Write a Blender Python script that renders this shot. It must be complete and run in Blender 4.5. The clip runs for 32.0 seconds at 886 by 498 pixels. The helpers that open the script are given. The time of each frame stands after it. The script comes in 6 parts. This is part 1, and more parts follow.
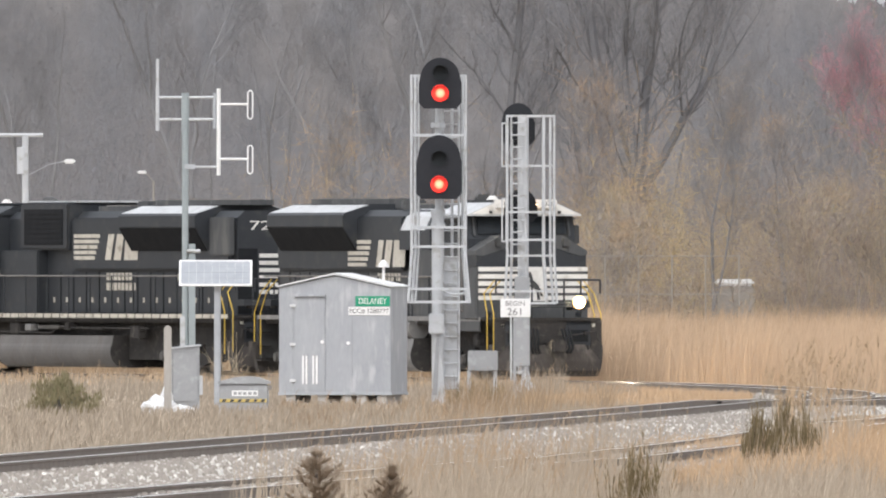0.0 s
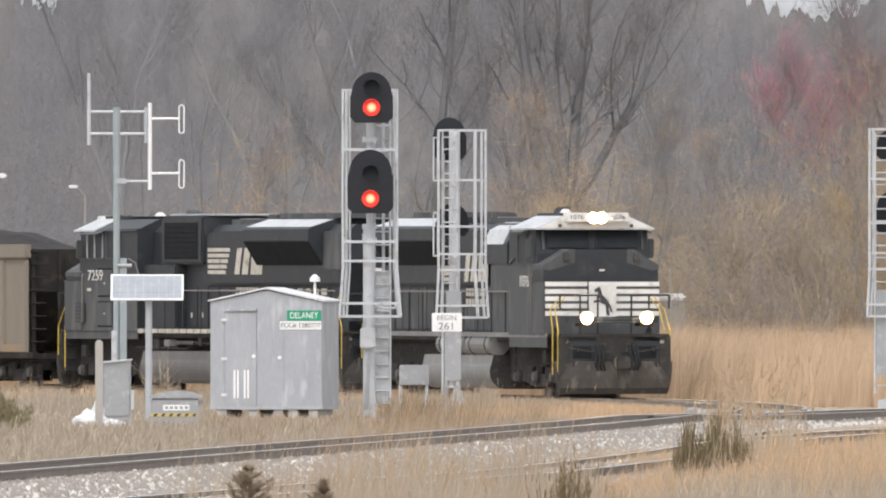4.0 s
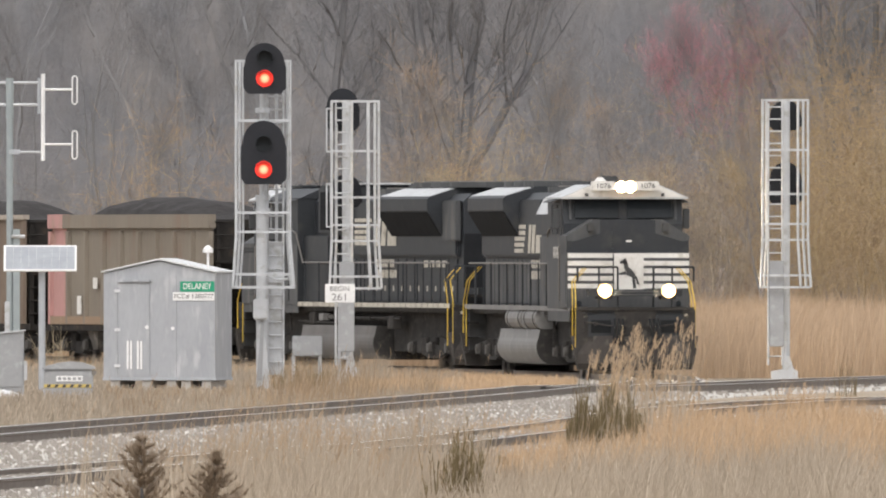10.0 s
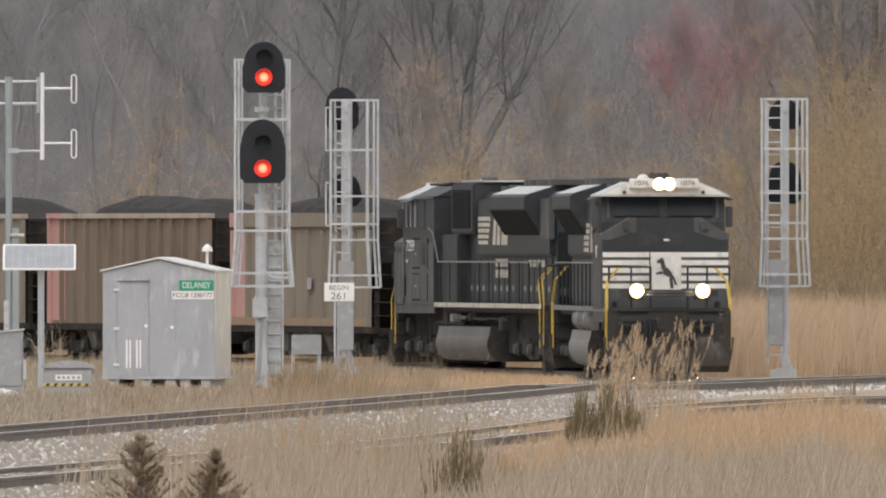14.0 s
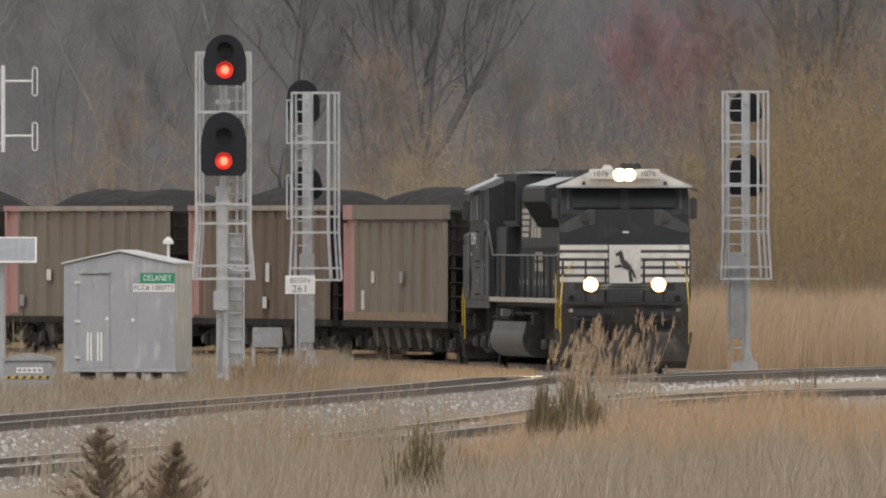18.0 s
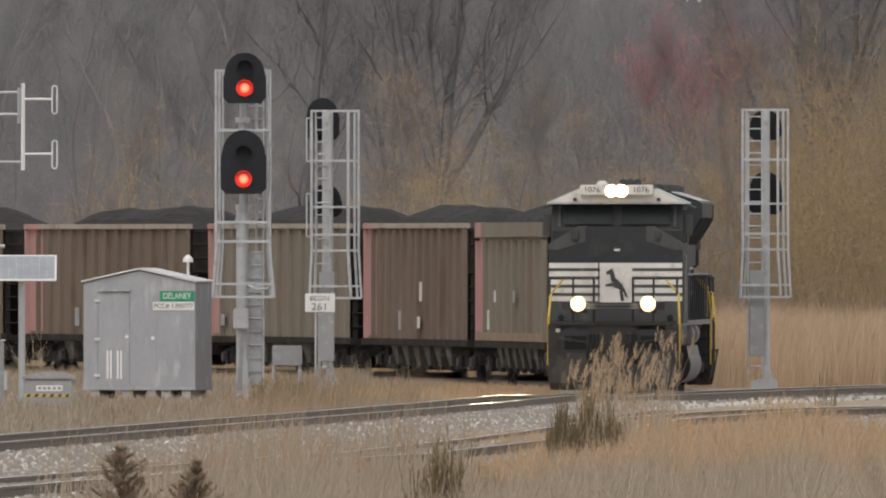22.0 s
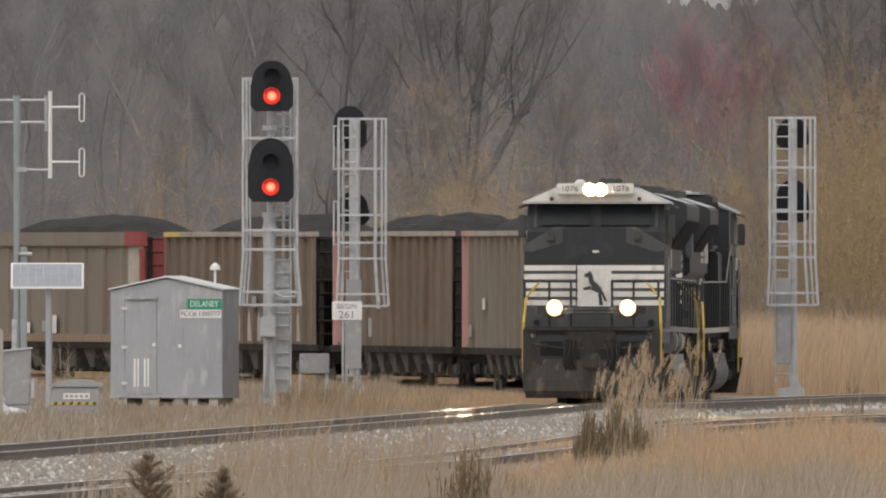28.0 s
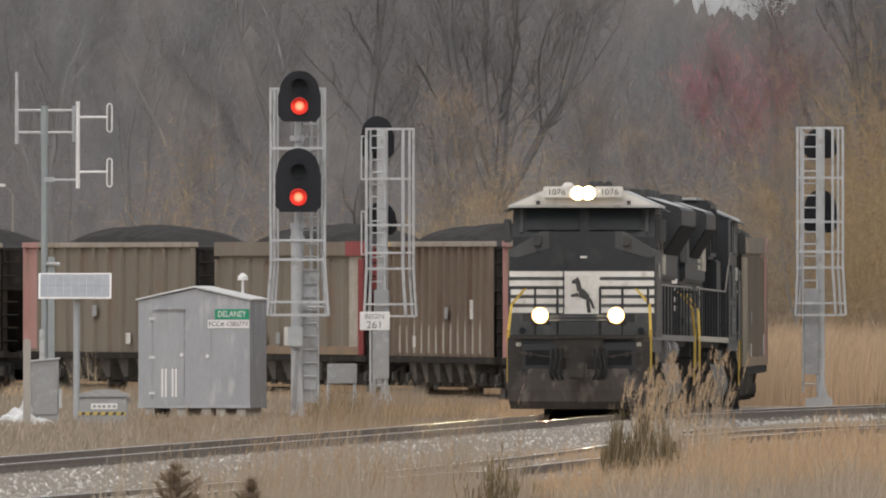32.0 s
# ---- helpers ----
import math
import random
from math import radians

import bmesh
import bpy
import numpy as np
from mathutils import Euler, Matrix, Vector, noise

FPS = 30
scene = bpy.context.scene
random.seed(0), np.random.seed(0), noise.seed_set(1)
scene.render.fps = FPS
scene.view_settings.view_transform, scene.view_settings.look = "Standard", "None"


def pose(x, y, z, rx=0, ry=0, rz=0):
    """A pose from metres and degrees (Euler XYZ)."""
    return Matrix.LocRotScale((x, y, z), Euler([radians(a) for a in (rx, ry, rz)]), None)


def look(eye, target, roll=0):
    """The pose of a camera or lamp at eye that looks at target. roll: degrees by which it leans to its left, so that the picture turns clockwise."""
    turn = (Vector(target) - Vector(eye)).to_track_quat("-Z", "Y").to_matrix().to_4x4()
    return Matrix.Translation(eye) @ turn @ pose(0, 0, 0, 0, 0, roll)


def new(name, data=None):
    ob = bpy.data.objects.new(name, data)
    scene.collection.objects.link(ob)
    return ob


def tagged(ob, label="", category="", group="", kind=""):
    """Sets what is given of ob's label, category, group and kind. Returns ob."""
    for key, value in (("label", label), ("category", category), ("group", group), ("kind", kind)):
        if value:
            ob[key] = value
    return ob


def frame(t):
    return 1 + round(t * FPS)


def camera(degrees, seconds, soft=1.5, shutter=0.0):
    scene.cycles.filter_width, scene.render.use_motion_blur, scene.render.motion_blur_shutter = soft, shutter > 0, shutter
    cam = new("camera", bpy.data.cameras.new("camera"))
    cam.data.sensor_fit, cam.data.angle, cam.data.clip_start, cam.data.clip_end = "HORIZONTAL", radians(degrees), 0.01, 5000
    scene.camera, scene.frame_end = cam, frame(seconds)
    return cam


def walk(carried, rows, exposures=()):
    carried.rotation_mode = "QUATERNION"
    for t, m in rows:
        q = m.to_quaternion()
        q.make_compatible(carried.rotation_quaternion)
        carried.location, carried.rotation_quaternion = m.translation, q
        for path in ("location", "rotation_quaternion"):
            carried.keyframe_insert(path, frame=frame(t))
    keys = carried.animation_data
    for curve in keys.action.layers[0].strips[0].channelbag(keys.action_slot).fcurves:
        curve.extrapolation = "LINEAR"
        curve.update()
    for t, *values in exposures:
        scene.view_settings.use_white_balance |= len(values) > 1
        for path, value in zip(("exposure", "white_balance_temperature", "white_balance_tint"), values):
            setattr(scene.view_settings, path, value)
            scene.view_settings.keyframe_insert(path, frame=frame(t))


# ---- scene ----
# ---- the camera: a long lens on a tripod, which only turns ----
F = 40031.0                      # focal length in picture units (picture 1568 wide)
EYE = Vector((0.0, 0.0, 2.8))    # rail tops lie near z = 0
cam = camera(2 * math.degrees(math.atan(784 / F)), 32.0, soft=2.0)
# seconds, aim to the right and down, in units of 1/F
AIM = [
    (0, -199.75, -44.75), (0.5, -193.75, -46.75), (1, -190.75, -53.75), (1.5, -178.75, -59.75), (2, -164.75, -60.75), (2.5, -147.75, -64.75),
    (3, -128.75, -69.75), (3.5, -104.25, -72.75), (5.5, -9.75, -44.75), (6, 11.25, -35.75), (6.5, 42.25, -26.75), (7, 58.75, -15.75),
    (7.5, 71.25, -11.25), (8, 76.25, -15.75), (8.5, 86.25, -20.75), (9, 97.25, -24.75), (9.5, 104.75, -23.75), (10, 110.75, -18.75),
    (10.5, 109.25, -14.25), (11, 106.25, -12.75), (11.5, 109.25, -9.25), (12, 109.25, -6.75), (12.5, 107.75, -8.25), (13, 109.25, -11.25),
    (13.5, 106.25, -15.75), (14, 112.25, -16.75), (14.5, 141.25, -21.75), (15, 161.25, -17.75), (15.5, 169.25, -12.75), (17.5, 178.25, 7.25),
    (18, 181.25, -3.75), (18.5, 182.75, -20.75), (19, 179.75, -31.25), (19.5, 176.75, -35.75), (20, 171.25, -37.25), (20.5, 159.75, -38.75),
    (21, 150.25, -40.75), (21.5, 144.25, -39.75), (22, 146.25, -35.75), (22.5, 142.25, -33.25), (23, 138.25, -32.75), (23.5, 140.25, -31.25),
    (24, 151.25, -29.75), (24.5, 153.75, -26.75), (25, 143.25, -26.75), (25.5, 135.25, -32.75), (27.5, 112.25, -46.75), (28, 98.25, -49.75),
    (28.5, 86.25, -55.75), (29, 74.25, -61.75), (29.5, 63.25, -62.75), (30, 62.75, -63.75), (30.5, 63.25, -65.75), (31, 54.25, -67.25),
    (31.5, 51.25, -69.75), (32, 49.25, -67.75),
]
# seconds, stops, kelvin: the film darkens and warms as the lamps swing round to it
LIGHT = [(0, -1.4, 6350), (3.5, -1.42, 6380), (6, -1.46, 6450), (9, -1.56, 6540), (13, -1.72, 6640), (14, -1.86, 6650), (15, -2.06, 6650), (16, -2.14, 6660), (19, -2.24, 6680), (25, -2.16, 6700), (32, -2.13, 6700)]
walk(cam, [(t, look(EYE, EYE + Vector((a / F * 1000, 1000, -b / F * 1000)))) for t, a, b in AIM],
     exposures=[(t, e, k, 10) for t, e, k in LIGHT])

# ---- daylight under a bright overcast ----
world = bpy.data.worlds.new("overcast")
scene.world = world
world.use_nodes = True
wn = world.node_tree.nodes
sky = wn.new("ShaderNodeTexSky")
sky.sky_type = "NISHITA"
sky.sun_disc = False
sky.sun_elevation, sky.sun_rotation = radians(52), radians(198)
sky.air_density, sky.dust_density, sky.ozone_density = 1.0, 6.0, 0.6
wn["Background"].inputs[1].default_value = 0.15
cloud = wn.new("ShaderNodeHueSaturation")     # the thin cloud takes most of the blue out
cloud.inputs["Saturation"].default_value = 0.3
cloud.inputs["Value"].default_value = 6.0
world.node_tree.links.new(sky.outputs[0], cloud.inputs["Color"])
deck = wn.new("ShaderNodeMix")                 # an even grey deck of cloud before the sky
deck.data_type = "RGBA"
deck.inputs[0].default_value = 0.6
deck.inputs[7].default_value = (20.0, 20.3, 21.0, 1)
world.node_tree.links.new(cloud.outputs[0], deck.inputs[6])
world.node_tree.links.new(deck.outputs[2], wn["Background"].inputs[0])
sun = new("sun", bpy.data.lights.new("sun", "SUN"))
sun.data.energy, sun.data.angle, sun.data.color = 0.75, radians(25), (1.0, 0.96, 0.9)
sun.matrix_world = look((0, 0, 0), (math.sin(radians(18)) * math.cos(radians(52)), math.cos(radians(18)) * math.cos(radians(52)), -math.sin(radians(52))))


# ---- materials ----
def mat(name, a, b=None, rough=0.8, metal=0.0, fine=40.0, broad=2.0, bump=0.15, spots=None, streak=1.0, spread=0.0, space="Object", gloss=0.5):
    """Two colours mixed by a fine and a broad noise, a bump, and an optional third colour in stains."""
    m = bpy.data.materials.new(name)
    m.use_nodes = True
    nt = m.node_tree
    n, k = nt.nodes, nt.links
    bs = n["Principled BSDF"]
    b = b or tuple(c * 0.75 for c in a)
    co = n.new("ShaderNodeTexCoord")
    mp = n.new("ShaderNodeMapping")
    mp.inputs["Scale"].default_value = (1, 1, streak)
    k.new(co.outputs[space], mp.inputs[0])
    n1, n2 = n.new("ShaderNodeTexNoise"), n.new("ShaderNodeTexNoise")
    n1.inputs["Scale"].default_value, n1.inputs["Detail"].default_value = fine, 3
    n2.inputs["Scale"].default_value, n2.inputs["Detail"].default_value = broad, 4
    for q in (n1, n2):
        k.new(mp.outputs[0], q.inputs["Vector"])
    ad = n.new("ShaderNodeMath")
    ad.operation = "MULTIPLY_ADD"
    ad.inputs[1].default_value, ad.inputs[2].default_value = 0.45, 0.0
    k.new(n1.outputs[0], ad.inputs[0])
    ad2 = n.new("ShaderNodeMath")
    ad2.operation = "MULTIPLY_ADD"
    ad2.inputs[1].default_value = 0.9
    k.new(n2.outputs[0], ad2.inputs[0])
    k.new(ad.outputs[0], ad2.inputs[2])
    fac = ad2.outputs[0]
    if spread:
        inf = n.new("ShaderNodeNewGeometry")
        ad3 = n.new("ShaderNodeMath")
        ad3.operation = "MULTIPLY_ADD"
        ad3.inputs[1].default_value = spread
        k.new(inf.outputs["Random Per Island"], ad3.inputs[0])
        k.new(fac, ad3.inputs[2])
        fac = ad3.outputs[0]
    rp = n.new("ShaderNodeValToRGB")
    rp.color_ramp.elements[0].position, rp.color_ramp.elements[1].position = 0.4, 0.95 + spread * 0.7
    rp.color_ramp.elements[0].color, rp.color_ramp.elements[1].color = (*a, 1), (*b, 1)
    k.new(fac, rp.inputs[0])
    out = rp.outputs[0]
    if spots:
        n3 = n.new("ShaderNodeTexNoise")
        n3.inputs["Scale"].default_value, n3.inputs["Detail"].default_value = broad * 2.3, 6
        k.new(mp.outputs[0], n3.inputs["Vector"])
        r3 = n.new("ShaderNodeValToRGB")
        r3.color_ramp.elements[0].position, r3.color_ramp.elements[1].position = 0.55, 0.68
        k.new(n3.outputs[0], r3.inputs[0])
        mx = n.new("ShaderNodeMix")
        mx.data_type = "RGBA"
        k.new(r3.outputs[0], mx.inputs[0])
        k.new(out, mx.inputs[6])
        mx.inputs[7].default_value = (*spots, 1)
        out = mx.outputs[2]
    k.new(out, bs.inputs["Base Color"])
    bs.inputs["Roughness"].default_value, bs.inputs["Metallic"].default_value = rough, metal
    bs.inputs["Specular IOR Level"].default_value = gloss
    if bump:
        bp = n.new("ShaderNodeBump")
        bp.inputs["Strength"].default_value, bp.inputs["Distance"].default_value = bump, 0.02
        k.new(n1.outputs[0], bp.inputs["Height"])
        k.new(bp.outputs[0], bs.inputs["Normal"])
    return m


def glow(name, colour, power):
    m = bpy.data.materials.new(name)
    m.use_nodes = True
    bs = m.node_tree.nodes["Principled BSDF"]
    bs.inputs["Base Color"].default_value = (*colour, 1)
    bs.inputs["Emission Color"].default_value, bs.inputs["Emission Strength"].default_value = (*colour, 1), power
    return m


def lamp_glow(name, radius, rim, heart, low, high):
    """A lit lens: its colour and strength rise from rim to heart about the mesh's own origin."""
    m = glow(name, rim, low)
    n, k = m.node_tree.nodes, m.node_tree.links
    co, mp, gr = n.new("ShaderNodeTexCoord"), n.new("ShaderNodeMapping"), n.new("ShaderNodeTexGradient")
    gr.gradient_type = "SPHERICAL"
    mp.inputs["Scale"].default_value = (1 / radius,) * 3
    k.new(co.outputs["Object"], mp.inputs[0])
    k.new(mp.outputs[0], gr.inputs[0])
    rp, mr = n.new("ShaderNodeValToRGB"), n.new("ShaderNodeMapRange")
    rp.color_ramp.elements[0].position, rp.color_ramp.elements[1].position = 0.22, 0.55
    rp.color_ramp.elements[0].color, rp.color_ramp.elements[1].color = (*rim, 1), (*heart, 1)
    mr.inputs["From Min"].default_value, mr.inputs["From Max"].default_value = 0.12, 0.8
    mr.inputs["To Min"].default_value, mr.inputs["To Max"].default_value = low, high
    k.new(gr.outputs[1], rp.inputs[0])
    k.new(gr.outputs[1], mr.inputs[0])
    k.new(rp.outputs[0], n["Principled BSDF"].inputs["Emission Color"])
    k.new(mr.outputs[0], n["Principled BSDF"].inputs["Emission Strength"])
    return m


GROUND = mat("dry_ground", (0.37, 0.30, 0.22), (0.27, 0.22, 0.165), 0.95, fine=8, broad=0.15, bump=0.6, spots=(0.36, 0.31, 0.24))
BALLAST = mat("pale_ballast", (0.58, 0.555, 0.51), (0.34, 0.32, 0.285), 0.9, fine=16, broad=2.2, bump=0.8, spots=(0.62, 0.60, 0.565))
STONE = mat("crushed_stone", (0.93, 0.905, 0.86), (0.30, 0.27, 0.24), 0.9, fine=14, broad=2.0, bump=0.0, spread=1.3)
RAIL_SIDE = mat("rusty_rail", (0.235, 0.195, 0.165), (0.15, 0.12, 0.10), 0.75, fine=30, broad=3, bump=0.2)
RAIL_TOP = mat("worn_rail_top", (0.50, 0.46, 0.41), (0.38, 0.33, 0.28), 0.18, metal=1.0, fine=20, broad=1, bump=0.03)
TIE = mat("weathered_tie", (0.21, 0.185, 0.16), (0.13, 0.115, 0.10), 0.95, fine=20, broad=2, bump=0.5)
GALV = mat("galvanised_steel", (0.45, 0.47, 0.50), (0.34, 0.36, 0.385), 0.55, metal=0.25, fine=25, broad=2.5, bump=0.05)
PALE_PAINT = mat("silver_paint", (0.55, 0.565, 0.585), (0.42, 0.435, 0.455), 0.55, metal=0.1, fine=30, broad=2, bump=0.05, spots=(0.38, 0.38, 0.375))
SHED_SKIN = mat("aluminium_sheet", (0.40, 0.415, 0.44), (0.31, 0.325, 0.35), 0.55, metal=0.3, fine=18, broad=1.6, bump=0.06, spots=(0.46, 0.47, 0.49), streak=0.3)
GREY_BOX = mat("grey_enamel", (0.335, 0.342, 0.352), (0.265, 0.272, 0.282), 0.55, fine=20, broad=2, bump=0.08, spots=(0.37, 0.385, 0.40))
# black raised towards blue, a veil of haze put into the colour
BLACK_SIGNAL = mat("hazed_signal_black", (0.020, 0.0212, 0.026), (0.029, 0.030, 0.035), 0.7, fine=20, broad=2, bump=0.05, gloss=0.2)
CONCRETE = mat("concrete", (0.50, 0.48, 0.45), (0.38, 0.36, 0.34), 0.9, fine=25, broad=3, bump=0.4)
WHITE = mat("white_sheet", (0.68, 0.69, 0.70), (0.55, 0.555, 0.56), 0.6, fine=20, broad=3, bump=0.05)
SIGN_WHITE = mat("sign_white", (0.80, 0.80, 0.80), (0.70, 0.70, 0.70), 0.6, fine=20, broad=3, bump=0.0)
SIGN_GREEN = mat("sign_green", (0.005, 0.30, 0.16), (0.01, 0.24, 0.13), 0.5, fine=20, broad=3, bump=0.0)
FADED_INK = mat("faded_ink", (0.17, 0.17, 0.17), (0.24, 0.24, 0.24), 0.7, bump=0.0)
MAST_GREEN = mat("grey_green_steel", (0.33, 0.37, 0.38), (0.26, 0.295, 0.305), 0.6, metal=0.15, fine=25, broad=2.5, bump=0.05)
INK = mat("sign_ink", (0.03, 0.03, 0.03), (0.07, 0.07, 0.07), 0.6, bump=0.0)
WOOD_POST = mat("grey_wood", (0.42, 0.40, 0.37), (0.30, 0.28, 0.26), 0.9, fine=30, broad=4, bump=0.4, streak=0.15)
PANEL_GLASS = mat("solar_cells", (0.35, 0.37, 0.40), (0.29, 0.31, 0.34), 0.35, fine=6, broad=3, bump=0.0, gloss=0.3)
HAZARD_Y = mat("hazard_yellow", (0.60, 0.45, 0.12), (0.45, 0.35, 0.12), 0.6, bump=0.0)
# bluish lifted black: the air's haze is part of the base colour
LOCO_BLACK = mat("hazed_loco_black", (0.023, 0.0262, 0.0312), (0.034, 0.0372, 0.042), 0.5, fine=14, broad=0.9, bump=0.05, spots=(0.043, 0.044, 0.045), gloss=0.3)
LOCO_GREY = mat("dusty_black", (0.085, 0.088, 0.091), (0.058, 0.060, 0.063), 0.6, fine=14, broad=0.9, bump=0.06, spots=(0.115, 0.113, 0.110), streak=0.3, gloss=0.3)
GRIME = mat("brake_dust", (0.050, 0.046, 0.043), (0.026, 0.025, 0.025), 0.9, fine=14, broad=2.2, bump=0.4, spots=(0.064, 0.058, 0.052), gloss=0.25)
AXLE_BOX = mat("dusty_axle_box", (0.115, 0.108, 0.10), (0.06, 0.056, 0.053), 0.85, fine=14, broad=3, bump=0.2)
PLOUGH = mat("scuffed_plough_steel", (0.062, 0.055, 0.050), (0.035, 0.031, 0.029), 0.8, fine=12, broad=1.6, bump=0.25, spots=(0.10, 0.088, 0.078), streak=0.4, gloss=0.25)
DIRTY_TANK = mat("dirty_tank", (0.15, 0.143, 0.137), (0.085, 0.08, 0.077), 0.7, fine=14, broad=1.0, bump=0.15, spots=(0.11, 0.10, 0.092), streak=0.5)
TANK = mat("fuel_tank_grey", (0.21, 0.205, 0.20), (0.16, 0.157, 0.155), 0.6, fine=14, broad=1.2, bump=0.1, spots=(0.25, 0.24, 0.23))
LOCO_WHITE = mat("loco_white", (0.74, 0.73, 0.70), (0.58, 0.56, 0.53), 0.5, fine=12, broad=1.3, bump=0.03, spots=(0.50, 0.48, 0.44))
LOCO_CREAM = mat("dirty_cream_paint", (0.58, 0.55, 0.48), (0.42, 0.39, 0.33), 0.6, fine=12, broad=1.8, bump=0.03, spots=(0.30, 0.27, 0.22))
# pale roofs and caps; on the radiator wings it paints in sky light
ROOF_PALE = mat("pale_and_skylit_sheet", (0.55, 0.56, 0.57), (0.43, 0.44, 0.45), 0.5, metal=0.1, fine=12, broad=1.5, bump=0.03, spots=(0.36, 0.36, 0.36))
YELLOW = mat("handrail_yellow", (0.62, 0.42, 0.05), (0.48, 0.33, 0.06), 0.5, fine=20, broad=3, bump=0.0)
DARK_GLASS = mat("cab_glass", (0.020, 0.024, 0.028), (0.030, 0.034, 0.038), 0.35, bump=0.0, gloss=0.12)
# near-black of grilles and hoses, also painted in where shade lies
GRILLE_SHADE = mat("grille_and_shade_black", (0.016, 0.017, 0.0195), (0.025, 0.026, 0.028), 0.9, fine=30, broad=3, bump=0.1, gloss=0.1)
STEEL = mat("bare_steel", (0.28, 0.26, 0.24), (0.18, 0.17, 0.16), 0.45, metal=0.7, fine=20, broad=3, bump=0.05)
COAL = mat("coal", (0.022, 0.020, 0.020), (0.045, 0.041, 0.040), 0.85, fine=9, broad=2.5, bump=1.0, gloss=0.3)
CAR_TAN = mat("faded_tan_paint", (0.242, 0.211, 0.172), (0.188, 0.162, 0.132), 0.75, fine=10, broad=0.7, bump=0.1, spots=(0.21, 0.16, 0.125), streak=0.25, gloss=0.3)
CAR_BROWN = mat("rusted_brown_paint", (0.20, 0.155, 0.118), (0.14, 0.105, 0.082), 0.8, fine=10, broad=0.7, bump=0.15, spots=(0.13, 0.085, 0.06), streak=0.25)
CAR_PINK = mat("faded_red_paint", (0.50, 0.27, 0.255), (0.37, 0.21, 0.195), 0.75, fine=10, broad=1.0, bump=0.1, spots=(0.36, 0.24, 0.2), streak=0.3)
CAR_RED = mat("dark_red_paint", (0.33, 0.07, 0.07), (0.22, 0.05, 0.05), 0.75, fine=10, broad=1.0, bump=0.1, streak=0.3)
CAR_DARK = mat("sooty_steel", (0.036, 0.032, 0.029), (0.02, 0.019, 0.018), 0.9, fine=10, broad=1.2, bump=0.3, spots=(0.055, 0.043, 0.034), gloss=0.2)
CAR_CHUTE = mat("dusty_chute_steel", (0.12, 0.108, 0.096), (0.06, 0.053, 0.048), 0.85, fine=10, broad=1.2, bump=0.2, spots=(0.17, 0.152, 0.132))
CAR_CHORD = mat("pale_worn_edge", (0.40, 0.36, 0.315), (0.30, 0.255, 0.21), 0.8, fine=10, broad=1.0, bump=0.1, spots=(0.24, 0.19, 0.15), streak=0.3)
CAR_CHALK = mat("chalky_dust", (0.50, 0.47, 0.42), (0.33, 0.28, 0.23), 0.9, fine=12, broad=2.0, bump=0.1)
TRAILER_SIDE = mat("dull_trailer_side", (0.30, 0.28, 0.25), (0.24, 0.22, 0.20), 0.8, fine=10, broad=2, bump=0.0)
RUST = mat("orange_rust", (0.30, 0.205, 0.135), (0.23, 0.17, 0.12), 0.85, fine=10, broad=1, bump=0.2)
# the reflector's orange rim puts the lamps' glare into its emission
REFLECTOR = lamp_glow("headlight_reflector_glare", 0.19, (1.0, 0.52, 0.18), (1.0, 0.85, 0.6), 8.0, 400.0)
RED_LENS = lamp_glow("red_signal_light", 0.165, (1.0, 0.035, 0.02), (1.0, 0.30, 0.16), 1.6, 9.0)
HEADLIGHT = glow("headlight_bulb", (1.0, 0.84, 0.55), 6000.0)
GRASS = mat("dry_grass", (0.50, 0.355, 0.21), (0.26, 0.19, 0.125), 0.9, fine=3, broad=0.35, bump=0.0, spread=0.8, gloss=0.2)
GRASS_PALE = mat("pale_grass", (0.55, 0.465, 0.365), (0.33, 0.275, 0.215), 0.9, fine=3, broad=0.7, bump=0.0, spread=0.8, gloss=0.2)
VERGE = mat("grey_straw", (0.50, 0.42, 0.325), (0.29, 0.245, 0.195), 0.9, fine=3, broad=0.3, bump=0.0, spread=0.7, gloss=0.2)
BROWN_STRAW = mat("brown_straw", (0.42, 0.30, 0.185), (0.25, 0.185, 0.125), 0.9, fine=3, broad=0.3, bump=0.0, spread=0.7, gloss=0.2)
REED = mat("orange_reed", (0.59, 0.405, 0.235), (0.41, 0.295, 0.195), 0.9, fine=2, broad=0.6, bump=0.0, spread=0.6, gloss=0.2)
FRINGE = mat("orange_straw", (0.58, 0.415, 0.26), (0.40, 0.30, 0.205), 0.9, fine=2, broad=0.5, bump=0.0, spread=0.6, gloss=0.2)
REED_BED = mat("tan_reed", (0.58, 0.42, 0.275), (0.45, 0.335, 0.235), 0.9, fine=2, broad=0.6, bump=0.0, spread=0.5, gloss=0.2)
SEED_HEAD = mat("brown_seed_head", (0.47, 0.34, 0.215), (0.34, 0.245, 0.165), 0.9, fine=5, broad=1, bump=0.0, spread=0.4, gloss=0.1)
WEED = mat("dark_weed", (0.095, 0.076, 0.043), (0.18, 0.14, 0.08), 0.9, fine=5, broad=1, bump=0.0, spread=0.5, gloss=0.1)
CEDAR = mat("winter_cedar", (0.20, 0.155, 0.115), (0.31, 0.245, 0.185), 0.9, fine=5, broad=2, bump=0.0, spread=0.5, gloss=0.1)
OLIVE = mat("olive_foliage", (0.13, 0.125, 0.06), (0.20, 0.17, 0.10), 0.9, fine=5, broad=2, bump=0.0, spread=0.4)
# both barks carry distance haze in their blue-grey, the far one more
BARK = mat("haze_grey_bark", (0.135, 0.134, 0.142), (0.165, 0.162, 0.165), 0.95, fine=4, broad=0.8, bump=0.2, gloss=0.1)
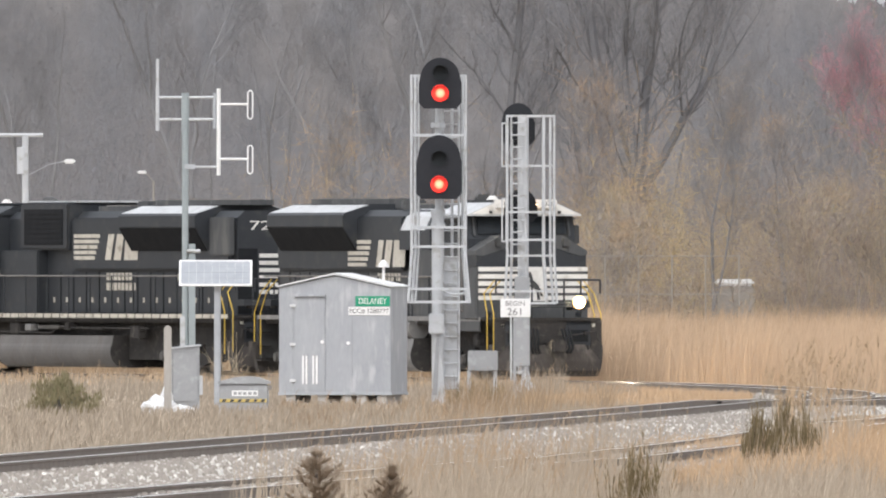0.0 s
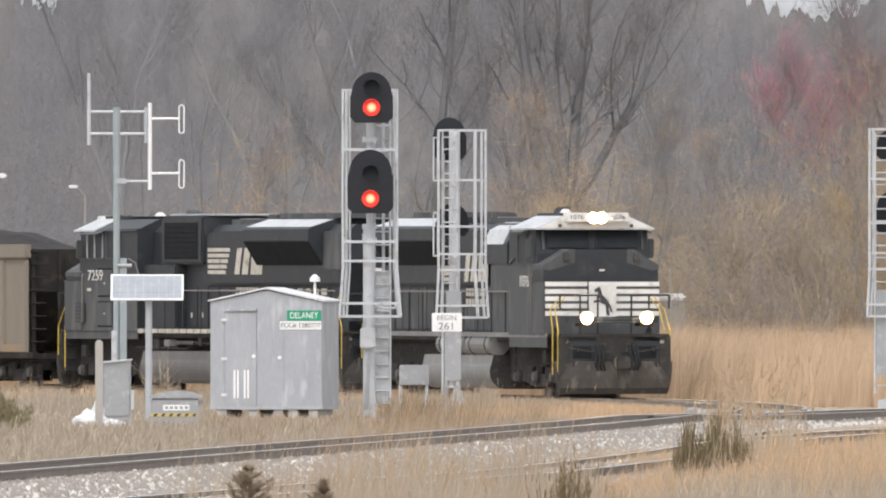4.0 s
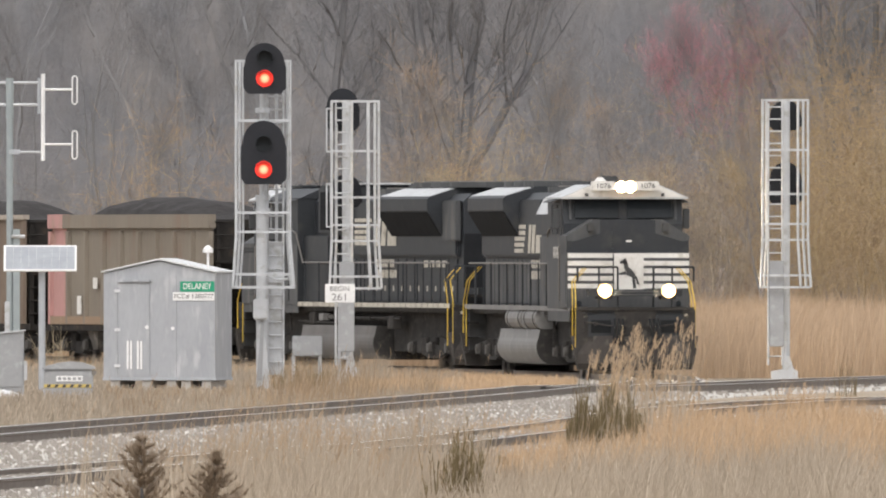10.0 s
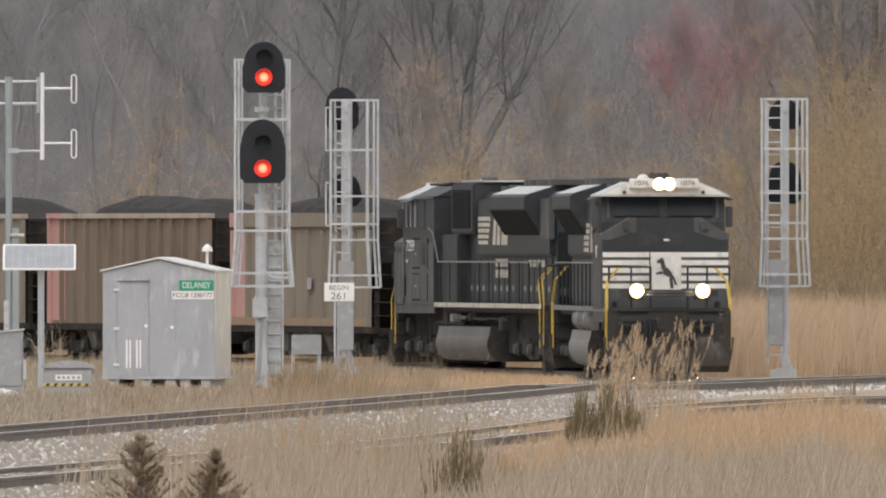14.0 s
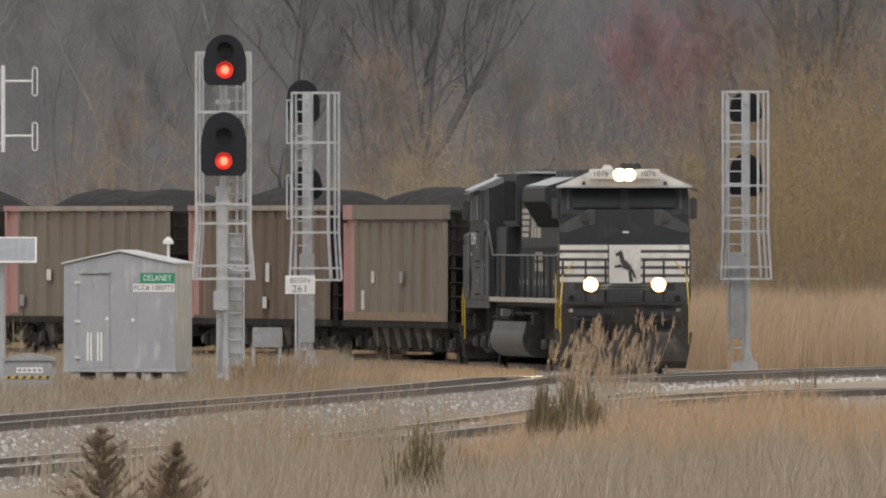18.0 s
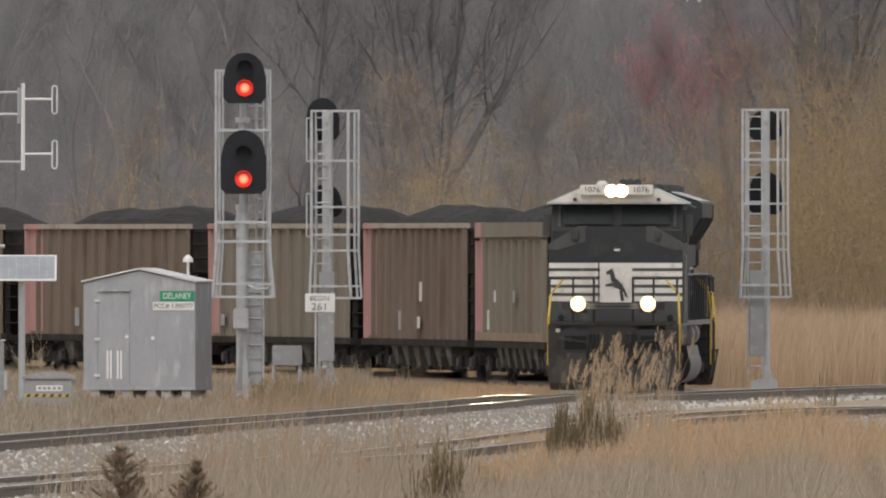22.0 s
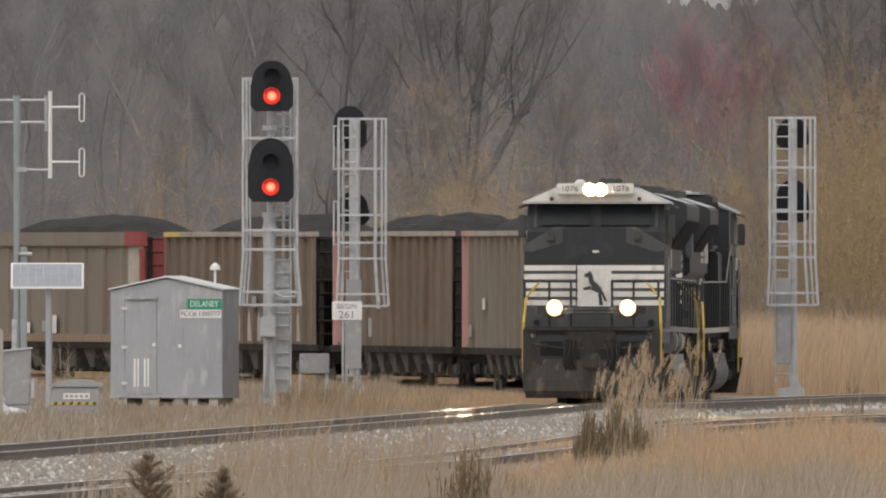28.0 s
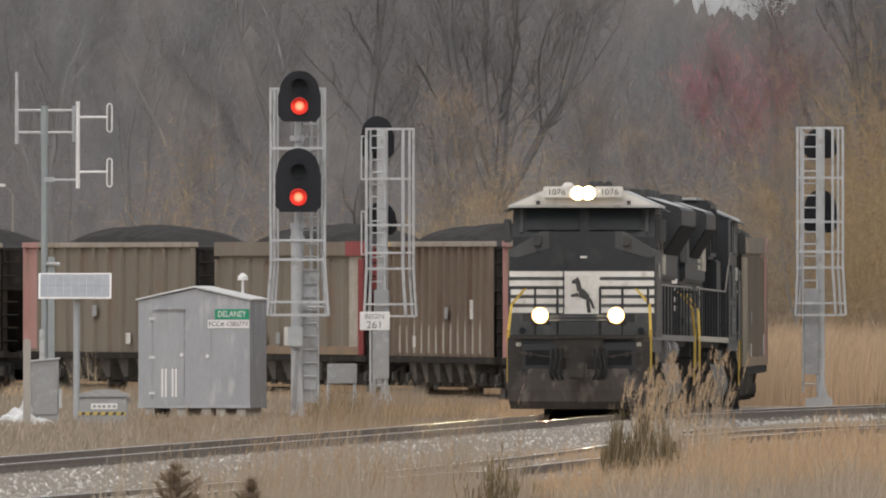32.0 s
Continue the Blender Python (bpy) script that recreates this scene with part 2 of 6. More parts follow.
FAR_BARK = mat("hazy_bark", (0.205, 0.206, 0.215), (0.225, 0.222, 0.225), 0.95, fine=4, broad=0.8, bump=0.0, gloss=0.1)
PALE_BARK = mat("pale_willow_bark", (0.43, 0.36, 0.26), (0.34, 0.285, 0.21), 0.95, fine=4, broad=0.8, bump=0.0, gloss=0.1)
def twig_mat(name, a, b, c, patch=0.3, spread=0.35):
    """Bare twigs whose tint drifts from a to b in broad patches, flecked with c, and differs from twig to twig."""
    m = bpy.data.materials.new(name)
    m.use_nodes = True
    n, k = m.node_tree.nodes, m.node_tree.links
    bs, geo = n["Principled BSDF"], n.new("ShaderNodeNewGeometry")
    fac = []
    for scale, lo, hi, shift in ((patch, 0.38, 0.62, 0.0), (patch * 2.7, 0.52, 0.70, 31.0)):
        mp, q, r = n.new("ShaderNodeMapping"), n.new("ShaderNodeTexNoise"), n.new("ShaderNodeMapRange")
        mp.inputs["Location"].default_value = (shift, shift, shift)
        q.inputs["Scale"].default_value, q.inputs["Detail"].default_value = scale, 3
        r.inputs["From Min"].default_value, r.inputs["From Max"].default_value = lo, hi
        k.new(geo.outputs["Position"], mp.inputs[0])
        k.new(mp.outputs[0], q.inputs["Vector"])
        k.new(q.outputs[0], r.inputs[0])
        fac.append(r.outputs[0])
    out = None
    for f, x, y in ((fac[0], a, b), (fac[1], None, c)):
        mx = n.new("ShaderNodeMix")
        mx.data_type = "RGBA"
        k.new(f, mx.inputs[0])
        if x:
            mx.inputs[6].default_value = (*x, 1)
        else:
            k.new(out, mx.inputs[6])
        mx.inputs[7].default_value = (*y, 1)
        out = mx.outputs[2]
    hs, vr = n.new("ShaderNodeHueSaturation"), n.new("ShaderNodeMapRange")
    vr.inputs["To Min"].default_value, vr.inputs["To Max"].default_value = 1 - spread, 1 + spread
    k.new(geo.outputs["Random Per Island"], vr.inputs[0])
    k.new(vr.outputs[0], hs.inputs["Value"])
    k.new(out, hs.inputs["Color"])
    k.new(hs.outputs[0], bs.inputs["Base Color"])
    bs.inputs["Roughness"].default_value, bs.inputs["Specular IOR Level"].default_value = 0.95, 0.1
    return m


# the blue in these two twig greys is distance haze put into the colour
TWIG = twig_mat("haze_grey_twigs", (0.176, 0.182, 0.200), (0.199, 0.196, 0.202), (0.208, 0.194, 0.190), 0.22)
TWIG_DARK = twig_mat("dark_haze_grey_twigs", (0.150, 0.150, 0.160), (0.178, 0.172, 0.170), (0.19, 0.17, 0.155), 0.3)
TWIG_OCHRE = twig_mat("ochre_twigs", (0.365, 0.275, 0.165), (0.275, 0.235, 0.185), (0.42, 0.34, 0.165), 0.28)
TWIG_RUSSET = twig_mat("russet_twigs", (0.285, 0.235, 0.20), (0.235, 0.22, 0.215), (0.38, 0.265, 0.165), 0.30)
TWIG_ORANGE = twig_mat("orange_twigs", (0.38, 0.262, 0.16), (0.30, 0.238, 0.175), (0.38, 0.305, 0.17), 0.5)
TWIG_RED = twig_mat("red_buds", (0.44, 0.20, 0.23), (0.37, 0.21, 0.23), (0.29, 0.22, 0.23), 0.35)
TWIG_YELLOW = twig_mat("yellow_ochre_twigs", (0.335, 0.24, 0.135), (0.265, 0.207, 0.15), (0.35, 0.27, 0.14), 0.25)
BIRCH = mat("pale_bare_wood", (0.47, 0.42, 0.35), (0.36, 0.31, 0.25), 0.95, fine=4, broad=0.8, bump=0.0, gloss=0.1)


# ---- mesh tools ----
def mesh_of(bm, name, smooth=False):
    me = bpy.data.meshes.new(name)
    bmesh.ops.recalc_face_normals(bm, faces=bm.faces)
    bm.to_mesh(me)
    bm.free()
    if smooth:
        me.polygons.foreach_set("use_smooth", [True] * len(me.polygons))
    return me


def part(name, bm, material, parent, label="", at=None):
    """One mesh object under a thing or a part."""
    me = bm if isinstance(bm, bpy.types.Mesh) else mesh_of(bm, name)
    if material and not me.materials:
        me.materials.append(material)
    ob = new(name, me)
    ob.parent = parent
    if at is not None:
        ob.matrix_local = at
    if label:
        ob["label"] = label
    return ob


def thing(name, label, category, m=None, group="", kind=""):
    ob = new(name)
    ob.empty_display_size = 0.3
    if m is not None:
        ob.matrix_basis = m
    return tagged(ob, label, category, group, kind)


def lone(name, bm, material, label, category, m=None, group="", kind=""):
    ob = part(name, bm, material, None)
    if m is not None:
        ob.matrix_basis = m
    return tagged(ob, label, category, group, kind)


def hexa(bm, p):
    v = [bm.verts.new(q) for q in p]
    for f in ((0, 3, 2, 1), (4, 5, 6, 7), (0, 1, 5, 4), (1, 2, 6, 5), (2, 3, 7, 6), (3, 0, 4, 7)):
        bm.faces.new([v[i] for i in f])
    return v


def box(bm, x0, x1, y0, y1, z0, z1, bevel=0.0):
    v = hexa(bm, [(x0, y0, z0), (x1, y0, z0), (x1, y1, z0), (x0, y1, z0), (x0, y0, z1), (x1, y0, z1), (x1, y1, z1), (x0, y1, z1)])
    if bevel:
        bmesh.ops.bevel(bm, geom=list({e for q in v for e in q.link_edges}), offset=bevel, segments=2, affect="EDGES")
    return bm


def slab(bm, pts, axis, a, b):
    """A polygon pushed along an axis from a to b. pts are the other two coordinates."""
    def put(p, d):
        return {"x": (d, p[0], p[1]), "y": (p[0], d, p[1]), "z": (p[0], p[1], d)}[axis]
    lo, hi = [bm.verts.new(put(p, a)) for p in pts], [bm.verts.new(put(p, b)) for p in pts]
    n = len(pts)
    bm.faces.new(lo)
    bm.faces.new(hi[::-1])
    for i in range(n):
        bm.faces.new((lo[i], hi[i], hi[(i + 1) % n], lo[(i + 1) % n]))
    return bm


def tube(bm, p, q, r, seg=8, r2=None):
    p, q = Vector(p), Vector(q)
    d = q - p
    u = d.normalized().orthogonal()
    w = d.normalized().cross(u)
    r2 = r if r2 is None else r2
    rings = []
    for c, s in ((p, r), (q, r2)):
        rings.append([bm.verts.new(c + (u * math.cos(2 * math.pi * i / seg) + w * math.sin(2 * math.pi * i / seg)) * s) for i in range(seg)])
    for i in range(seg):
        bm.faces.new((rings[0][i], rings[0][(i + 1) % seg], rings[1][(i + 1) % seg], rings[1][i]))
    bm.faces.new(rings[0][::-1])
    bm.faces.new(rings[1])
    return bm


def pipe(bm, pts, r, seg=6):
    for a, b in zip(pts, pts[1:]):
        tube(bm, a, b, r, seg)
    return bm


B = bmesh.new


def letters(text, size, material, parent, m, name="lettering", wide=None, label=""):
    """Raised lettering in the built-in font, facing -y of its parent."""
    cu = bpy.data.curves.new("text", "FONT")
    cu.body, cu.size, cu.extrude, cu.align_x, cu.align_y = text, size, 0.004, "CENTER", "CENTER"
    ob = bpy.data.objects.new("text", cu)
    me = bpy.data.meshes.new_from_object(ob)
    bpy.data.objects.remove(ob)
    if wide:
        xs = [v.co.x for v in me.vertices]
        k = wide / (max(xs) - min(xs))
        for v in me.vertices:
            v.co.x *= k
    me.transform(Matrix.Rotation(radians(90), 4, "X"))
    return part(name, me, material, parent, label, m)


def spot(u, v, d):
    """The place seen u to the right and v down from the picture's corner as the film starts, d metres away."""
    return Vector(((u - 984) / F * d, d, 2.8 - (v - 486) / F * d))


# ---- tracks: lines on the plan ----
def spline(pts, step=1.0):
    """Points every step metres on a smooth curve through pts (x, y, z)."""
    pts = [Vector(p) for p in pts]
    pts = [pts[0] * 2 - pts[1]] + pts + [pts[-1] * 2 - pts[-2]]
    out = []
    for i in range(1, len(pts) - 2):
        a, b, c, e = pts[i - 1:i + 3]
        n = max(2, int((c - b).length / step))
        for j in range(n):
            t = j / n
            out.append(0.5 * (2 * b + (c - a) * t + (2 * a - 5 * b + 4 * c - e) * t * t + (3 * b - a - 3 * c + e) * t ** 3))
    out.append(pts[-2])
    return out


BEND_S = [-150.0, -137.5, -125.0, -112.6, -100.1, -87.6, -75.1, -62.7, -50.2, -37.7, -25.2, -12.7, -0.3, 12.2, 24.7, 37.2, 49.7, 62.1, 74.6, 87.1, 99.6, 112.0, 124.5, 137.0, 175, 230, 300]
BEND_A = [64.8, 60.6, 56.3, 52.1, 47.8, 43.6, 39.3, 35.1, 30.8, 26.6, 22.3, 18.9, 16.0, 11.3, 8.0, 4.5, 0.9, -1.7, -3.5, -3.1, -3.1, -3.3, -3.7, -4.0, -4.6, -4.6, -4.5]
RISE_S = [-60, -20, 20, 50, 80, 120, 300]
RISE_Z = [0.028, 0.009, -0.034, -0.054, -0.061, 0.125, 0.125]
LINE_S = np.arange(-220, 300.1, 0.5)
_th = np.radians(np.interp(LINE_S, BEND_S, BEND_A))
_mid = (_th[1:] + _th[:-1]) / 2
LINE_X = np.concatenate([[0], np.cumsum(np.sin(_mid) * 0.5)])
LINE_Y = np.concatenate([[0], np.cumsum(-np.cos(_mid) * 0.5)])
_i0 = int(220 / 0.5)
LINE_X, LINE_Y = LINE_X - LINE_X[_i0] + -0.053, LINE_Y - LINE_Y[_i0] + 598.86
LINE_Z = np.interp(LINE_S, RISE_S, RISE_Z)


def on_line(s):
    return Vector((np.interp(s, LINE_S, LINE_X), np.interp(s, LINE_S, LINE_Y), np.interp(s, LINE_S, LINE_Z)))


MAIN = [on_line(s) for s in np.arange(-120, 299, 1.0)]
NEAR = spline([(-10.5, 244, -0.05), (-7.7, 274, -0.05), (-5.1, 300, -0.05), (-3.8, 313, -0.05), (-0.3, 347, -0.05), (0.55, 354, -0.05), (3.3, 393, -0.05), (5.2, 428, -0.05),
               (6.3, 440, -0.05), (7.65, 453, -0.05), (8.9, 461, -0.05), (11.5, 470, -0.05), (17, 478, -0.05)])
SIDE = spline([(4.3, 489, 0.06), (5.3, 497, 0.02), (6.4, 506, 0.0), (7.7, 514, 0.0), (9.6, 527, 0.0), (12.1, 541, 0.0), (14.5, 552, 0.0), (19, 568, 0.0), (30, 600, 0.0)])


def across(line, i):
    a, b = line[max(i - 1, 0)], line[min(i + 1, len(line) - 1)]
    d = (b - a).normalized()
    return Vector((d.y, -d.x, 0)).normalized()


def sweep(line, off, prof, closed=True):
    """A profile (sideways, height) carried along a line at a sideways offset."""
    vs, fs, n = [], [], len(prof)
    for i, p in enumerate(line):
        w = across(line, i)
        for y, z in prof:
            q = p + w * (off + y)
            vs.append((q.x, q.y, q.z + z))
    for i in range(len(line) - 1):
        for j in range(n if closed else n - 1):
            a, b = i * n + j, i * n + (j + 1) % n
            fs.append((a, b, b + n, a + n))
    me = bpy.data.meshes.new("sweep")
    me.from_pydata(vs, [], fs)
    return me


WEB = [(-0.07, -0.172), (0.07, -0.172), (0.07, -0.16), (0.012, -0.14), (0.012, -0.045), (0.036, -0.035), (0.036, -0.004), (-0.036, -0.004), (-0.036, -0.035), (-0.012, -0.045), (-0.012, -0.14), (-0.07, -0.16)]
CROWN = [(-0.036, -0.003), (0.036, -0.003), (0.028, 0.002), (-0.028, 0.002)]


def track(line, name, label, ties):
    top = thing(name, label, "railway track", kind="structure")
    for side in (-0.753, 0.753):
        rail = part("rail", sweep(line, side, WEB), RAIL_SIDE, top, "rust-brown steel rail")
        part("rail_head", sweep(line, side, CROWN), RAIL_TOP, rail, "worn shiny running surface")
    bm = B()
    box(bm, -1.3, 1.3, -0.11, 0.11, -0.35, -0.181, 0.012)
    tie = mesh_of(bm, "tie")
    tie.materials.append(TIE)
    far = B()
    for j, i in enumerate(np.arange(1, len(line) - 1, 0.55)):
        a = int(i)
        p = line[a].lerp(line[min(a + 1, len(line) - 1)], i - a)
        w = across(line, a)
        m = Matrix.Translation(p) @ Matrix.Rotation(math.atan2(w.y, w.x) + random.uniform(-0.03, 0.03), 4, "Z")
        if ties[0] < p.y < ties[1]:
            ob = new("tie", tie)
            ob.parent, ob.matrix_local = top, m
        else:
            far.from_mesh(tie)
            bmesh.ops.transform(far, matrix=m, verts=list(far.verts)[-len(tie.vertices):])
    if len(far.verts):
        tagged(part("distant_ties", far, TIE, top), kind="stuff")
    return top


# ---- ground ----
def ground_z(x, y):
    return -0.24 + 0.04 * noise.noise(Vector((x * 0.15, y * 0.03, 0)))


def ground():
    xs = [-4000, -600, -120] + list(np.linspace(-60, 60, 61)) + [120, 600, 4000]
    ys = [-4000, -300, 0, 120] + list(np.linspace(240, 760, 105)) + [900, 1400, 4500]
    vs = [(x, y, ground_z(x, y) if abs(x) < 61 and 230 < y < 770 else -0.24) for y in ys for x in xs]
    n = len(xs)
    fs = [(j * n + i, j * n + i + 1, (j + 1) * n + i + 1, (j + 1) * n + i) for j in range(len(ys) - 1) for i in range(n - 1)]
    me = bpy.data.meshes.new("ground")
    me.from_pydata(vs, [], fs)
    lone("ground", me, GROUND, "flat ground of pale soil and matted dry grass", "ground", kind="structure")


def stones(name, label, spots, low, high, seed):
    """Loose ballast: many small angular stones."""
    rnd = random.Random(seed)
    vs, fs = [], []
    for x, y, z in spots:
        r = rnd.uniform(low, high)
        k = len(vs)
        a = rnd.uniform(0, 6.28)
        for j in range(4):
            q = a + j * 1.571 + rnd.uniform(-0.3, 0.3)
            vs.append((x + math.cos(q) * r, y + math.sin(q) * r, z - 0.02))
        for j in range(3):
            q = a + 0.5 + j * 2.1
            vs.append((x + math.cos(q) * r * 0.55, y + math.sin(q) * r * 0.55, z + r * rnd.uniform(0.6, 1.3)))
        fs += [(k + 4, k + 5, k + 6), (k, k + 1, k + 4), (k + 1, k + 5, k + 4), (k + 1, k + 2, k + 5), (k + 2, k + 3, k + 5), (k + 3, k + 6, k + 5), (k + 3, k, k + 6), (k, k + 4, k + 6)]
    me = bpy.data.meshes.new(name)
    me.from_pydata(vs, [], fs)
    lone(name, me, STONE, label, "ballast", kind="stuff")


def beds():
    prof = [(-2.6, -0.32), (-1.9, -0.19), (-1.35, -0.183), (1.35, -0.183), (1.9, -0.19), (2.6, -0.32)]
    for line, name in ((MAIN, "ballast_bed_main"), (NEAR, "ballast_bed_near"), (SIDE, "ballast_bed_side")):
        lone(name, sweep(line, 0, prof, False), BALLAST, "bed of pale crushed limestone under the rails", "ballast", kind="structure")
    # the wide pale strip between the two tracks, and loose stones all over it
    rnd = random.Random(3)
    pts = []
    mains = {int(p.y): p.x for p in MAIN}
    nears = {int(p.y): p.x for p in NEAR}
    ys = [y for y in range(296, 455) if y in mains and y in nears]
    vs, fs = [], []
    for y in ys:
        for t in (0, 0.25, 0.5, 0.75, 1):
            x = mains[y] * (1 - t) + nears[y] * t
            vs.append((x, y, -0.17 - 0.05 * math.sin(t * math.pi) + 0.02 * noise.noise(Vector((x, y * 0.3, 2)))))
    for j in range(len(ys) - 1):
        for i in range(4):
            a = j * 5 + i
            fs.append((a, a + 1, a + 6, a + 5))
    me = bpy.data.meshes.new("strip")
    me.from_pydata(vs, [], fs)
    lone("ballast_between", me, BALLAST, "wide strip of pale crushed stone between the tracks", "ballast", kind="structure")
    for _ in range(34000):
        y = rnd.choice(ys) + rnd.random()
        t = rnd.random()
        x = mains[int(y)] * (1 - t) + nears[int(y)] * t
        pts.append((x, y, -0.16 - 0.05 * math.sin(t * math.pi)))
    for line, n in ((MAIN, 44000), (NEAR, 24000), (SIDE, 5000)):
        seen = [i for i in range(1, len(line) - 1) if line[i].y < 580]
        for _ in range(n):
            i = rnd.choice(seen)
            if line[i].y > 480 and rnd.random() < 0.6:
                continue
            o = rnd.uniform(-2.5, 2.5)
            q = line[i].lerp(line[i + 1], rnd.random()) + across(line, i) * o
            pts.append((q.x, q.y, q.z - 0.185 - max(0, abs(o) - 1.9) * 0.18))
    stones("loose_ballast", "loose pale grey and white crushed stone", pts, 0.024, 0.06, 4)


# ---- plants ----
def blades(name, label, category, material, count, place, high, wide, lean, seed, plume=0.0, plume_mat=None, plume_r=0.02):
    """Thin upright blades, each two tapering quads; place(rnd) gives x, y, z and a factor on the height."""
    rnd = random.Random(seed)
    vs, fs, heads = [], [], []
    for _ in range(count):
        got = place(rnd)
        if not got:
            continue
        x, y, z, k = got
        h = rnd.uniform(*high) * k
        w = rnd.uniform(*wide)
        lx = rnd.gauss(0.08, lean) * h
        ly = rnd.gauss(0, lean) * h
        a = rnd.uniform(-0.6, 0.6)
        cx, cy = math.cos(a) * w, math.sin(a) * w
        n = len(vs)
        vs += [(x - cx, y - cy, z), (x + cx, y + cy, z), (x + lx * 0.4 - cx * 0.8, y + ly * 0.4, z + h * 0.55), (x + lx * 0.4 + cx * 0.8, y + ly * 0.4, z + h * 0.55),
               (x + lx, y + ly, z + h)]
        fs += [(n, n + 1, n + 3, n + 2), (n + 2, n + 3, n + 4)]
        if rnd.random() < plume:
            heads.append((x + lx, y + ly, z + h, rnd.uniform(0.16, 0.32), rnd.uniform(-0.3, 1.1)))
    me = bpy.data.meshes.new(name)
    me.from_pydata(vs, [], fs)
    ob = lone(name, me, material, label, category, kind="stuff")
    if heads:
        vs, fs = [], []
        for x, y, z, h, l in heads:
            m = 14 if plume_r < 0.03 else 44
            for j in range(m):
                q = j / m
                r = plume_r * math.sin(0.5 + q * 2.5)
                a = rnd.uniform(0, 6.28)
                n = len(vs)
                px, pz = x + l * h * (q - 0.35) * 0.45, z - h * 0.35 + h * q
                vs += [(px, y, pz), (px + 0.007, y, pz + 0.012), (px + math.cos(a) * r + 0.01, y + math.sin(a) * r, pz + rnd.uniform(0.03, 0.07))]
                fs.append((n, n + 1, n + 2))
        me = bpy.data.meshes.new("plumes")
        me.from_pydata(vs, [], fs)
        part("seed_plumes", me, plume_mat or material, ob, "feathery seed plumes")
    return ob


def fore(u0, u1, d0, d1, keep=None):
    def place(r):
        u, d = r.uniform(u0, u1), r.uniform(d0, d1)
        k = keep(u, d, r) if keep else 1.0
        if not k:
            return None
        x = (u - 984) / F * d
        return x, d, ground_z(x, d), k
    return place


def clump(u, d, r):
    q = noise.noise(Vector((u * 0.006, d * 0.05, 7.3)))
    return 0.75 + 0.5 * q


def grass():
    # the near field, taller where it hides the rails
    def tall(u, d, r):
        f = np.interp(u, [-200, 380, 560, 680, 800, 900, 1000, 1150, 1400, 2300], [0.0, 0.0, 0.08, 0.35, 0.75, 0.8, 0.6, 0.7, 0.95, 0.95])
        return 0 if r.random() > f + 0.02 else f * (0.8 + 0.5 * noise.noise(Vector((u * 0.01, d * 0.1, 1.7))))
    blades("near_grass", "tall dry straw-coloured grass in the near field", "grass", GRASS_PALE, 34000, fore(-150, 2200, 246, 292, tall), (0.4, 1.1), (0.003, 0.007), 0.24, 11, 0.05)
    blades("wispy_grass", "sparse tall wisps of dry grass with light seed heads", "grass", GRASS_PALE, 5600, fore(330, 1180, 262, 300, lambda u, d, r: clump(u, d, r) if r.random() < np.interp(u, [380, 560, 740, 980, 1180], [0, 0.2, 1, 0.9, 0.2]) else 0), (0.8, 1.6), (0.003, 0.006), 0.18, 12, 0.2, SEED_HEAD)
    blades("low_grass", "low matted straw by the near track", "grass", GRASS, 9000, fore(430, 2200, 292, 345, lambda u, d, r: clump(u, d, r) * (0.4 if u < 1350 else 0.9) if r.random() < (u - 520) / 260 else 0), (0.25, 0.55), (0.005, 0.010), 0.2, 13)

    def orange(u, d, r):
        return np.interp(u, [1050, 1300, 1500, 2300], [0, 0.5, 1, 1]) * clump(u, d, r)
    blades("orange_grass", "dense orange-brown broomsedge", "grass", REED, 24000, fore(1080, 2250, 280, 400, orange), (0.35, 0.95), (0.004, 0.008), 0.26, 14, 0.05)

    # between the main track and the lineside boxes
    blades("verge_grass", "dry verge grass beside the track", "grass", VERGE, 42000, fore(-150, 1130, 340, 600, lambda u, d, r: ((clump(u, d, r) * np.interp(d, [380, 470, 500, 540, 560], [1, 1, 0.4, 0.4, 0.9]) + 0.1) if d > np.interp(u, [-150, 0, 520, 1025, 1220], [330, 343, 390, 452, 492]) else 0)), (0.12, 0.45), (0.007, 0.013), 0.25, 15)
    blades("verge_tufts", "grey-brown tufts of taller grass on the verge", "grass", VERGE, 4200, fore(-150, 1000, 540, 598, lambda u, d, r: 1.0 if noise.noise(Vector((u * 0.012, d * 0.03, 9))) > 0.05 else 0), (0.3, 0.7), (0.005, 0.010), 0.2, 16)

    blades("brown_tufts", "thin brown tufts leaning by the rails", "grass", BROWN_STRAW, 3200, fore(470, 1080, 425, 505, lambda u, d, r: (np.interp(u, [470, 700, 800, 1080], [0.35, 0.4, 1.0, 1.0]) if d > np.interp(u, [470, 1025, 1220], [388, 455, 492]) and noise.noise(Vector((u * 0.012, d * 0.02, 19))) > -0.1 else 0)), (0.3, 1.1), (0.003, 0.007), 0.25, 21, 0.05, SEED_HEAD)
    blades("orange_patch", "short orange grass at the signal's foot", "grass", REED, 9000, fore(930, 1330, 515, 592, lambda u, d, r: 1.0 if (u - 984) / F * d < np.interp(d, LINE_Y[::-1], LINE_X[::-1]) - 1.9 else 0), (0.10, 0.26), (0.007, 0.012), 0.2, 22)

    # the fringe along the foot of the main track's bank
    def fringe(u, d, r):
        x = (u - 984) / F * d
        gap = float(np.interp(x, LINE_X[:540], LINE_Y[:540])) - 2.2 - d
        return (0.75 + 0.5 * noise.noise(Vector((u * 0.02, d * 0.05, 3)))) if 0 < gap < 26 else 0
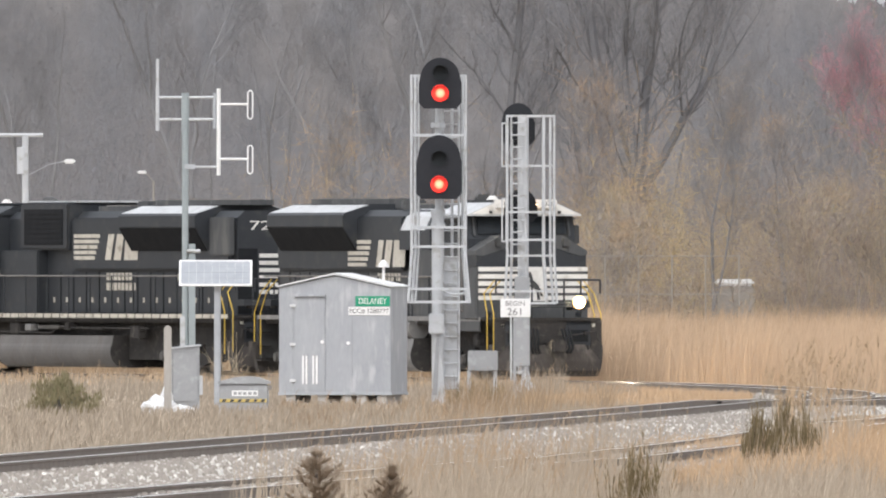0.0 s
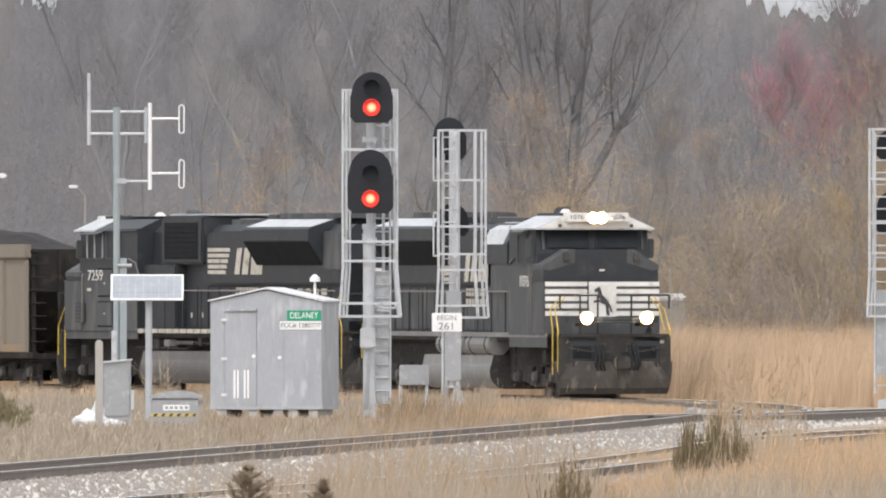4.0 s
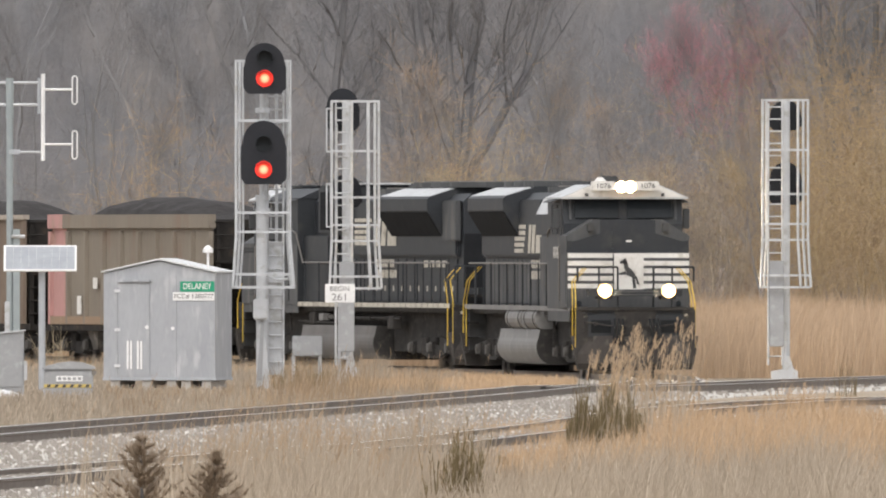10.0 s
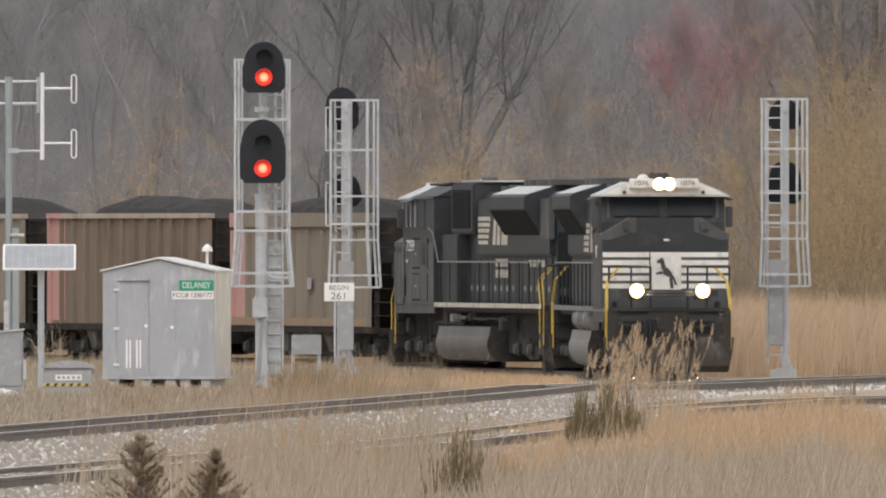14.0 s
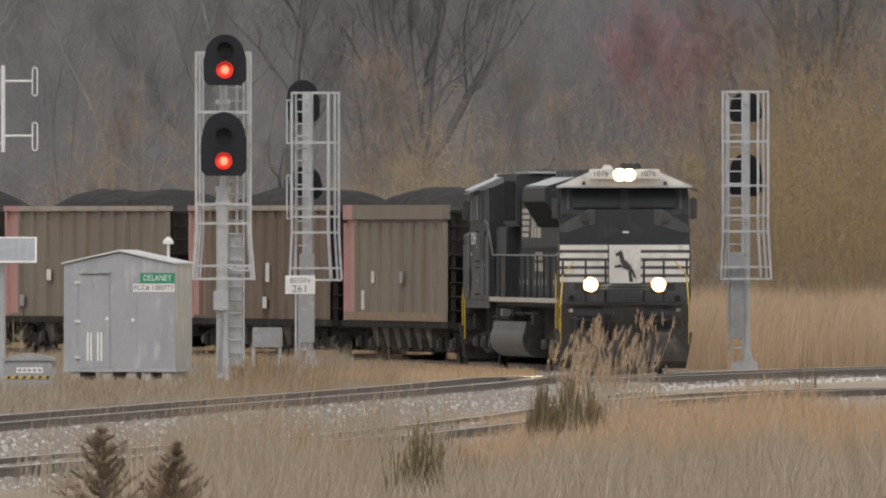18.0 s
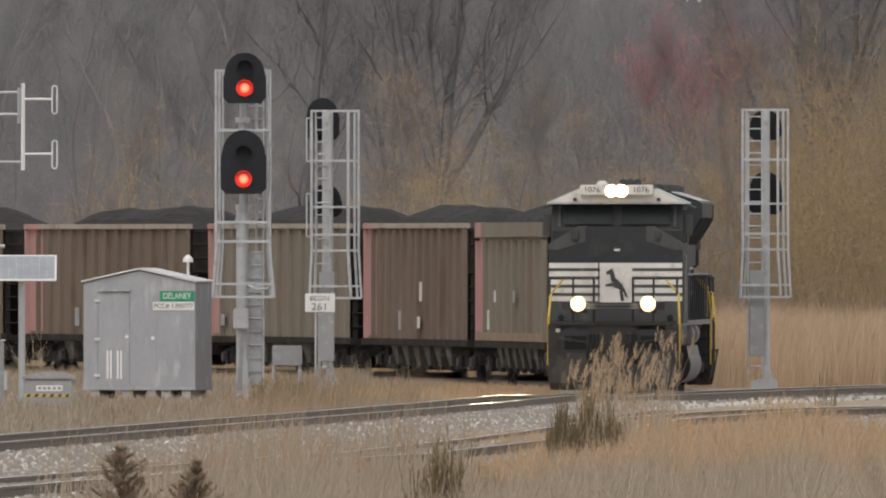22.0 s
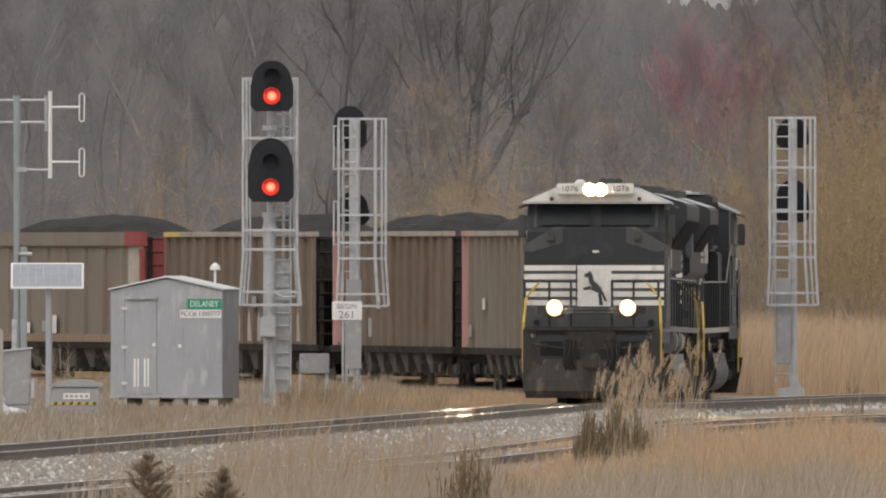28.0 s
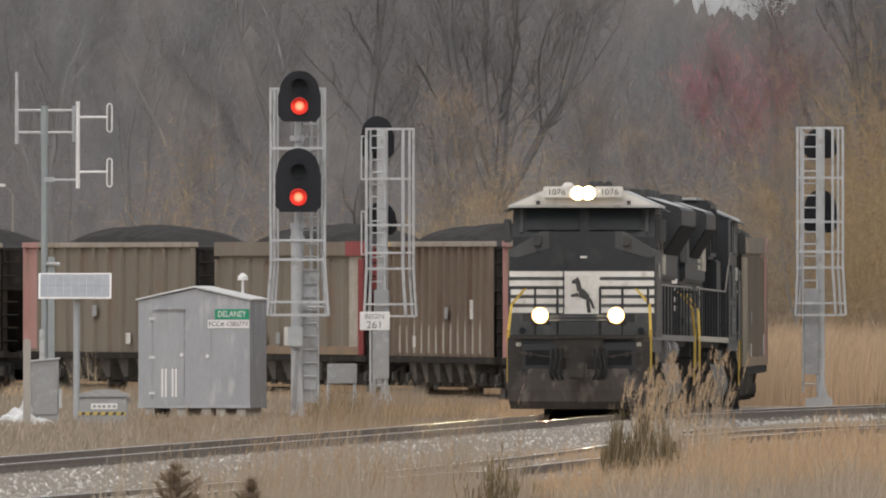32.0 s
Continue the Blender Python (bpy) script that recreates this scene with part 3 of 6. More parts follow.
    blades("fringe_grass", "fringe of orange-tan grass along the main track", "grass", FRINGE, 17000, fore(-150, 1000, 560, 690, fringe), (0.25, 0.62), (0.006, 0.011), 0.25, 23, 0.04)

    # reeds behind the main track
    def behind(u, d, r):
        s = np.interp(d, LINE_Y[::-1], LINE_S[::-1])
        x = (u - 984) / F * d
        if d < 612 and x < on_line(s).x + 3.5:
            return 0
        return 0.8 + 0.3 * noise.noise(Vector((u * 0.011, d * 0.03, 5)))
    blades("reed_bed", "tall orange-tan reed bed", "reeds", REED_BED, 66000, fore(930, 2250, 575, 735, behind), (1.1, 2.4), (0.008, 0.017), 0.13, 17, 0.14, SEED_HEAD)
    blades("far_grass", "dry tan grass behind the railway", "grass", GRASS, 26000, fore(-150, 1000, 655, 720, clump), (0.5, 0.95), (0.010, 0.018), 0.12, 18)

    # the stand of plumed reeds that the train comes up behind
    # a brighter straw on the plumes stands in for the headlights' light
    blades("plumed_reeds", "pale plumed reeds in a loose stand, headlight light put into the plumes", "reeds", GRASS_PALE, 190, fore(1362, 1532, 352, 372, clump), (1.2, 2.0), (0.005, 0.009), 0.12, 19, 0.95, FRINGE, 0.05)


def weed_clump(u, v, d, w, h, seed, label, material=WEED, count=330, straw=120, ragged=0.6, feather=4):
    """A stand of dead upright stalks, dark at heart, with pale straws among and before it."""
    rnd = random.Random(seed)
    p = spot(u, v, d)
    p.z = ground_z(p.x, p.y)
    top = thing("weed_clump", label, "shrub", Matrix.Translation(p), "weed clumps")
    for name, n, m, hh, ww in (("stalk_tuft", count, material, 1.0, (0.005, 0.012)), ("straw_tuft", straw, GRASS_PALE, 0.95, (0.004, 0.008))):
        vs, fs = [], []
        for _ in range(n):
            x, y = (rnd.gauss(0, 0.5) if feather > 5 else rnd.uniform(-1, 1)) * w, rnd.gauss(0, 0.5) * w
            k = hh * h * rnd.uniform(1 - ragged, 1.0) * (0.78 + 0.6 * noise.noise(Vector((x * 9, seed, 0)))) * (1.1 - 0.35 * (x / w) ** 2)
            q = Vector((x, y, -0.05))
            tip = q + Vector((rnd.gauss(0.04, 0.07) * k + x * 0.12, rnd.gauss(0, 0.06), k))
            b = rnd.uniform(*ww)
            stems = [(q, tip, b)]
            for _ in range(feather if m is material else 0):
                c = q.lerp(tip, rnd.uniform(0.35, 1))
                stems.append((c, c + Vector((rnd.gauss(0, 0.022), rnd.gauss(0, 0.02), rnd.uniform(0.05, 0.16))), b * 0.6))
            for c, e, g in stems:
                i = len(vs)
                vs += [c - Vector((g, 0, 0)), c + Vector((g, 0, 0)), c.lerp(e, 0.7) + Vector((g * 0.7, 0, 0)), e]
                fs += [(i, i + 1, i + 2), (i, i + 2, i + 3)]
        me = bpy.data.meshes.new(name)
        me.from_pydata(vs, [], fs)
        tagged(part(name, me, m, top), kind="stuff")


def low_bush(u, v, d, w, h, seed):
    """A rounded evergreen bush of many small upright sprays."""
    rnd = random.Random(seed)
    p = spot(u, v, d)
    p.z = ground_z(p.x, p.y)
    top = thing("evergreen_bush", "low olive-green evergreen bush in dry grass", "shrub", Matrix.Translation(p))
    bm = B()
    for _ in range(12):
        tube(bm, (0, 0, 0), (rnd.gauss(0, 0.3) * w, rnd.gauss(0, 0.3) * w, h * rnd.uniform(0.4, 0.8)), 0.02, 5, 0.006)
    part("stems", bm, BARK, top)
    vs, fs = [], []
    for _ in range(3600):
        a, b, r = rnd.uniform(0, 6.28), rnd.uniform(0, 1.5), rnd.uniform(0.5, 1.0) ** 0.5
        k = 0.95 + 0.65 * noise.noise(Vector((math.cos(a) * 2.2, math.sin(a) * 2.2, b * 3 + seed)))
        c = Vector((math.cos(a) * math.cos(b) * w * r * k, math.sin(a) * math.cos(b) * w * r * k, math.sin(b) * h * r * k))
        i = len(vs)
        vs += [c - Vector((0.012, 0, 0)), c + Vector((0.012, 0, 0)), c + Vector((rnd.gauss(0, 0.03), rnd.gauss(0, 0.03), rnd.uniform(0.05, 0.16)))]
        fs.append((i, i + 1, i + 2))
    me = bpy.data.meshes.new("foliage")
    me.from_pydata(vs, [], fs)
    part("foliage", me, OLIVE, top, "olive-green sprays")


def cedar(u, v, d, h, seed):
    """A young cedar: a stem with whorls of drooping feathery sprays."""
    rnd = random.Random(seed)
    x = (u - 984) / F * d
    z = ground_z(x, d)
    top = thing("young_cedar", "small bronze-green winter cedar among dry grass", "tree", pose(x, d, z), "young cedars")
    bm = B()
    tube(bm, (0, 0, 0), (0, 0, h * 0.95), 0.02, 6, 0.004)
    part("trunk", bm, BARK, top)
    vs, fs = [], []

    def needle(c, f, b):
        n = len(vs)
        vs.extend([c + Vector((-b, 0, 0)), c + Vector((b, 0, 0)), f])
        fs.append((n, n + 1, n + 2))
    for i in range(84):
        t = (i + rnd.random()) / 84
        zc = h * (0.05 + 0.88 * t)
        reach = (0.52 + 0.24 * noise.noise(Vector((t * 7, seed, 0)))) * h * (1 - t) ** 0.85 + 0.04
        a = rnd.uniform(0, 6.28)
        e = Vector((math.cos(a) * reach * rnd.uniform(0.5, 1.1), math.sin(a) * reach, reach * rnd.uniform(0.25, 0.7)))
        root = Vector((0, 0, zc))
        needle(root, root + e, 0.006)
        for j in range(28):
            q = rnd.uniform(0.12, 1.0)
            c = root + e * q + Vector((0, 0, -0.10 * reach * math.sin(q * 3.1)))
            l = (0.05 + 0.06 * (1 - q)) * rnd.uniform(0.6, 1.3)
            way = (e.normalized() * 0.9 + Vector((rnd.gauss(0, 0.55), rnd.gauss(0, 0.5), rnd.gauss(0.35, 0.35)))).normalized()
            for _ in range(3):
                f = c + (way + Vector((rnd.gauss(0, 0.3), rnd.gauss(0, 0.3), rnd.gauss(0, 0.3)))) * l
                needle(c, f, 0.0055)
    me = bpy.data.meshes.new("crown")
    me.from_pydata(vs, [], fs)
    part("crown", me, CEDAR, top, "feathery bronze-green sprays")


def bare_tree(rnd, h, leaders, limbs, twig_n, twig_w=(0.003, 0.007), low=0.22, girth=0.009, fork=0.3, fan=0.34, rise=(0.2, 1.5), twig_l=(0.25, 1.0)):
    """Meshes of a leafless tree: leaders with arching limbs, branching twice, and fine twigs along the ends."""
    vs, fs = [], []
    perches = []

    def stick(p, q, r, r2):
        d = (q - p).normalized()
        u = d.orthogonal()
        w = d.cross(u)
        k, seg = len(vs), 6 if r > 0.06 else 4 if r > 0.02 else 3
        for c, e in ((p, r), (q, r2)):
            for i in range(seg):
                a = 2 * math.pi * i / seg
                vs.append(c + (u * math.cos(a) + w * math.sin(a)) * e)
        for i in range(seg):
            j = (i + 1) % seg
            fs.append((k + i, k + j, k + seg + j, k + seg + i))

    def run(p, d, l, r, n, bow, end=0.3, lift=0.6):
        """A tapering, wandering stick; returns its points."""
        pts = [(p.copy(), d.copy(), r)]
        for i in range(n):
            q = p + d * (l / n)
            r1 = max(0.004, pts[0][2] * (1 - (1 - end) * (i + 1) / n))
            stick(p, q, r, r1)
            p, r = q, r1
            d = (d + Vector((rnd.gauss(0, bow), rnd.gauss(0, bow), rnd.gauss(bow * lift, bow * 0.7)))).normalized()
            pts.append((p.copy(), d.copy(), r))
        return pts

    def side(f, wide):
        a = rnd.uniform(0, 6.28)
        return (f + Vector((math.cos(a), math.sin(a), rnd.uniform(-0.2, 0.5))) * wide).normalized()
    stems = []
    if leaders == 1:
        stems.append(run(Vector((0, 0, -0.2)), Vector((rnd.gauss(0, 0.05), 0, 1)).normalized(), h * 0.95, h * girth, 16, 0.05))
    else:
        base = run(Vector((0, 0, -0.2)), Vector((0, 0, 1)), h * fork, h * girth * 1.25, 5, 0.03, 0.85)
        p, d, r = base[-1]
        for j in range(leaders):
            e = Vector(((j - (leaders - 1) / 2) * fan + rnd.gauss(0, 0.08), rnd.gauss(0, 0.2), 1)).normalized()
            stems.append(run(p - Vector((0, 0, rnd.uniform(0, h * 0.06))), e, h * rnd.uniform(0.55, 0.72), r * rnd.uniform(0.5, 0.8), 12, 0.09, 0.2))
    for st in stems:
        for _ in range(limbs):
            i = int(len(st) * (low + (0.97 - low) * rnd.random()))
            p, d, r = st[min(i, len(st) - 1)]
            t = i / len(st)
            a = rnd.uniform(0, 6.28)
            e = (d * 0.5 + Vector((math.cos(a), math.sin(a) * 0.8, rnd.uniform(*rise)))).normalized()
            lm = run(p, e, h * (0.10 + 0.24 * (1 - t)) * rnd.uniform(0.5, 1.2), r * rnd.uniform(0.3, 0.5), 8, 0.16)
            perches += [(q, f) for q, f, _ in lm[3:]]
            for _ in range(5):
                q, f, r2 = rnd.choice(lm[2:])
                sm = run(q, side(f, 0.8), h * 0.085 * rnd.uniform(0.5, 1.4), r2 * 0.6, 5, 0.2)
                perches += [(u, w) for u, w, _ in sm[1:]]
                for _ in range(2):
                    q2, f2, r3 = rnd.choice(sm[1:])
                    tm = run(q2, side(f2, 0.9), h * 0.04 * rnd.uniform(0.5, 1.4), max(0.005, r3 * 0.6), 3, 0.22)
                    perches += [(u, w) for u, w, _ in tm[1:]]
    wood = bpy.data.meshes.new("trunk")
    wood.from_pydata(vs, [], fs)
    vs, fs = [], []
    for _ in range(twig_n):
        p, d = rnd.choice(perches)
        e = (d * 0.7 + Vector((rnd.gauss(0, 0.6), rnd.gauss(0, 0.6), rnd.gauss(0.1, 0.5)))).normalized()
        p = p + Vector((rnd.gauss(0, 0.1), rnd.gauss(0, 0.1), rnd.gauss(0, 0.1)))
        l, w = rnd.uniform(*twig_l), rnd.uniform(*twig_w)
        n = len(vs)
        s = Vector((w, 0, 0)) if abs(e.x) < 0.8 else Vector((0, 0, w))
        m = p + e * l * 0.5 + Vector((rnd.gauss(0, 0.06), 0, rnd.gauss(0, 0.06)))
        vs += [p - s, p + s, m - s * 0.7, m + s * 0.7, p + e * l]
        fs += [(n, n + 1, n + 3, n + 2), (n + 2, n + 3, n + 4)]
    me = bpy.data.meshes.new("crown")
    me.from_pydata(vs, [], fs)
    return wood, me


def tree(u, d, kind, bark, tint, label, turn=0.0, size=1.0):
    x = (u - 984) / F * d
    top = thing("bare_tree", label, "tree", pose(x, d, -0.3, 0, 0, turn), "trees of the wood")
    top.scale = (size, size, size)
    for name, me, m in (("trunk", kind[0], bark), ("crown", kind[1], tint)):
        ob = part(name, me, m, top)
        ob.material_slots[0].link = "OBJECT"
        ob.material_slots[0].material = m


def bare_shrub(u, v, d, h, seed):
    """A small leafless shrub: thin forking stems fanning from the ground."""
    rnd = random.Random(seed)
    p = spot(u, v, d)
    p.z = ground_z(p.x, p.y)
    top = thing("bare_shrub", "thin leafless shrub with pale forking twigs", "shrub", Matrix.Translation(p))
    for _ in range(9):
        bm = B()
        way = Vector((rnd.gauss(0, 0.45), rnd.gauss(0, 0.3), 1)).normalized()
        c, r, l = Vector((rnd.gauss(0, 0.08), rnd.gauss(0, 0.08), -0.05)), 0.012, h * rnd.uniform(0.6, 1.0)
        for i in range(6):
            e = c + way * (l / 6)
            tube(bm, c, e, r, 5, r * 0.8)
            if i > 1:
                for _ in range(2):
                    f = (way + Vector((rnd.gauss(0, 0.6), rnd.gauss(0, 0.4), 0.1))).normalized()
                    tube(bm, e, e + f * l * rnd.uniform(0.15, 0.35), r * 0.6, 4, 0.003)
            c, r = e, r * 0.8
            way = (way + Vector((rnd.gauss(0, 0.18), rnd.gauss(0, 0.18), 0.03))).normalized()
        part("stem", bm, PALE_BARK, top)


def brush(name, label, material, u0, u1, d0, d1, high, n, seed, fan=0.3, stems=6, twigs=30, where=None):
    """Thicket: loose fountains of wandering stems with fine side twigs, uncountable. where(u) thins it out and lowers it."""
    rnd = random.Random(seed)
    vs, fs = [], []

    def sliver(p, q, w):
        k = len(vs)
        m = p.lerp(q, 0.55) + Vector((rnd.gauss(0, 0.05), 0, rnd.gauss(0, 0.03)))
        s = Vector((w, 0, 0)) if abs(q.z - p.z) > abs(q.x - p.x) else Vector((0, 0, w))
        vs.extend([p - s, p + s, m - s * 0.7, m + s * 0.7, q])
        fs.extend([(k, k + 1, k + 3, k + 2), (k + 2, k + 3, k + 4)])
    for _ in range(n):
        u, d = rnd.uniform(u0, u1), rnd.uniform(d0, d1)
        g = where(u) if where else 1.0
        if rnd.random() > g:
            continue
        k = 0.8 + 0.55 * noise.noise(Vector((u * 0.012, d * 0.03, seed)))
        h = rnd.uniform(*high) * k * (0.55 + 0.45 * g)
        root = Vector(((u - 984) / F * d, d, -0.3))
        for _ in range(stems):
            p = root + Vector((rnd.gauss(0, 0.12), rnd.gauss(0, 0.2), 0))
            way = Vector((rnd.gauss(0, fan), rnd.gauss(0, fan), 1)).normalized()
            l, w = h * rnd.uniform(0.6, 1.0), rnd.uniform(0.003, 0.007)
            m = 6
            for i in range(m):
                q = p + way * (l / m)
                sliver(p, q, w * (1 - 0.7 * i / m))
                if i > 1:
                    for _ in range(twigs // 4):
                        a = p.lerp(q, rnd.random())
                        sliver(a, a + (way * 0.5 + Vector((rnd.gauss(0, 0.75), rnd.gauss(0, 0.5), rnd.gauss(0.1, 0.5)))) * rnd.uniform(0.2, 0.75), rnd.uniform(0.004, 0.007))
                p = q
                way = (way + Vector((rnd.gauss(0, 0.16), rnd.gauss(0, 0.16), 0.02))).normalized()
    me = bpy.data.meshes.new(name)
    me.from_pydata(vs, [], fs)
    lone(name, me, material, label, "thicket", kind="stuff")


def far_wood():
    """The depth of the wood, so far off that it reads as one sheet with a ragged top; haze is put into its grey-brown.
    """
    m = bpy.data.materials.new("hazed_distant_wood")
    m.use_nodes = True
    nt = m.node_tree
    n, k = nt.nodes, nt.links
    co = n.new("ShaderNodeTexCoord")
    mp = n.new("ShaderNodeMapping")
    mp.inputs["Scale"].default_value = (1, 1, 0.7)
    k.new(co.outputs["Object"], mp.inputs[0])
    ns = []
    for sc, de in ((0.22, 4), (1.3, 9)):
        q = n.new("ShaderNodeTexNoise")
        q.inputs["Scale"].default_value, q.inputs["Detail"].default_value = sc, de
        k.new(mp.outputs[0], q.inputs["Vector"])
        ns.append(q)
    # pale blue-greys that hold the air's haze in the base colour
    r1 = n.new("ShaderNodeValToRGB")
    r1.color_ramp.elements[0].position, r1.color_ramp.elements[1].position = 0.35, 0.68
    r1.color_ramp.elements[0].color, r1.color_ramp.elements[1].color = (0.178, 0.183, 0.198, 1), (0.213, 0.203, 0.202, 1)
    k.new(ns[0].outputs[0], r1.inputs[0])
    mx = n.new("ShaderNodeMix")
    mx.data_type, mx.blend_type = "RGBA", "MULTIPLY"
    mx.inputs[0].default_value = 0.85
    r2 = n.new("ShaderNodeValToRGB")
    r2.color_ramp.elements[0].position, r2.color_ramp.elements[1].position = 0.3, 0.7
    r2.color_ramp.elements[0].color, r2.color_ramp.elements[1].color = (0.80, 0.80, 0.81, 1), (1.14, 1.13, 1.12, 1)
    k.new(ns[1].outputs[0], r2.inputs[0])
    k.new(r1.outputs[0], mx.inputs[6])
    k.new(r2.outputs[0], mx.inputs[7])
    bs = n["Principled BSDF"]
    k.new(mx.outputs[2], bs.inputs["Base Color"])
    bs.inputs["Roughness"].default_value = 1.0
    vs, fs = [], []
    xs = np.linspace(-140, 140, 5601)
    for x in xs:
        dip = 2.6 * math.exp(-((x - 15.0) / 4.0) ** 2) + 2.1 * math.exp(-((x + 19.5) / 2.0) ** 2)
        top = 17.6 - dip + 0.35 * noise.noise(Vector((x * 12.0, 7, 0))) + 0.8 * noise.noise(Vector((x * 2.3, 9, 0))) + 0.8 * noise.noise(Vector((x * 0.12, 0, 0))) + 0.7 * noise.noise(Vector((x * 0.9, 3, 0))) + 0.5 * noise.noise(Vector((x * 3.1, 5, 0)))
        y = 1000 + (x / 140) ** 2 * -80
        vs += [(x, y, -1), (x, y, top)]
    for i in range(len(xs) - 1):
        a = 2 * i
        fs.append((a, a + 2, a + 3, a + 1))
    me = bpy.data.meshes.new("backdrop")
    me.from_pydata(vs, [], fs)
    lone("backdrop", me, m, "distant leafless wood with haze put into its grey-brown", "woods", kind="structure")


def bump_at(*peaks):
    """A density over the plan: the highest of several rounded peaks (middle, half width, height)."""
    return lambda u: max(h * math.exp(-((u - c) / w) ** 2) for c, w, h in peaks)


def woods():
    far_wood()
    rnd = random.Random(21)
    tall = [bare_tree(rnd, 21, 1, 26, 6500, girth=0.0075), bare_tree(rnd, 20, 2, 16, 6500, fan=0.2, girth=0.007), bare_tree(rnd, 21, 5, 10, 8500, fork=0.32, fan=0.22, girth=0.010), bare_tree(rnd, 18, 3, 12, 6500, fork=0.2, girth=0.006)]
    deep = [bare_tree(rnd, 20, 2, 16, 7000, (0.003, 0.006), 0.2, 0.004), bare_tree(rnd, 19, 4, 9, 7000, (0.003, 0.006), 0.2, 0.004), bare_tree(rnd, 21, 3, 14, 7000, (0.003, 0.006), 0.15, 0.004, 0.2)]
    # nearer trees whose trunks stand out
    for u, d, k, g, a in ((866, 806, 0, 1.0, 10), (1128, 792, 2, 1.0, 0), (1060, 822, 3, 0.95, 200), (785, 850, 1, 0.95, 90), (330, 850, 1, 0.95, 40), (48, 845, 3, 0.95, 70), (640, 870, 3, 1.0, 0), (1325, 850, 1, 0.8, 120),
                          (1705, 850, 3, 0.92, 300), (1790, 835, 2, 0.9, 180), (1850, 850, 1, 0.95, 30), (1935, 840, 3, 0.95, 150), (2060, 850, 2, 1.0, 0)):
        tree(u, d, tall[k], BARK if 840 < u < 1200 or u > 1700 else FAR_BARK, TWIG_DARK if 840 < u < 1200 or u > 1700 else TWIG, "tall leafless tree with the wood's haze put into its greys", a, g)
    # paler ones behind, the haze of distance put into their colours
    for i in range(27):
        u = -130 + i * 86 + rnd.uniform(-28, 28)
        thin = 1400 < u < 1640
        tree(u, rnd.uniform(890, 970), deep[i % 3], FAR_BARK, TWIG, "leafless tree deep in the wood, haze put into its pale colour", rnd.uniform(0, 360), 0.7 if thin else rnd.uniform(0.75, 1.0))
    red = bare_tree(rnd, 13, 4, 15, 12000, (0.003, 0.006), low=0.42, girth=0.005, fork=0.3, fan=0.12, rise=(0.9, 2.2), twig_l=(0.15, 0.5))
    for u, d, g, a in ((1548, 812, 0.88, 20), (1612, 806, 0.96, 80)):
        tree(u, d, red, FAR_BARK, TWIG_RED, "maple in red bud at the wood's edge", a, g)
    # saplings with pale crooked stems before the wood
    young = [bare_tree(rnd, 8.5, 4, 8, 2600, (0.003, 0.006), 0.15, 0.006, 0.12, 0.3), bare_tree(rnd, 8, 3, 10, 2600, (0.003, 0.006), 0.15, 0.006, 0.1, 0.4), bare_tree(rnd, 10, 2, 14, 3000, (0.003, 0.006), 0.2, 0.006)]
    for i in range(30):
        u = rnd.uniform(1010, 1640) if i < 17 else rnd.uniform(1640, 2220) if i < 26 else rnd.uniform(500, 760)
        tree(u, rnd.uniform(744, 800), young[i % 3], (BIRCH, PALE_BARK, FAR_BARK)[i % 3], (TWIG_OCHRE, TWIG_RUSSET, TWIG_RUSSET)[i % 3], "ochre willow sapling before the wood", rnd.uniform(0, 360), rnd.uniform(0.7, 1.05) * (0.8 if i >= 26 else 1))
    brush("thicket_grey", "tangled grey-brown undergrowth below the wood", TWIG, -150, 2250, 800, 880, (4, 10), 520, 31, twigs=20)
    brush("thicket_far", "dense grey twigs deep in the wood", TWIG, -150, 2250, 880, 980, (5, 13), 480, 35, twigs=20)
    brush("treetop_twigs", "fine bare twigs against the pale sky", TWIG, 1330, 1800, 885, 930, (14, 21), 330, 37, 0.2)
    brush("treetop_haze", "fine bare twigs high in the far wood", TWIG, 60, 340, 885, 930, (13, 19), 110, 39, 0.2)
    brush("willow_orange", "orange-twigged willow bushes before the wood", TWIG_ORANGE, 480, 1420, 752, 790, (9, 13), 260, 38, 0.2, where=bump_at((575, 45, 0.85), (1095, 55, 1.0), (1290, 40, 0.5), (725, 35, 0.4)))
    brush("willow_ochre", "ochre willow scrub before the wood", TWIG_OCHRE, 960, 1460, 744, 800, (6, 14), 170, 32, where=bump_at((1275, 110, 0.95), (1100, 90, 0.7), (1420, 60, 0.4)))
    brush("willow_russet", "russet scrub before the wood", TWIG_RUSSET, 1040, 1700, 744, 800, (4, 12), 300, 36, where=bump_at((1480, 200, 1.0), (1200, 130, 0.5)))
    brush("willow_yellow", "yellow-ochre willow thicket", TWIG_YELLOW, 1600, 2260, 744, 800, (11, 17), 520, 33, 0.24, where=bump_at((1940, 260, 1.0), (1740, 90, 0.9), (2250, 300, 1.0)))
    brush("willow_thin", "thin russet saplings against the wood", TWIG_RUSSET, 300, 1000, 760, 820, (2, 8), 120, 34, where=bump_at((600, 160, 0.9), (930, 70, 0.5)))


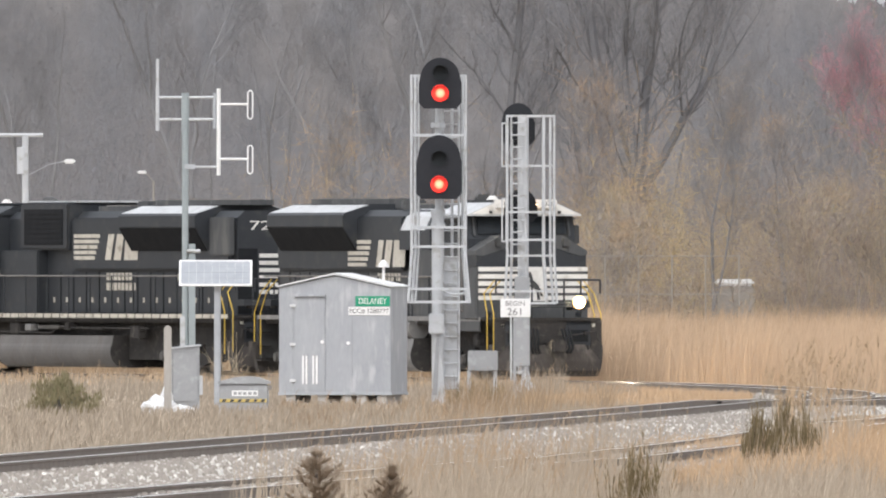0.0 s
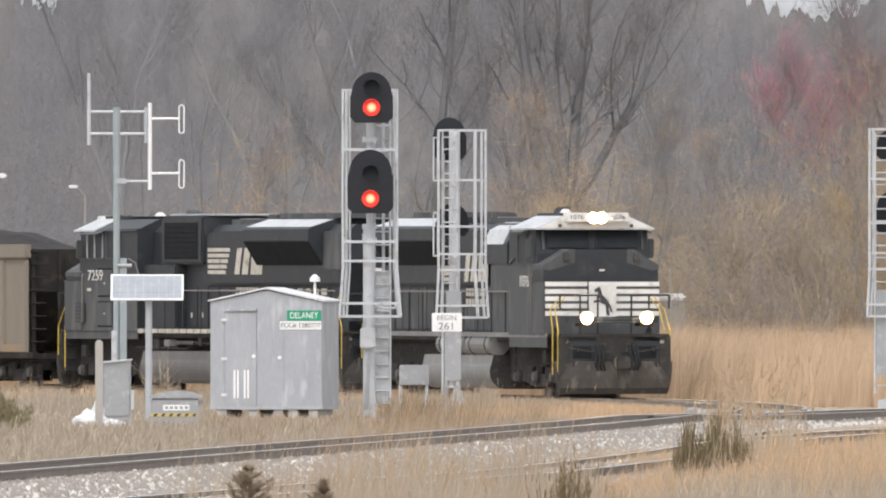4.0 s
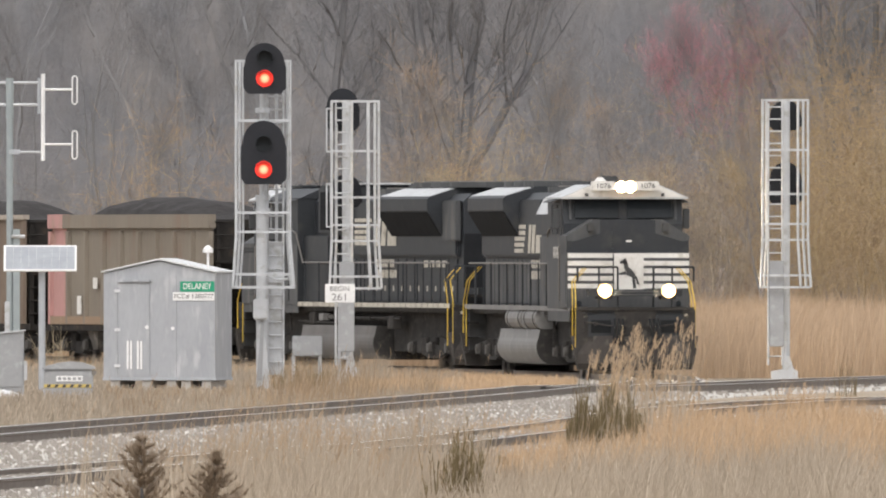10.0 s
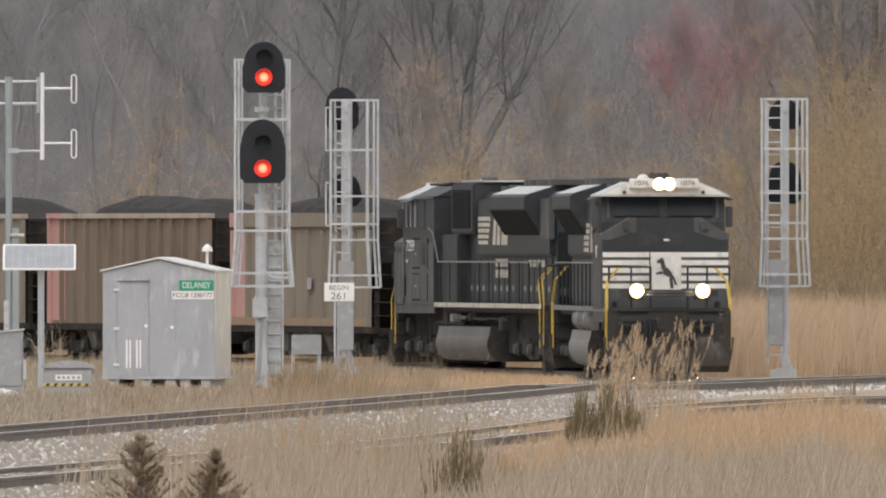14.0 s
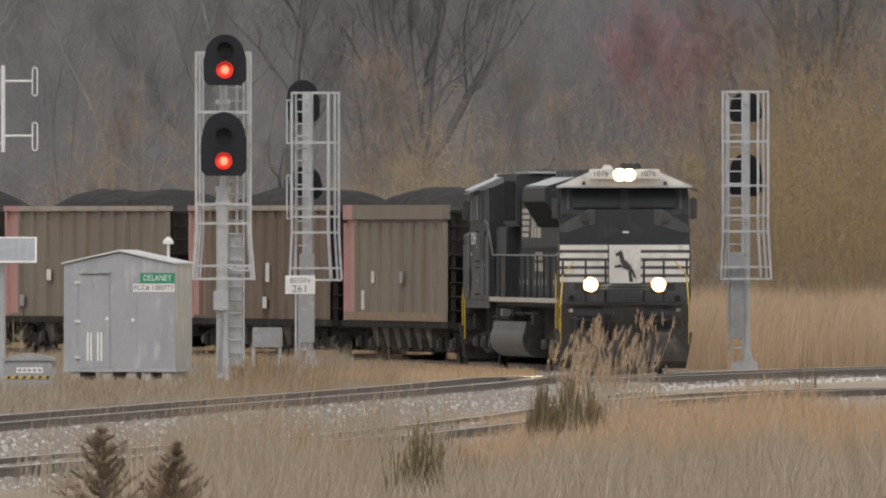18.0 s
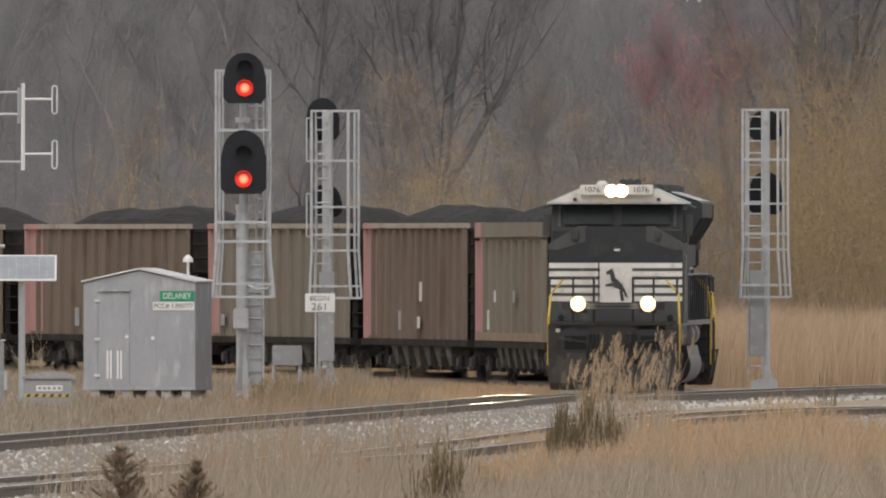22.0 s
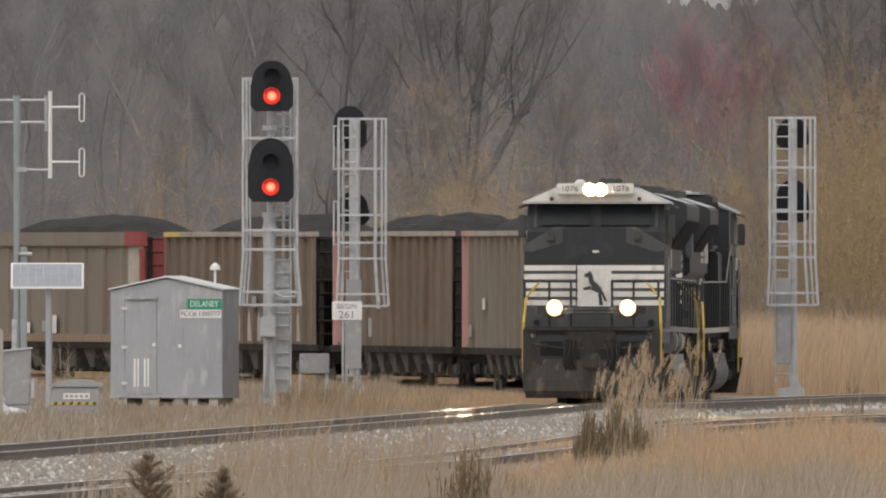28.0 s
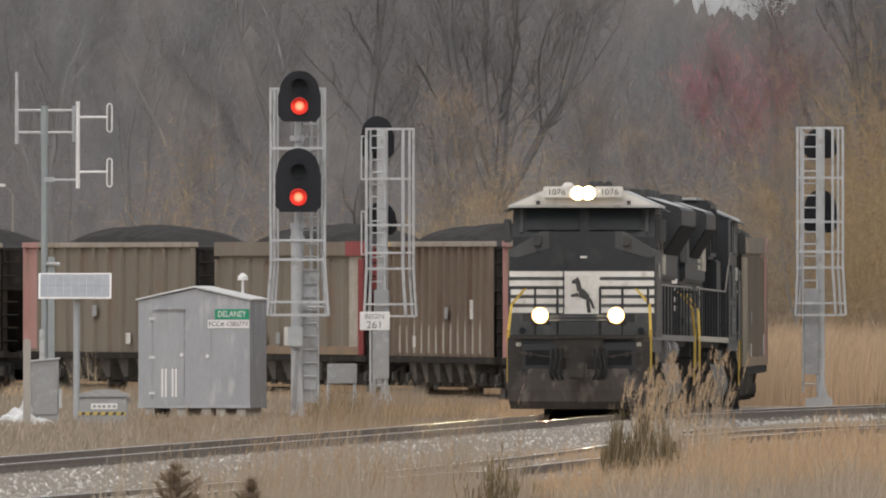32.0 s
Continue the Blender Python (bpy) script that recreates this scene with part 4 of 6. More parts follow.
# ---- lineside things ----
def signal_head(parent, x, z, w, h, lit, name="signal_head", face=-1, lamps=(0.25, -0.22)):
    """A rounded black backboard with hooded lenses; face -1 looks at -y."""
    bm = B()
    r = w / 2
    pts = [(x + r * 0.93 * math.cos(a), z + h / 2 - r + r * math.sin(a)) for a in np.linspace(0, math.pi, 15)]
    pts = [(x + r, z + h / 2 - r * 1.15)] + pts + [(x - r, z + h / 2 - r * 1.15), (x - r, z - h / 2 + 0.14), (x - r + 0.12, z - h / 2), (x + r - 0.12, z - h / 2), (x + r, z - h / 2 + 0.14)]
    slab(bm, pts, "y", -0.02, 0.02)
    head = part(name, bm, BLACK_SIGNAL, parent, "rounded black signal backboard")
    bm = B()
    box(bm, x - 0.15, x + 0.15, 0.02 if face < 0 else -0.32, 0.32 if face < 0 else -0.02, z - h * 0.38, z + h * 0.30, 0.03)
    part("lamp_housing", bm, BLACK_SIGNAL, head)
    for i, dz in enumerate(lamps):
        bm = B()
        n = 18
        rr, ro = (0.16, 0.175) if i in lit else (0.155, 0.175)
        ring = []
        for j in range(n + 1):
            a = radians(25 + 130 * j / n) if i in lit else radians(-25 + 230 * j / n)
            l = 0.34 * (0.55 + 0.45 * math.sin(max(0, a)) if a > 0 else 0.3)
            ring.append([bm.verts.new((x + q * math.cos(a), face * d, z + dz + q * math.sin(a))) for q, d in ((rr, 0.0), (rr, l), (ro, l), (ro, 0.0))])
        for a, b in zip(ring, ring[1:]):
            for j in range(3):
                bm.faces.new((a[j], a[j + 1], b[j + 1], b[j]))
        part("hood", bm, BLACK_SIGNAL, head)
        bm = B()
        tube(bm, (0, -face * 0.045, 0), (0, 0, 0), 0.14, 20)
        part("lens", bm, RED_LENS if i in lit else DARK_GLASS, head, "lit red lens" if i in lit else "dark unlit lens", Matrix.Translation((x, face * 0.05, z + dz)))
    return head


def bars(parent, name, segs, r, label=""):
    bm = B()
    for a, b in segs:
        tube(bm, a, b, r, 6)
    return part(name, bm, GALV if not label else PALE_PAINT, parent, label)


def signal_front(u, v, d):
    """The signal that shows its two lit heads to the viewer."""
    p = spot(u, v, d)
    k = d / F
    top = thing("railway_signal", "two-headed galvanised railway signal showing two red lights", "signal", Matrix.Translation(p), "railway signals")

    def X(a):
        return (a - u) * k

    def Z(b):
        return (v - b) * k
    bm = B()
    tube(bm, (0, 0, Z(690)), (0, 0, Z(375)), 0.092, 14)
    tube(bm, (0.03, 0.02, Z(375)), (0.03, 0.02, Z(120)), 0.06, 12)
    part("mast", bm, PALE_PAINT, top, "silver-painted tubular mast")
    bm = B()
    slab(bm, [(-0.16, -0.25), (0.22, -0.25), (0.16, 0.25), (0.10, 0.9), (-0.05, 0.9), (-0.10, 0.25)], "y", -0.14, 0.14)
    part("base", bm, PALE_PAINT, top, "tapered cast base")
    bm = B()
    slab(bm, [(-0.12, 0), (0.0, 0), (0.06, 1.35), (-0.02, 1.35)], "y", -0.17, -0.145)
    part("ground_strap", bm, GREY_BOX, top, "dark grey plate on the mast foot")
    bm = B()
    box(bm, X(759), X(786), -0.26, -0.08, Z(592), Z(555), 0.03)
    part("junction_box", bm, PALE_PAINT, top, "small junction box on the mast")
    bm = B()
    box(bm, X(785), X(811), 0.36, 0.46, Z(690), Z(455), 0.02)
    part("cable_cover", bm, PALE_PAINT, top, "flat grey cable cover")
    for z in (Z(376), Z(400), Z(222)):
        bm = B()
        tube(bm, (0.02, 0, z - 0.06), (0.02, 0, z + 0.06), 0.125, 12)
        part("clamp", bm, PALE_PAINT, top)
    lad = part("ladder", tube(tube(B(), (X(784), 0.30, Z(695)), (X(784), 0.30, Z(135)), 0.02), (X(812), 0.30, Z(695)), (X(812), 0.30, Z(135)), 0.02), PALE_PAINT, top, "steel ladder up the mast")
    for b in np.arange(150, 690, 23.5):
        part("rung", tube(B(), (X(784), 0.30, Z(b)), (X(812), 0.30, Z(b)), 0.014, 6), PALE_PAINT, lad)
    # the cage about the platform: uprights that splay at the foot, and cross bars
    for a, y in ((729, -0.45), (735, 0.55), (741, 0.3), (819, 0.45), (824, -0.45), (800, 0.62)):
        s = -6 if a < 770 else 7
        bm = B()
        pipe(bm, [(X(a), y, Z(133)), (X(a), y, Z(450)), (X(a + s), y * 1.1, Z(535))], 0.026 if abs(y) > 0.4 else 0.018)
        part("upright", bm, PALE_PAINT, top)
    for b, w in ((135, 0), (240, 0), (403, 0), (437, 0), (512, 4), (535, 7)):
        if b in (403, 240, 535):
            for a in (729, 824):
                part("side_bar", box(B(), X(a) - 0.025, X(a) + 0.025, -0.43, 0.48, Z(b) - 0.028, Z(b) + 0.028), PALE_PAINT, top)
        for y in (-0.45, 0.5):
            if b != 135:
                part("cross_bar", box(B(), X(727 - w), X(826 + w), y - 0.025, y + 0.025, Z(b) - 0.03, Z(b) + 0.03), PALE_PAINT, top)
        if b == 135:
            for a0, a1 in ((727, 745), (812, 826)):
                part("cross_bar", box(B(), X(a0), X(a1), -0.475, -0.425, Z(b) - 0.03, Z(b) + 0.03), PALE_PAINT, top)
    part("grab_bar", pipe(B(), [(X(778), 0.1, Z(512)), (X(800), 0.0, Z(522)), (X(822), -0.1, Z(520)), (X(826), -0.2, Z(500))], 0.022), PALE_PAINT, top)
    for cx, b0, b1, w, lit, lamps in ((779.5, 103, 193, 76, (1,), (0.26, -0.235)), (777.5, 240, 353, 81, (1,), (0.22, -0.40))):
        h = (b1 - b0) * k
        signal_head(top, X(cx), Z((b0 + b1) / 2), w * k, h, lit, lamps=lamps)
        bm = B()
        box(bm, X(770), X(786), 0.02, 0.2, Z(b1 + 6) - 0.12, Z(b1 + 6) + 0.12, 0.02)
        part("bracket", bm, PALE_PAINT, top)
    for o in top.children:
        if o.name.startswith("signal_head"):
            o.location.y = -0.62
            o.name = "signal_head"
    return top


def signal_back(u, v, d, kind):
    """A signal seen from behind: ladder and cage before the mast, heads facing away."""
    p = spot(u, v, d)
    k = d / F
    top = thing("railway_signal", "galvanised ladder signal seen from behind, its black heads facing away", "signal", Matrix.Translation(p), "railway signals")
    H = 480
    mast_w = 0.10 if kind == 0 else 0.078

    def Z(b):
        return (H - b) * k
    part("mast", tube(B(), (0, 0, 0.3), (0, 0, Z(2)), mast_w, 12), PALE_PAINT, top, "silver-painted tubular mast")
    bm = B()
    if kind == 0:
        slab(bm, [(-0.30, -0.25), (0.36, -0.25), (0.30, 0.05), (0.20, 0.12), (0.13, 0.45), (-0.02, 0.45), (-0.06, 0.12)], "y", -0.15, 0.2)
    else:
        slab(bm, [(-0.36, -0.25), (0.30, -0.25), (0.30, -0.02), (0.20, 0.03), (0.10, 0.34), (-0.08, 0.34), (-0.08, 0.03), (-0.36, -0.02)], "y", -0.2, 0.2)
    part("base", bm, PALE_PAINT, top, "flared cast base")
    bm = B()
    a0, a1 = ((-15, 12) if kind == 0 else (-29, -3))
    box(bm, a0 * k, a1 * k, -0.42, -0.32, Z(445 if kind == 0 else 438), Z(286), 0.02)
    part("cable_cover", bm, GREY_BOX, top, "flat grey cable cover behind the ladder foot")
    la, lb = ((-21, 5) if kind == 0 else (-31, -6))
    lad = part("ladder", tube(tube(B(), (la * k, -0.36, Z(470)), (la * k, -0.36, Z(8)), 0.02), (lb * k, -0.36, Z(470)), (lb * k, -0.36, Z(8)), 0.02), PALE_PAINT, top, "steel ladder")
    for b in list(np.arange(14, 286, 21.5)) + [455]:
        part("rung", tube(B(), (la * k, -0.36, Z(b)), (lb * k, -0.36, Z(b)), 0.014, 6), PALE_PAINT, lad)
    x0, x1 = ((-28, 55) if kind == 0 else (-41, 39))
    for a, y in ((x0, -0.55), (x0 + 8, 0.5), (x1, -0.55), (x1 - 7, 0.5), (x1 - 18, -0.7)) + (((x0 + x1) / 2 + 22, 0.55),) * (kind == 0):
        s = -4 if a < 0 else 5
        part("upright", pipe(B(), [(a * k, y, Z(1)), (a * k, y, Z(250)), ((a + s) * k, y, Z(333))], 0.024), PALE_PAINT, top)
    for b in (2, 90, 168 if kind == 1 else 172, 221, 249, 312, 333):
        w = 4 if b > 300 else 0
        for y in (-0.55, 0.5):
            part("cross_bar", box(B(), (x0 - w) * k, (x1 + w) * k, y - 0.025, y + 0.025, Z(b) - 0.026, Z(b) + 0.026), PALE_PAINT, top)
        for a in (x0, x1):
            part("side_bar", box(B(), a * k - 0.024, a * k + 0.024, -0.52, 0.47, Z(b) - 0.024, Z(b) + 0.024), PALE_PAINT, top)
    if kind == 0:
        for b in (15, 148):
            bm = B()
            for q in (b, b + 76):
                box(bm, -38 * k, -26 * k, -0.5, -0.46, Z(q) - 0.02, Z(q) + 0.02)
            for a in (-37, -30):
                box(bm, a * k - 0.018, a * k + 0.018, -0.5, -0.46, Z(b + 76), Z(b))
            part("hand_frame", bm, PALE_PAINT, top)
        heads = ((-9, 16, 75, 60), (-4, 160, 58, 60))
    else:
        heads = ((1, 28, 54, 60), (1, 149, 76, 60))
    for cx, c, h, w in heads:
        hd = signal_head(top, cx * k, Z(c), w * k, h * k, (), face=1, lamps=(0.2, -0.2))
        hd.location.y = 0.75
    return top


def shed():
    d = 525
    k = d / F
    p = spot(593, 700, d)
    top = thing("signal_shed", "grey aluminium railway equipment shed with a low gable roof", "shed", Matrix.Translation(p) @ pose(0, 0, 0, 0, 0, -10))
    W, D, H, R = 2.64, 2.1, 2.50, 2.80
    w = W / 2
    bm = B()
    slab(bm, [(-w, 0), (w, 0), (w, H), (0, R - 0.03), (-w, H)], "y", 0, D)
    part("body", bm, SHED_SKIN, top, "brushed aluminium walls")
    bm = B()
    for s in (-1, 1):
        slab(bm, [(0, R), (s * (w + 0.05), H + 0.005), (s * (w + 0.05), H + 0.04), (0, R + 0.04)], "y", -0.07, D + 0.07)
    part("roof", bm, WHITE, top, "pale metal roof sheets")
    for x0, x1 in ((-w, -0.98), (-0.20, 0.42), (0.42, w)):
        bm = B()
        box(bm, x0 + 0.012, x1 - 0.012, -0.012, 0.0, 0.06, H - 0.05, 0.004)
        part("wall_panel", bm, SHED_SKIN, top)
    bm = B()
    box(bm, -0.95, -0.23, -0.028, 0, 0.08, 2.27, 0.008)
    door = part("door", bm, SHED_SKIN, top, "flush grey metal door")
    part("door_handle", tube(B(), (-0.29, -0.07, 1.24), (-0.29, -0.03, 1.24), 0.03, 10), SIGN_WHITE, door)
    for z in (2.08, 1.18, 0.34):
        bm = B()
        box(bm, -1.06, -0.92, -0.055, -0.02, z - 0.035, z + 0.035, 0.01)
        part("hinge", bm, WHITE, door)
    for x in (-0.70, -0.46):
        bm = B()
        box(bm, x - 0.07, x + 0.07, -0.036, -0.028, 0.25, 0.93)
        lou = part("louvre", bm, GREY_BOX, door, "white-slatted door vent")
        for q in (-0.045, 0.035):
            bm = B()
            box(bm, x + q - 0.022, x + q + 0.026, -0.048, -0.036, 0.26, 0.92)
            part("slat", bm, SIGN_WHITE, lou)
    bm = B()
    slab(bm, [(-0.96, 2.29), (-0.22, 2.29), (-0.22, 2.34), (-0.96, 2.34)], "y", -0.09, 0)
    part("drip_edge", bm, SHED_SKIN, top)
    bm = B()
    box(bm, 0.49, 1.30, -0.032, -0.014, 2.06, 2.30, 0.006)
    sg = part("name_sign", bm, SIGN_GREEN, top, "green name sign with white letters")
    letters("DELANEY", 0.2, SIGN_WHITE, sg, Matrix.Translation((0.895, -0.034, 2.18)), wide=0.66, label="white letters")
    bm = B()
    box(bm, 0.32, 1.30, -0.03, -0.014, 1.855, 2.05, 0.006)
    sg = part("licence_sign", bm, SIGN_WHITE, top, "white plate with black lettering")
    letters("FCC# 1280777", 0.15, INK, sg, Matrix.Translation((0.81, -0.032, 1.953)), wide=0.92, label="black letters")
    part("hasp", tube(B(), (0.32, -0.05, 1.21), (0.32, 0, 1.21), 0.03, 10), SIGN_WHITE, top)
    bm = B()
    tube(bm, (1.1, 0.25, 2.5), (1.1, 0.25, 2.98), 0.022, 8)
    ant = part("antenna_stem", bm, SIGN_WHITE, top, "short white roof antenna")
    bm = B()
    tube(bm, (1.1, 0.25, 2.97), (1.1, 0.25, 3.06), 0.09, 12, 0.08)
    tube(bm, (1.1, 0.25, 3.06), (1.1, 0.25, 3.14), 0.08, 12, 0.02)
    part("dome", bm, SIGN_WHITE, ant, "white domed cap")
    bm = B()
    box(bm, -w - 0.02, w + 0.02, -0.03, D + 0.03, 0.0, 0.07, 0.01)
    part("skid", bm, GALV, top)
    for x in (-1.05, -0.3, 0.28, 0.62, 1.1):
        bm = B()
        box(bm, x - 0.11, x + 0.11, 0.03, D - 0.1, -0.35, 0, 0.01)
        part("pier", bm, CONCRETE, top)


def lineside():
    signal_front(774, 700, 530)
    signal_back(926, 684, 560, 0)
    signal_back(1701, 682, 560, 1)
    shed()
    # the plate on its own post
    d = 545
    k = d / F
    p = spot(912, 700, d)
    top = thing("limit_sign", "white rectangular sign with black letters on a grey post", "sign", Matrix.Translation(p))
    bm = B()
    box(bm, -0.05, 0.03, 0.0, 0.05, -0.3, 2.0, 0.01)
    part("post", bm, GREY_BOX, top)
    bm = B()
    box(bm, -26 * k, 27 * k, -0.03, -0.005, 138 * k, 171 * k, 0.012)
    pl = part("plate", bm, SIGN_WHITE, top, "white plate")
    letters("BEGIN", 0.17, FADED_INK, pl, Matrix.Translation((0, -0.034, 162 * k)), wide=0.46)
    letters("261", 0.24, FADED_INK, pl, Matrix.Translation((0, -0.034, 147 * k)), wide=0.34)
    # the solar panel
    d = 515
    k = d / F
    p = spot(385, 700, d)
    top = thing("solar_panel", "white-framed solar panel tilted on a grey post", "solar panel", Matrix.Translation(p))
    part("post", tube(B(), (0, 0, -0.3), (0, 0, 195 * k), 0.055, 10), GALV, top)
    tilt = Matrix.Translation((-3 * k, -0.05, 216 * k)) @ pose(0, 0, 0, 52, 0, 0)
    bm = B()
    box(bm, -0.83, 0.83, -0.37, 0.37, -0.02, 0.02, 0.01)
    fr = part("frame", bm, SIGN_WHITE, top, "white aluminium frame", tilt)
    for i in range(9):
        for j in range(4):
            bm = B()
            box(bm, -0.785 + i * 0.175, -0.785 + i * 0.175 + 0.1725, -0.325 + j * 0.163, -0.325 + j * 0.163 + 0.1605, 0.02, 0.026)
            part("cell", bm, PANEL_GLASS, fr)
    bm = B()
    box(bm, -0.1, 0.1, -0.06, 0.1, 190 * k, 212 * k, 0.02)
    part("bracket", bm, GALV, top)
    # the aerial mast
    d = 535
    k = d / F
    p = spot(328, 700, d)
    top = thing("radio_mast", "thin grey radio mast with white aerials on cross arms", "radio mast", Matrix.Translation(p))

    def P(a, b, y=0.0):
        return ((a - 328) * k, y, (700 - b) * k)
    part("mast", tube(tube(B(), P(328, 725), P(328, 235), 0.055, 10), P(328, 235), P(328, 165), 0.065, 10), MAST_GREEN, top, "grey-green tubular mast")
    for b in (173, 212):
        bm = B()
        tube(bm, P(279, b), P(383, b), 0.024, 8)
        part("cross_arm", bm, PALE_PAINT, top)
    part("whip_aerial", tube(tube(B(), P(279, 232), P(279, 155), 0.032, 8), P(279, 155), P(279, 105), 0.027, 8), PALE_PAINT, top, "white whip aerial")
    part("upright", tube(B(), P(380, 228), P(380, 165), 0.03, 8), GALV, top)
    part("dipole_boom", tube(B(), P(387, 311), P(387, 157), 0.034, 8), SIGN_WHITE, top, "white vertical boom")
    for b in (185, 282):
        arm = part("dipole_arm", tube(B(), P(387, b), P(438, b), 0.02, 8), SIGN_WHITE, top, "white arm")
        loop = [P(443 + 4.5 * math.cos(t), b + (1.0 + (20 if math.sin(t) > 0 else -20)) * 1.0 + 5 * math.sin(t)) for t in np.linspace(0, 2 * math.pi, 17)]
        part("dipole_loop", pipe(B(), loop, 0.013), SIGN_WHITE, arm, "white loop aerial")
    part("bracket", tube(B(), P(333, 296), P(384, 296), 0.02, 8), PALE_PAINT, top)
    bm = B()
    box(bm, *(-2 * k, 18 * k), -0.08, 0.08, (700 - 300) * k, (700 - 291) * k, 0.01)
    part("clamp", bm, GALV, top)
    # the sturdier post beside it
    p = spot(340, 700, d)
    top = thing("steel_post", "square grey-green steel post with a short cross bolt", "post", Matrix.Translation(p))
    bm = B()
    box(bm, -0.08, 0.08, -0.08, 0.08, -0.35, 268 * k, 0.01)
    part("post", bm, MAST_GREEN, top)
    part("bolt", tube(B(), (-0.12, -0.1, 255 * k), (0.2, -0.1, 255 * k), 0.03, 8), PALE_PAINT, top)
    bm = B()
    box(bm, -0.28, -0.16, -0.1, 0.05, 85 * k, 140 * k, 0.02)
    part("meter", bm, PALE_PAINT, top, "small grey meter can")
    # cabinet on the ground
    d = 490
    k = d / F
    p = spot(329, 716, d)
    top = thing("equipment_cabinet", "flat grey metal equipment cabinet in dry grass", "cabinet", Matrix.Translation(p) @ pose(0, 0, 0, 0, 0, 8))
    bm = B()
    slab(bm, [(-0.32, -0.2), (0.30, -0.2), (0.30, 1.26), (-0.32, 1.20)], "y", 0, 0.3)
    part("body", bm, GREY_BOX, top)
    bm = B()
    box(bm, -0.29, 0.27, -0.02, 0, 0.05, 1.13, 0.01)
    part("door", bm, GREY_BOX, top)
    bm = B()
    slab(bm, [(-0.34, 1.20), (0.33, 1.265), (0.33, 1.295), (-0.34, 1.23)], "y", -0.04, 0.34)
    part("lid", bm, PALE_PAINT, top, "pale sloping lid")
    bm = B()
    box(bm, 0.30, 0.37, 0.0, 0.1, 0.2, 0.62, 0.01)
    part("conduit_box", bm, PALE_PAINT, top)
    p = spot(297, 735, 480)
    bm = B()
    slab(bm, [(-0.08, -0.3), (0.08, -0.3), (0.08, 1.84), (0.03, 1.90), (-0.03, 1.90), (-0.08, 1.84)], "y", -0.06, 0.06)
    lone("marker_post", bm, WOOD_POST, "weathered grey wooden post with a chamfered top", "post", Matrix.Translation(p))
    # battery box
    d = 480
    k = d / F
    p = spot(432, 735, d)
    top = thing("battery_box", "low grey battery box with a domed lid and a hazard stripe", "utility box", Matrix.Translation(p))
    bm = B()
    box(bm, -0.52, 0.52, 0, 0.6, -0.15, 0.66, 0.03)
    part("body", bm, GREY_BOX, top)
    bm = B()
    slab(bm, [(-0.56, 0.66), (0.56, 0.66), (0.56, 0.71), (0.30, 0.80), (0.05, 0.825), (-0.2, 0.80), (-0.56, 0.71)], "y", -0.04, 0.64)
    part("lid", bm, GREY_BOX, top, "shallow domed lid")
    bm = B()
    box(bm, -0.26, 0.30, -0.012, 0, 0.40, 0.52)
    lb = part("label_plate", bm, SIGN_WHITE, top, "white plate with unreadable grey writing")
    for i, q in enumerate((-0.22, -0.12, -0.02, 0.09, 0.2)):
        bm = B()
        box(bm, q, q + 0.07, -0.016, -0.012, 0.43, 0.49)
        part("writing_bar", bm, GREY_BOX, lb)
    bm = B()
    box(bm, -0.52, 0.48, -0.012, 0, 0.27, 0.34)
    st = part("hazard_band", bm, HAZARD_Y, top, "faded yellow band with black dashes")
    for i in range(6):
        bm = B()
        slab(bm, [(-0.47 + i * 0.165, 0.275), (-0.40 + i * 0.165, 0.275), (-0.37 + i * 0.165, 0.335), (-0.44 + i * 0.165, 0.335)], "y", -0.017, -0.012)
        part("dash", bm, INK, st)
    part("latch", tube(B(), (0.54, -0.02, 0.58), (0.54, 0.05, 0.58), 0.04, 8), STEEL, top)
    # small box on legs
    d = 535
    k = d / F
    p = spot(855, 690, d)
    top = thing("terminal_box", "small grey terminal box on two thin legs", "utility box", Matrix.Translation(p))
    bm = B()
    box(bm, -0.36, 0.35, -0.1, 0.15, 33 * k, 69 * k, 0.02)
    part("body", bm, GREY_BOX, top)
    for x in (-0.33, 0.29):
        part("leg", tube(B(), (x, 0, -0.25), (x, 0, 35 * k), 0.03, 8), PALE_PAINT, top)
    # crumpled white bags
    rnd = random.Random(8)
    for u, v, d, w, h in ((283, 738, 486, 0.38, 0.42), (322, 742, 484, 0.26, 0.30), (296, 716, 490, 0.16, 0.36), (342, 742, 487, 0.2, 0.24)):
        bm = B()
        bmesh.ops.create_icosphere(bm, subdivisions=3, radius=1)
        for q in bm.verts:
            f = 1 + 0.35 * noise.noise(q.co * 2.1 + Vector((u, 0, 0))) + 0.16 * noise.noise(q.co * 6 + Vector((0, u, 0)))
            q.co = Vector((q.co.x * w * f, q.co.y * w * f, max(-0.1, (q.co.z * f + 0.6)) * h * 0.75))
        lone("white_bag", bm, WHITE, "crumpled white plastic bag lying in the grass", "bag", Matrix.Translation(spot(u, v, d) + Vector((0, 0, -0.06))), "white bags")
    # lines of distance: pole, parked pale vehicle, mesh fence
    p = spot(45, 640, 760)
    top = thing("utility_pole", "pale weathered utility pole with a transformer", "utility pole", Matrix.Translation(p))
    part("pole", tube(B(), (0, 0, -1), (0, 0, 7.6), 0.10, 8, 0.075), PALE_PAINT, top)
    part("transformer", tube(B(), (-0.12, 0, 6.3), (-0.12, 0, 7.2), 0.12, 12), PALE_PAINT, top, "pale grey can")
    part("lamp_arm", pipe(B(), [(0.1, 0, 6.25), (0.8, -0.1, 6.62), (1.36, -0.1, 6.72)], 0.014), GREY_BOX, top, "thin street lamp arm")
    bm = B()
